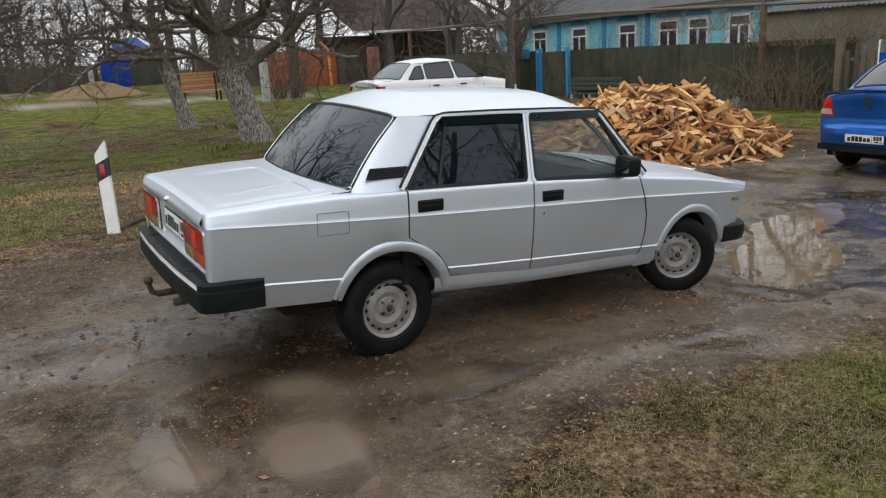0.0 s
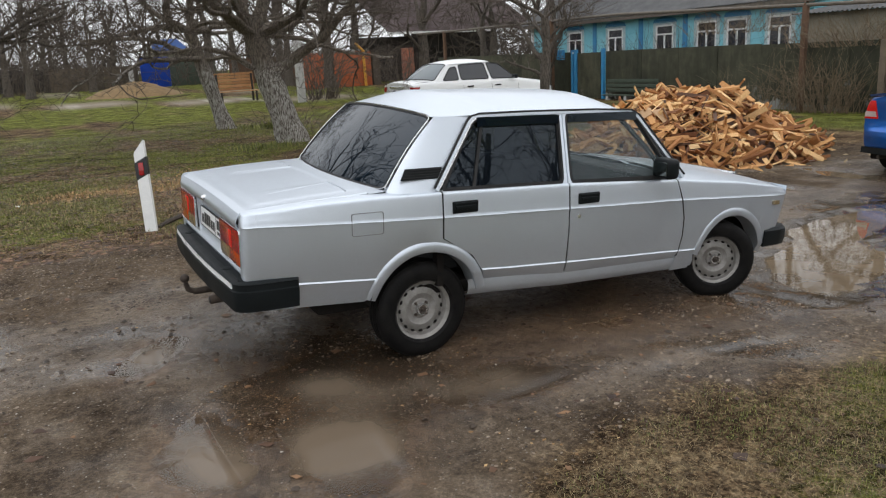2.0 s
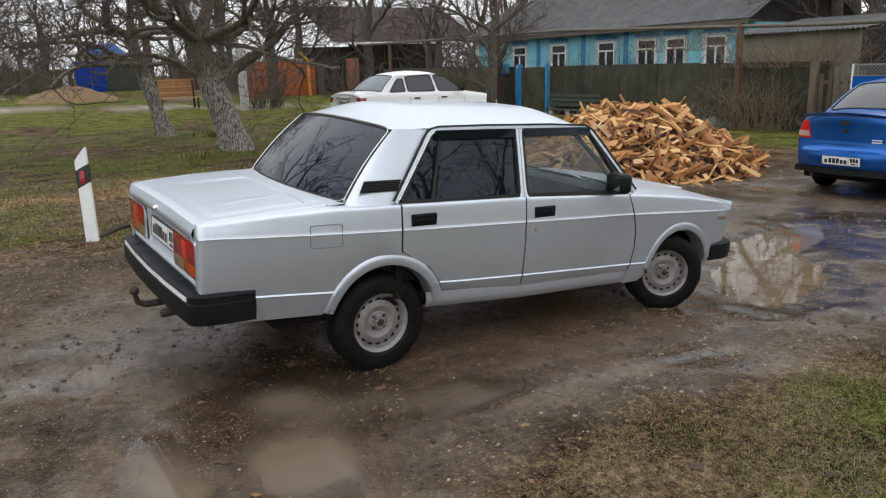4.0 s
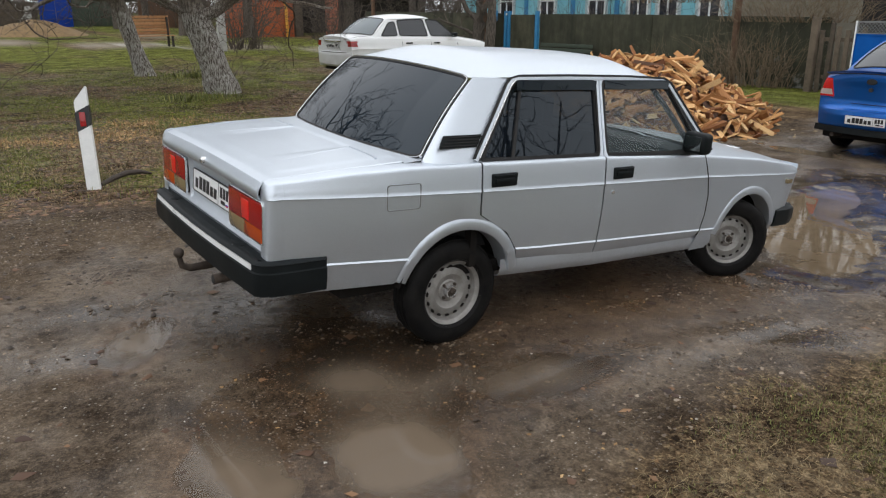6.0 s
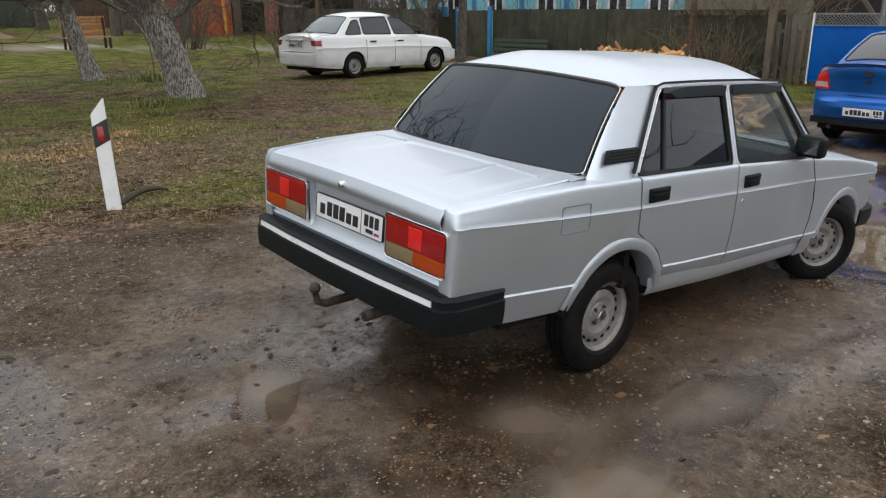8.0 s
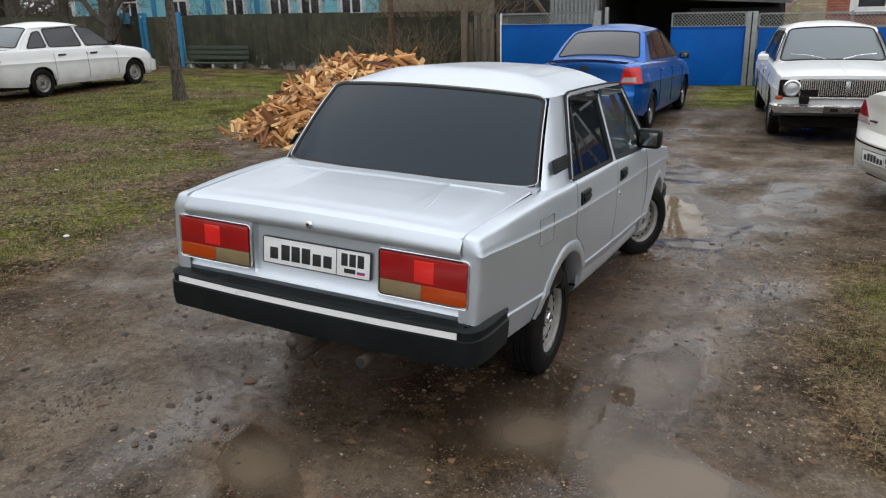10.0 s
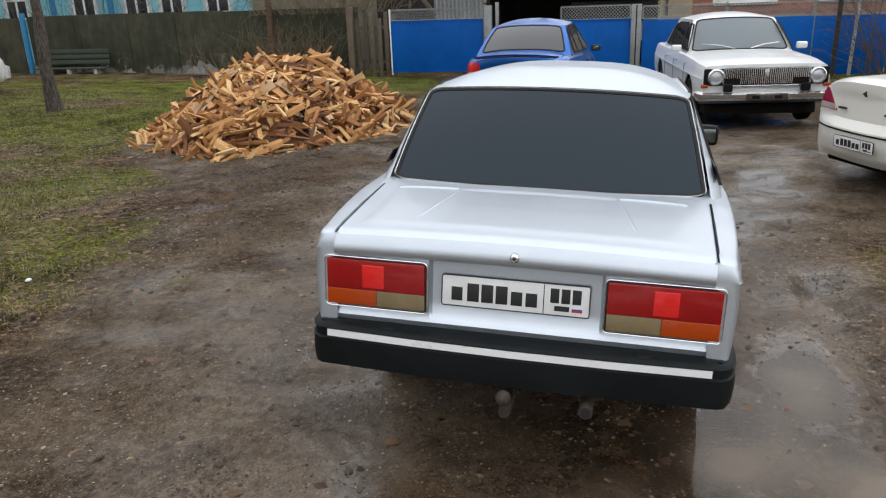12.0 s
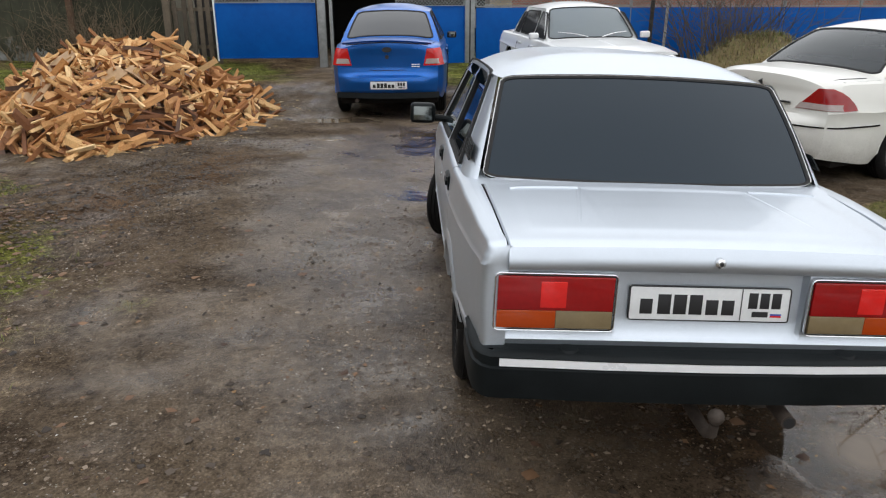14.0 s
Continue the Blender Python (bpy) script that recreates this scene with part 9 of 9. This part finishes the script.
def scatter(n, x0, x1, y0, y1, seed, keep):
    g = np.random.RandomState(seed)
    x, y = g.uniform(x0, x1, n), g.uniform(y0, y1, n)
    k = g.uniform(0, 1, n) < keep(x, y)
    return x[k], y[k], g


def mesh_of(name, V, F, mat, label, category):
    me = bpy.data.meshes.new(name)
    V, F = np.asarray(V, np.float32), np.asarray(F, np.int32)
    me.vertices.add(len(V))
    me.vertices.foreach_set("co", V.ravel())
    me.loops.add(F.size)
    me.loops.foreach_set("vertex_index", F.ravel())
    me.polygons.add(len(F))
    me.polygons.foreach_set("loop_start", np.arange(0, F.size, F.shape[1]))
    me.update(calc_edges=True)
    ob = link(name, me, mat, smooth=False)
    return tagged(ob, label, category, kind="stuff")


def blades(name, areas, mat, label, h0, h1, lay, width, least=0.15):
    VS, FS, base = [], [], 0
    for (n, x0, x1, y0, y1, seed, keep, size) in areas:
        x, y, g = scatter(n, x0, x1, y0, y1, seed, keep)
        m = len(x)
        z = ground_height(x, y) - 0.004
        a, h, t = g.uniform(0, 2 * np.pi, m), g.uniform(h0, h1, m) * size, g.uniform(least, 1, m) * lay
        w = width * size * g.uniform(0.6, 1.3, m)
        dx, dy = np.cos(a), np.sin(a)
        px, py = -dy * w, dx * w
        mid = np.stack([x + dx * h * 0.45 * t, y + dy * h * 0.45 * t, z + h * 0.62 * np.sqrt(np.maximum(0.04, 1 - 0.6 * t * t))], -1)
        tip = np.stack([x + dx * h * 1.0 * t, y + dy * h * t, z + h * np.maximum(0.10, 1 - 0.85 * t ** 1.2)], -1)
        b0, b1 = np.stack([x - px, y - py, z], -1), np.stack([x + px, y + py, z], -1)
        o = np.stack([px, py, 0 * px], -1) * 0.7
        V = np.stack([b0, b1, mid + o, mid - o, tip], 1).reshape(-1, 3)
        i = base + 5 * np.arange(m)[:, None]
        F = np.concatenate([i + np.array([0, 1, 2]), i + np.array([0, 2, 3]), i + np.array([3, 2, 4])], 0)
        VS.append(V)
        FS.append(F)
        base += 5 * m
    mesh_of(name, np.concatenate(VS), np.concatenate(FS), mat, label, "grass")


def g_keep(lo, hi, patch, seed, sc=1.2, bare=1.6):
    return lambda x, y: np.clip((grass_weight(x, y) - lo) / (hi - lo), 0, 1) * np.clip(0.5 + patch * fbm(x * sc, y * sc, 3, seed), 0, 1) * np.clip(1.35 - bare * litter(x, y), 0.04, 1)


blades("grass", [(60000, -0.6, 4.0, -3.8, -1.6, 1, g_keep(0.1, 1.0, 2.8, 61, 2.0, 0.7), 0.72), (105000, -4, 6, 2.6, 9, 2, g_keep(0.0, 1.2, 1.9, 62, 1.2, 1.2), 1.25), (60000, -4, 13, 8, 23, 3, g_keep(0.2, 1.2, 1.3, 63, 0.6, 1.2), 1.9), (9000, 9.5, 17, 4.2, 8, 4, g_keep(0.2, 1.2, 0.9, 64), 1.9), (8000, 11, 17, -8, 0, 5, g_keep(0, 1, 1.2, 65), 1.8)],
       GREEN, "short patchy green winter grass", 0.018, 0.05, 0.9, 0.0021)
blades("dry_grass", [(26000, -0.6, 4.0, -3.8, -1.5, 11, g_keep(0.0, 0.9, 2.2, 71, 2.2, 0.3), 0.8), (84000, -5, 6, 2.5, 9, 12, g_keep(-0.4, 1.0, 2.0, 72, 1.2, 0.9), 1.15), (26000, -6, 14, 8, 22, 13, g_keep(0, 1.2, 1.5, 73, 0.6), 1.7), (5000, -3.5, 1.6, 3.9, 6.4, 14, lambda x, y: np.exp(-((x + 1.2) / 1.3) ** 2 - ((y - 5.0) / 0.7) ** 2), 1.5), (3000, 12, 17, -9, -3, 15, g_keep(0, 1, 1.2, 75), 2.4)],
       STRAW, "dry straw-coloured grass lying flat", 0.025, 0.070, 1.25, 0.0015)


def mound_grass():
    """Dry and green blades all over the earth mound."""
    mound = bpy.data.objects["earth_mound"].data
    co = np.empty(3 * len(mound.vertices), np.float32)
    mound.vertices.foreach_get("co", co)
    co = co.reshape(-1, 3)
    g = np.random.RandomState(99)
    for mat, n, label in ((STRAW, 3600, "dry grass growing over the earth mound"), (GREEN, 2600, "green grass growing over the earth mound")):
        p = co[g.randint(0, len(co), n)] + g.normal(0, 0.09, (n, 3)) * np.array((1, 1, 0.1))
        a, h, w = g.uniform(0, 2 * np.pi, n), g.uniform(0.06, 0.17, n), 0.007
        lean = np.stack([np.cos(a), np.sin(a), 0 * a], -1) * (h * g.uniform(0.3, 1.0, n))[:, None]
        side = np.stack([-np.sin(a), np.cos(a), 0 * a], -1) * w
        V = np.stack([p - side, p + side, p + lean + np.stack([0 * a, 0 * a, h], -1)], 1).reshape(-1, 3)
        mesh_of("mound_grass", V, np.arange(3 * n).reshape(-1, 3), mat, label, "grass")


mound_grass()
blades("matted_straw", [(46000, -0.6, 3.6, -3.6, -1.5, 16, g_keep(-0.1, 0.9, 2.6, 76, 2.2, 0.3), 0.66), (26000, -3.0, 5.0, 3.2, 8.0, 17, g_keep(-0.2, 0.9, 1.6, 77, 1.4, 0.0), 1.2)], STRAW, "matted strands of dry straw lying on the turf", 0.04, 0.105, 1.45, 0.0020, 0.74)
TUFTS = [(0.9, 3.41), (0.54, 3.11), (-0.11, 2.78), (1.85, 3.3), (0.75, 3.25)]
blades("grass_tuft", [(1500, -0.6, 2.3, 2.4, 3.8, 24, lambda x, y: sum(np.exp(-((x - a) / 0.10) ** 2 - ((y - b) / 0.09) ** 2) for a, b in TUFTS), 0.8)], GREEN, "small fresh green tufts in the mud", 0.05, 0.09, 0.9, 0.003)
# tufts at the foot of the trees and the post
blades("grass_tufts", [(700, 2.4, 4.4, 12.0, 13.2, 21, lambda x, y: np.exp(-((x - 3.1) / 0.6) ** 2 - ((y - 12.7) / 0.35) ** 2), 3.0), (1600, 3.6, 6.4, 17.0, 19.4, 22, lambda x, y: np.exp(-((x - 5.1) / 0.7) ** 2 - ((y - 18.2) / 0.6) ** 2), 3.4), (260, -1.1, 0.1, 3.4, 4.0, 23, lambda x, y: np.exp(-((x + 0.4) / 0.3) ** 2), 0.9)], GREEN, "taller green grass tufts", 0.05, 0.09, 0.8, 0.0035)


def flakes(name, areas, mat, label, category, smin, smax, flat, corners=4):
    """Small uneven pieces lying on the ground."""
    VS, FS, base = [], [], 0
    for (n, x0, x1, y0, y1, seed, keep) in areas:
        x, y, g = scatter(n, x0, x1, y0, y1, seed, keep)
        m = len(x)
        z = ground_height(x, y)
        s = smin + (smax - smin) * g.uniform(0, 1, m) ** 3
        a, slim = g.uniform(0, 2 * np.pi, m), g.uniform(0.45, 0.95, m)
        c, d = np.cos(a), np.sin(a)
        pts = []
        for k in range(corners):
            b = 2 * np.pi * (k + g.uniform(-0.3, 0.3, m)) / corners
            r = s * g.uniform(0.75, 1.15, m)
            u, v = np.cos(b), slim * np.sin(b)
            pts.append(np.stack([x + r * (u * c - v * d), y + r * (u * d + v * c), z + s * flat * 0.3 * g.uniform(0, 1.6, m)], -1))
        top = np.stack([x, y, z + s * flat * g.uniform(0.6, 1.2, m)], -1)
        V = np.stack(pts + [top], 1).reshape(-1, 3)
        i = base + (corners + 1) * np.arange(m)[:, None]
        F = np.concatenate([i + np.array((k, (k + 1) % corners, corners)) for k in range(corners)], 0)
        VS.append(V)
        FS.append(F)
        base += (corners + 1) * m
    mesh_of(name, np.concatenate(VS), np.concatenate(FS), mat, label, category)


def road_keep(seed, amount=0.75):
    def keep(x, y):
        d, _ = puddle_depth(x, y)
        return np.clip(0.7 - grass_weight(x, y), 0, 1) * np.clip(0.35 + amount * fbm(x * 0.9, y * 0.9, 3, seed), 0, 1) * (d < 0.02)
    return keep


flakes("gravel", [(60000, -4.2, 3.5, -3.2, 3.6, 31, road_keep(81, 1.1)), (16000, 3.5, 12, -3, 4.5, 32, road_keep(82))], STONE, "small brown pebbles lying in the mud", "gravel", 0.004, 0.017, 0.6)
flakes("stones", [(15000, -4.2, 3.5, -3.2, 3.4, 41, road_keep(81, 1.4))], TAN_STONE, "larger tan stones pressed into the mud", "stones", 0.005, 0.017, 0.60, 6)
flakes("shell_bits", [(9000, -4.2, 4.5, -3.2, 3.6, 42, road_keep(85, 1.2))], SHELL, "pale chips strewn over the lane", "chips", 0.003, 0.010, 0.5)
flakes("mud_clods", [(7000, -4.2, 3.5, -3.2, 3.8, 33, road_keep(83, 1.0)), (26000, 1.5, 7.0, 2.2, 5.0, 34, lambda x, y: np.exp(-(((x - 4.2) / 1.9) ** 2 + ((y - 3.7) / 0.9) ** 2)))], CLOD, "small clods of dark mud", "mud", 0.005, 0.026, 0.8, 5)
flakes("fallen_leaves", [(34000, -4, 7, 3.0, 10, 35, lambda x, y: np.clip(grass_weight(x, y) + 1, 0, 1) * np.clip(1.5 * litter(x, y) - 0.5, 0.26, 1)), (46000, -3, 13, 9, 23, 36, lambda x, y: np.clip(1.5 * litter(x, y) - 0.4, 0.30, 1)), (1500, -4, 3, -3, 3, 37, lambda x, y: 0.25 + 0 * x)], LEAF, "fallen brown leaves on the grass", "leaves", 0.015, 0.05, 0.35)
flakes("wood_chips", [(1600, 5.3, 10.6, 2.4, 8.0, 38, lambda x, y: np.exp(-((np.hypot((x - 8.45) / 2.75, (y - 5.15) / 2.2) - 1.02) / 0.09) ** 2))], STRAW, "pale wood chips round the firewood heap", "wood chips", 0.015, 0.06, 0.4)
RAKED = ((-1.0, 7.3, 0.6, 0.42), (0.5, 7.5, 0.5, 0.5), (-0.2, 6.9, 0.35, 0.25), (1.3, 8.6, 0.7, 0.5))
flakes("raked_litter", [(26000, -2.6, 3.0, 5.8, 9.8, 51, lambda x, y: sum(np.exp(-((x - a) / p) ** 2 - ((y - b) / q) ** 2) for a, b, p, q in RAKED) * np.clip(0.6 + 1.4 * fbm(x * 2.2, y * 2.2, 3, 52), 0, 1))], TAN_LITTER, "raked strips of tan straw and old leaves", "litter", 0.008, 0.036, 0.7)
blades("raked_straw", [(16000, -2.6, 3.0, 5.8, 9.8, 95, lambda x, y: sum(np.exp(-((x - a) / p) ** 2 - ((y - b) / q) ** 2) for a, b, p, q in RAKED) * np.clip(0.5 + 1.6 * fbm(x * 2.2, y * 2.2, 3, 52), 0, 1), 1.0)], TAN_LITTER, "golden raked straw lying on the lawn", 0.05, 0.12, 1.25, 0.004)
flakes("matted_turf", [(38000, -3.5, 8.0, 4.2, 10.0, 53, lambda x, y: np.clip(grass_weight(x, y), 0, 1) * np.clip(0.5 + 1.3 * fbm(x * 1.3, y * 1.3, 3, 54), 0.1, 1)), (52000, -2.5, 12.5, 10.0, 23.0, 55, lambda x, y: np.clip(grass_weight(x, y), 0, 1) * np.clip(0.5 + 1.3 * fbm(x * 0.9, y * 0.9, 3, 56), 0.1, 1))], TURF, "matted tufts of old grass and leaf litter", "turf", 0.010, 0.040, 0.40)
flakes("lane_leaves", [(900, -1.6, 2.8, -2.1, -0.55, 57, lambda x, y: np.clip(0.35 + 1.2 * fbm(x * 1.5, y * 1.5, 3, 58), 0, 1)), (800, -3.0, 2.0, 0.4, 2.6, 59, lambda x, y: np.clip(0.3 + 1.2 * fbm(x * 1.5, y * 1.5, 3, 60), 0, 1))], TAN_LITTER, "bits of tan leaf strewn over the wet lane", "leaf bits", 0.005, 0.017, 0.25)
flakes("fine_gravel", [(80000, -3.2, 2.6, -2.4, 3.0, 91, road_keep(92, 1.3))], STONE, "fine brown grit in the mud", "grit", 0.0025, 0.0085, 0.6)
flakes("pebble_patch", [(2600, -1.75, -0.8, 0.75, 1.55, 93, lambda x, y: np.exp(-((x + 1.27) / 0.17) ** 2 - ((y - 1.12) / 0.15) ** 2)), (2600, 0.2, 2.6, -2.0, -1.3, 94, lambda x, y: 0.5 * np.exp(-((y + 1.62 + 0.06 * x) / 0.12) ** 2))], CLOD, "patch of loose dark pebbles in the mud", "pebbles", 0.005, 0.016, 0.7)
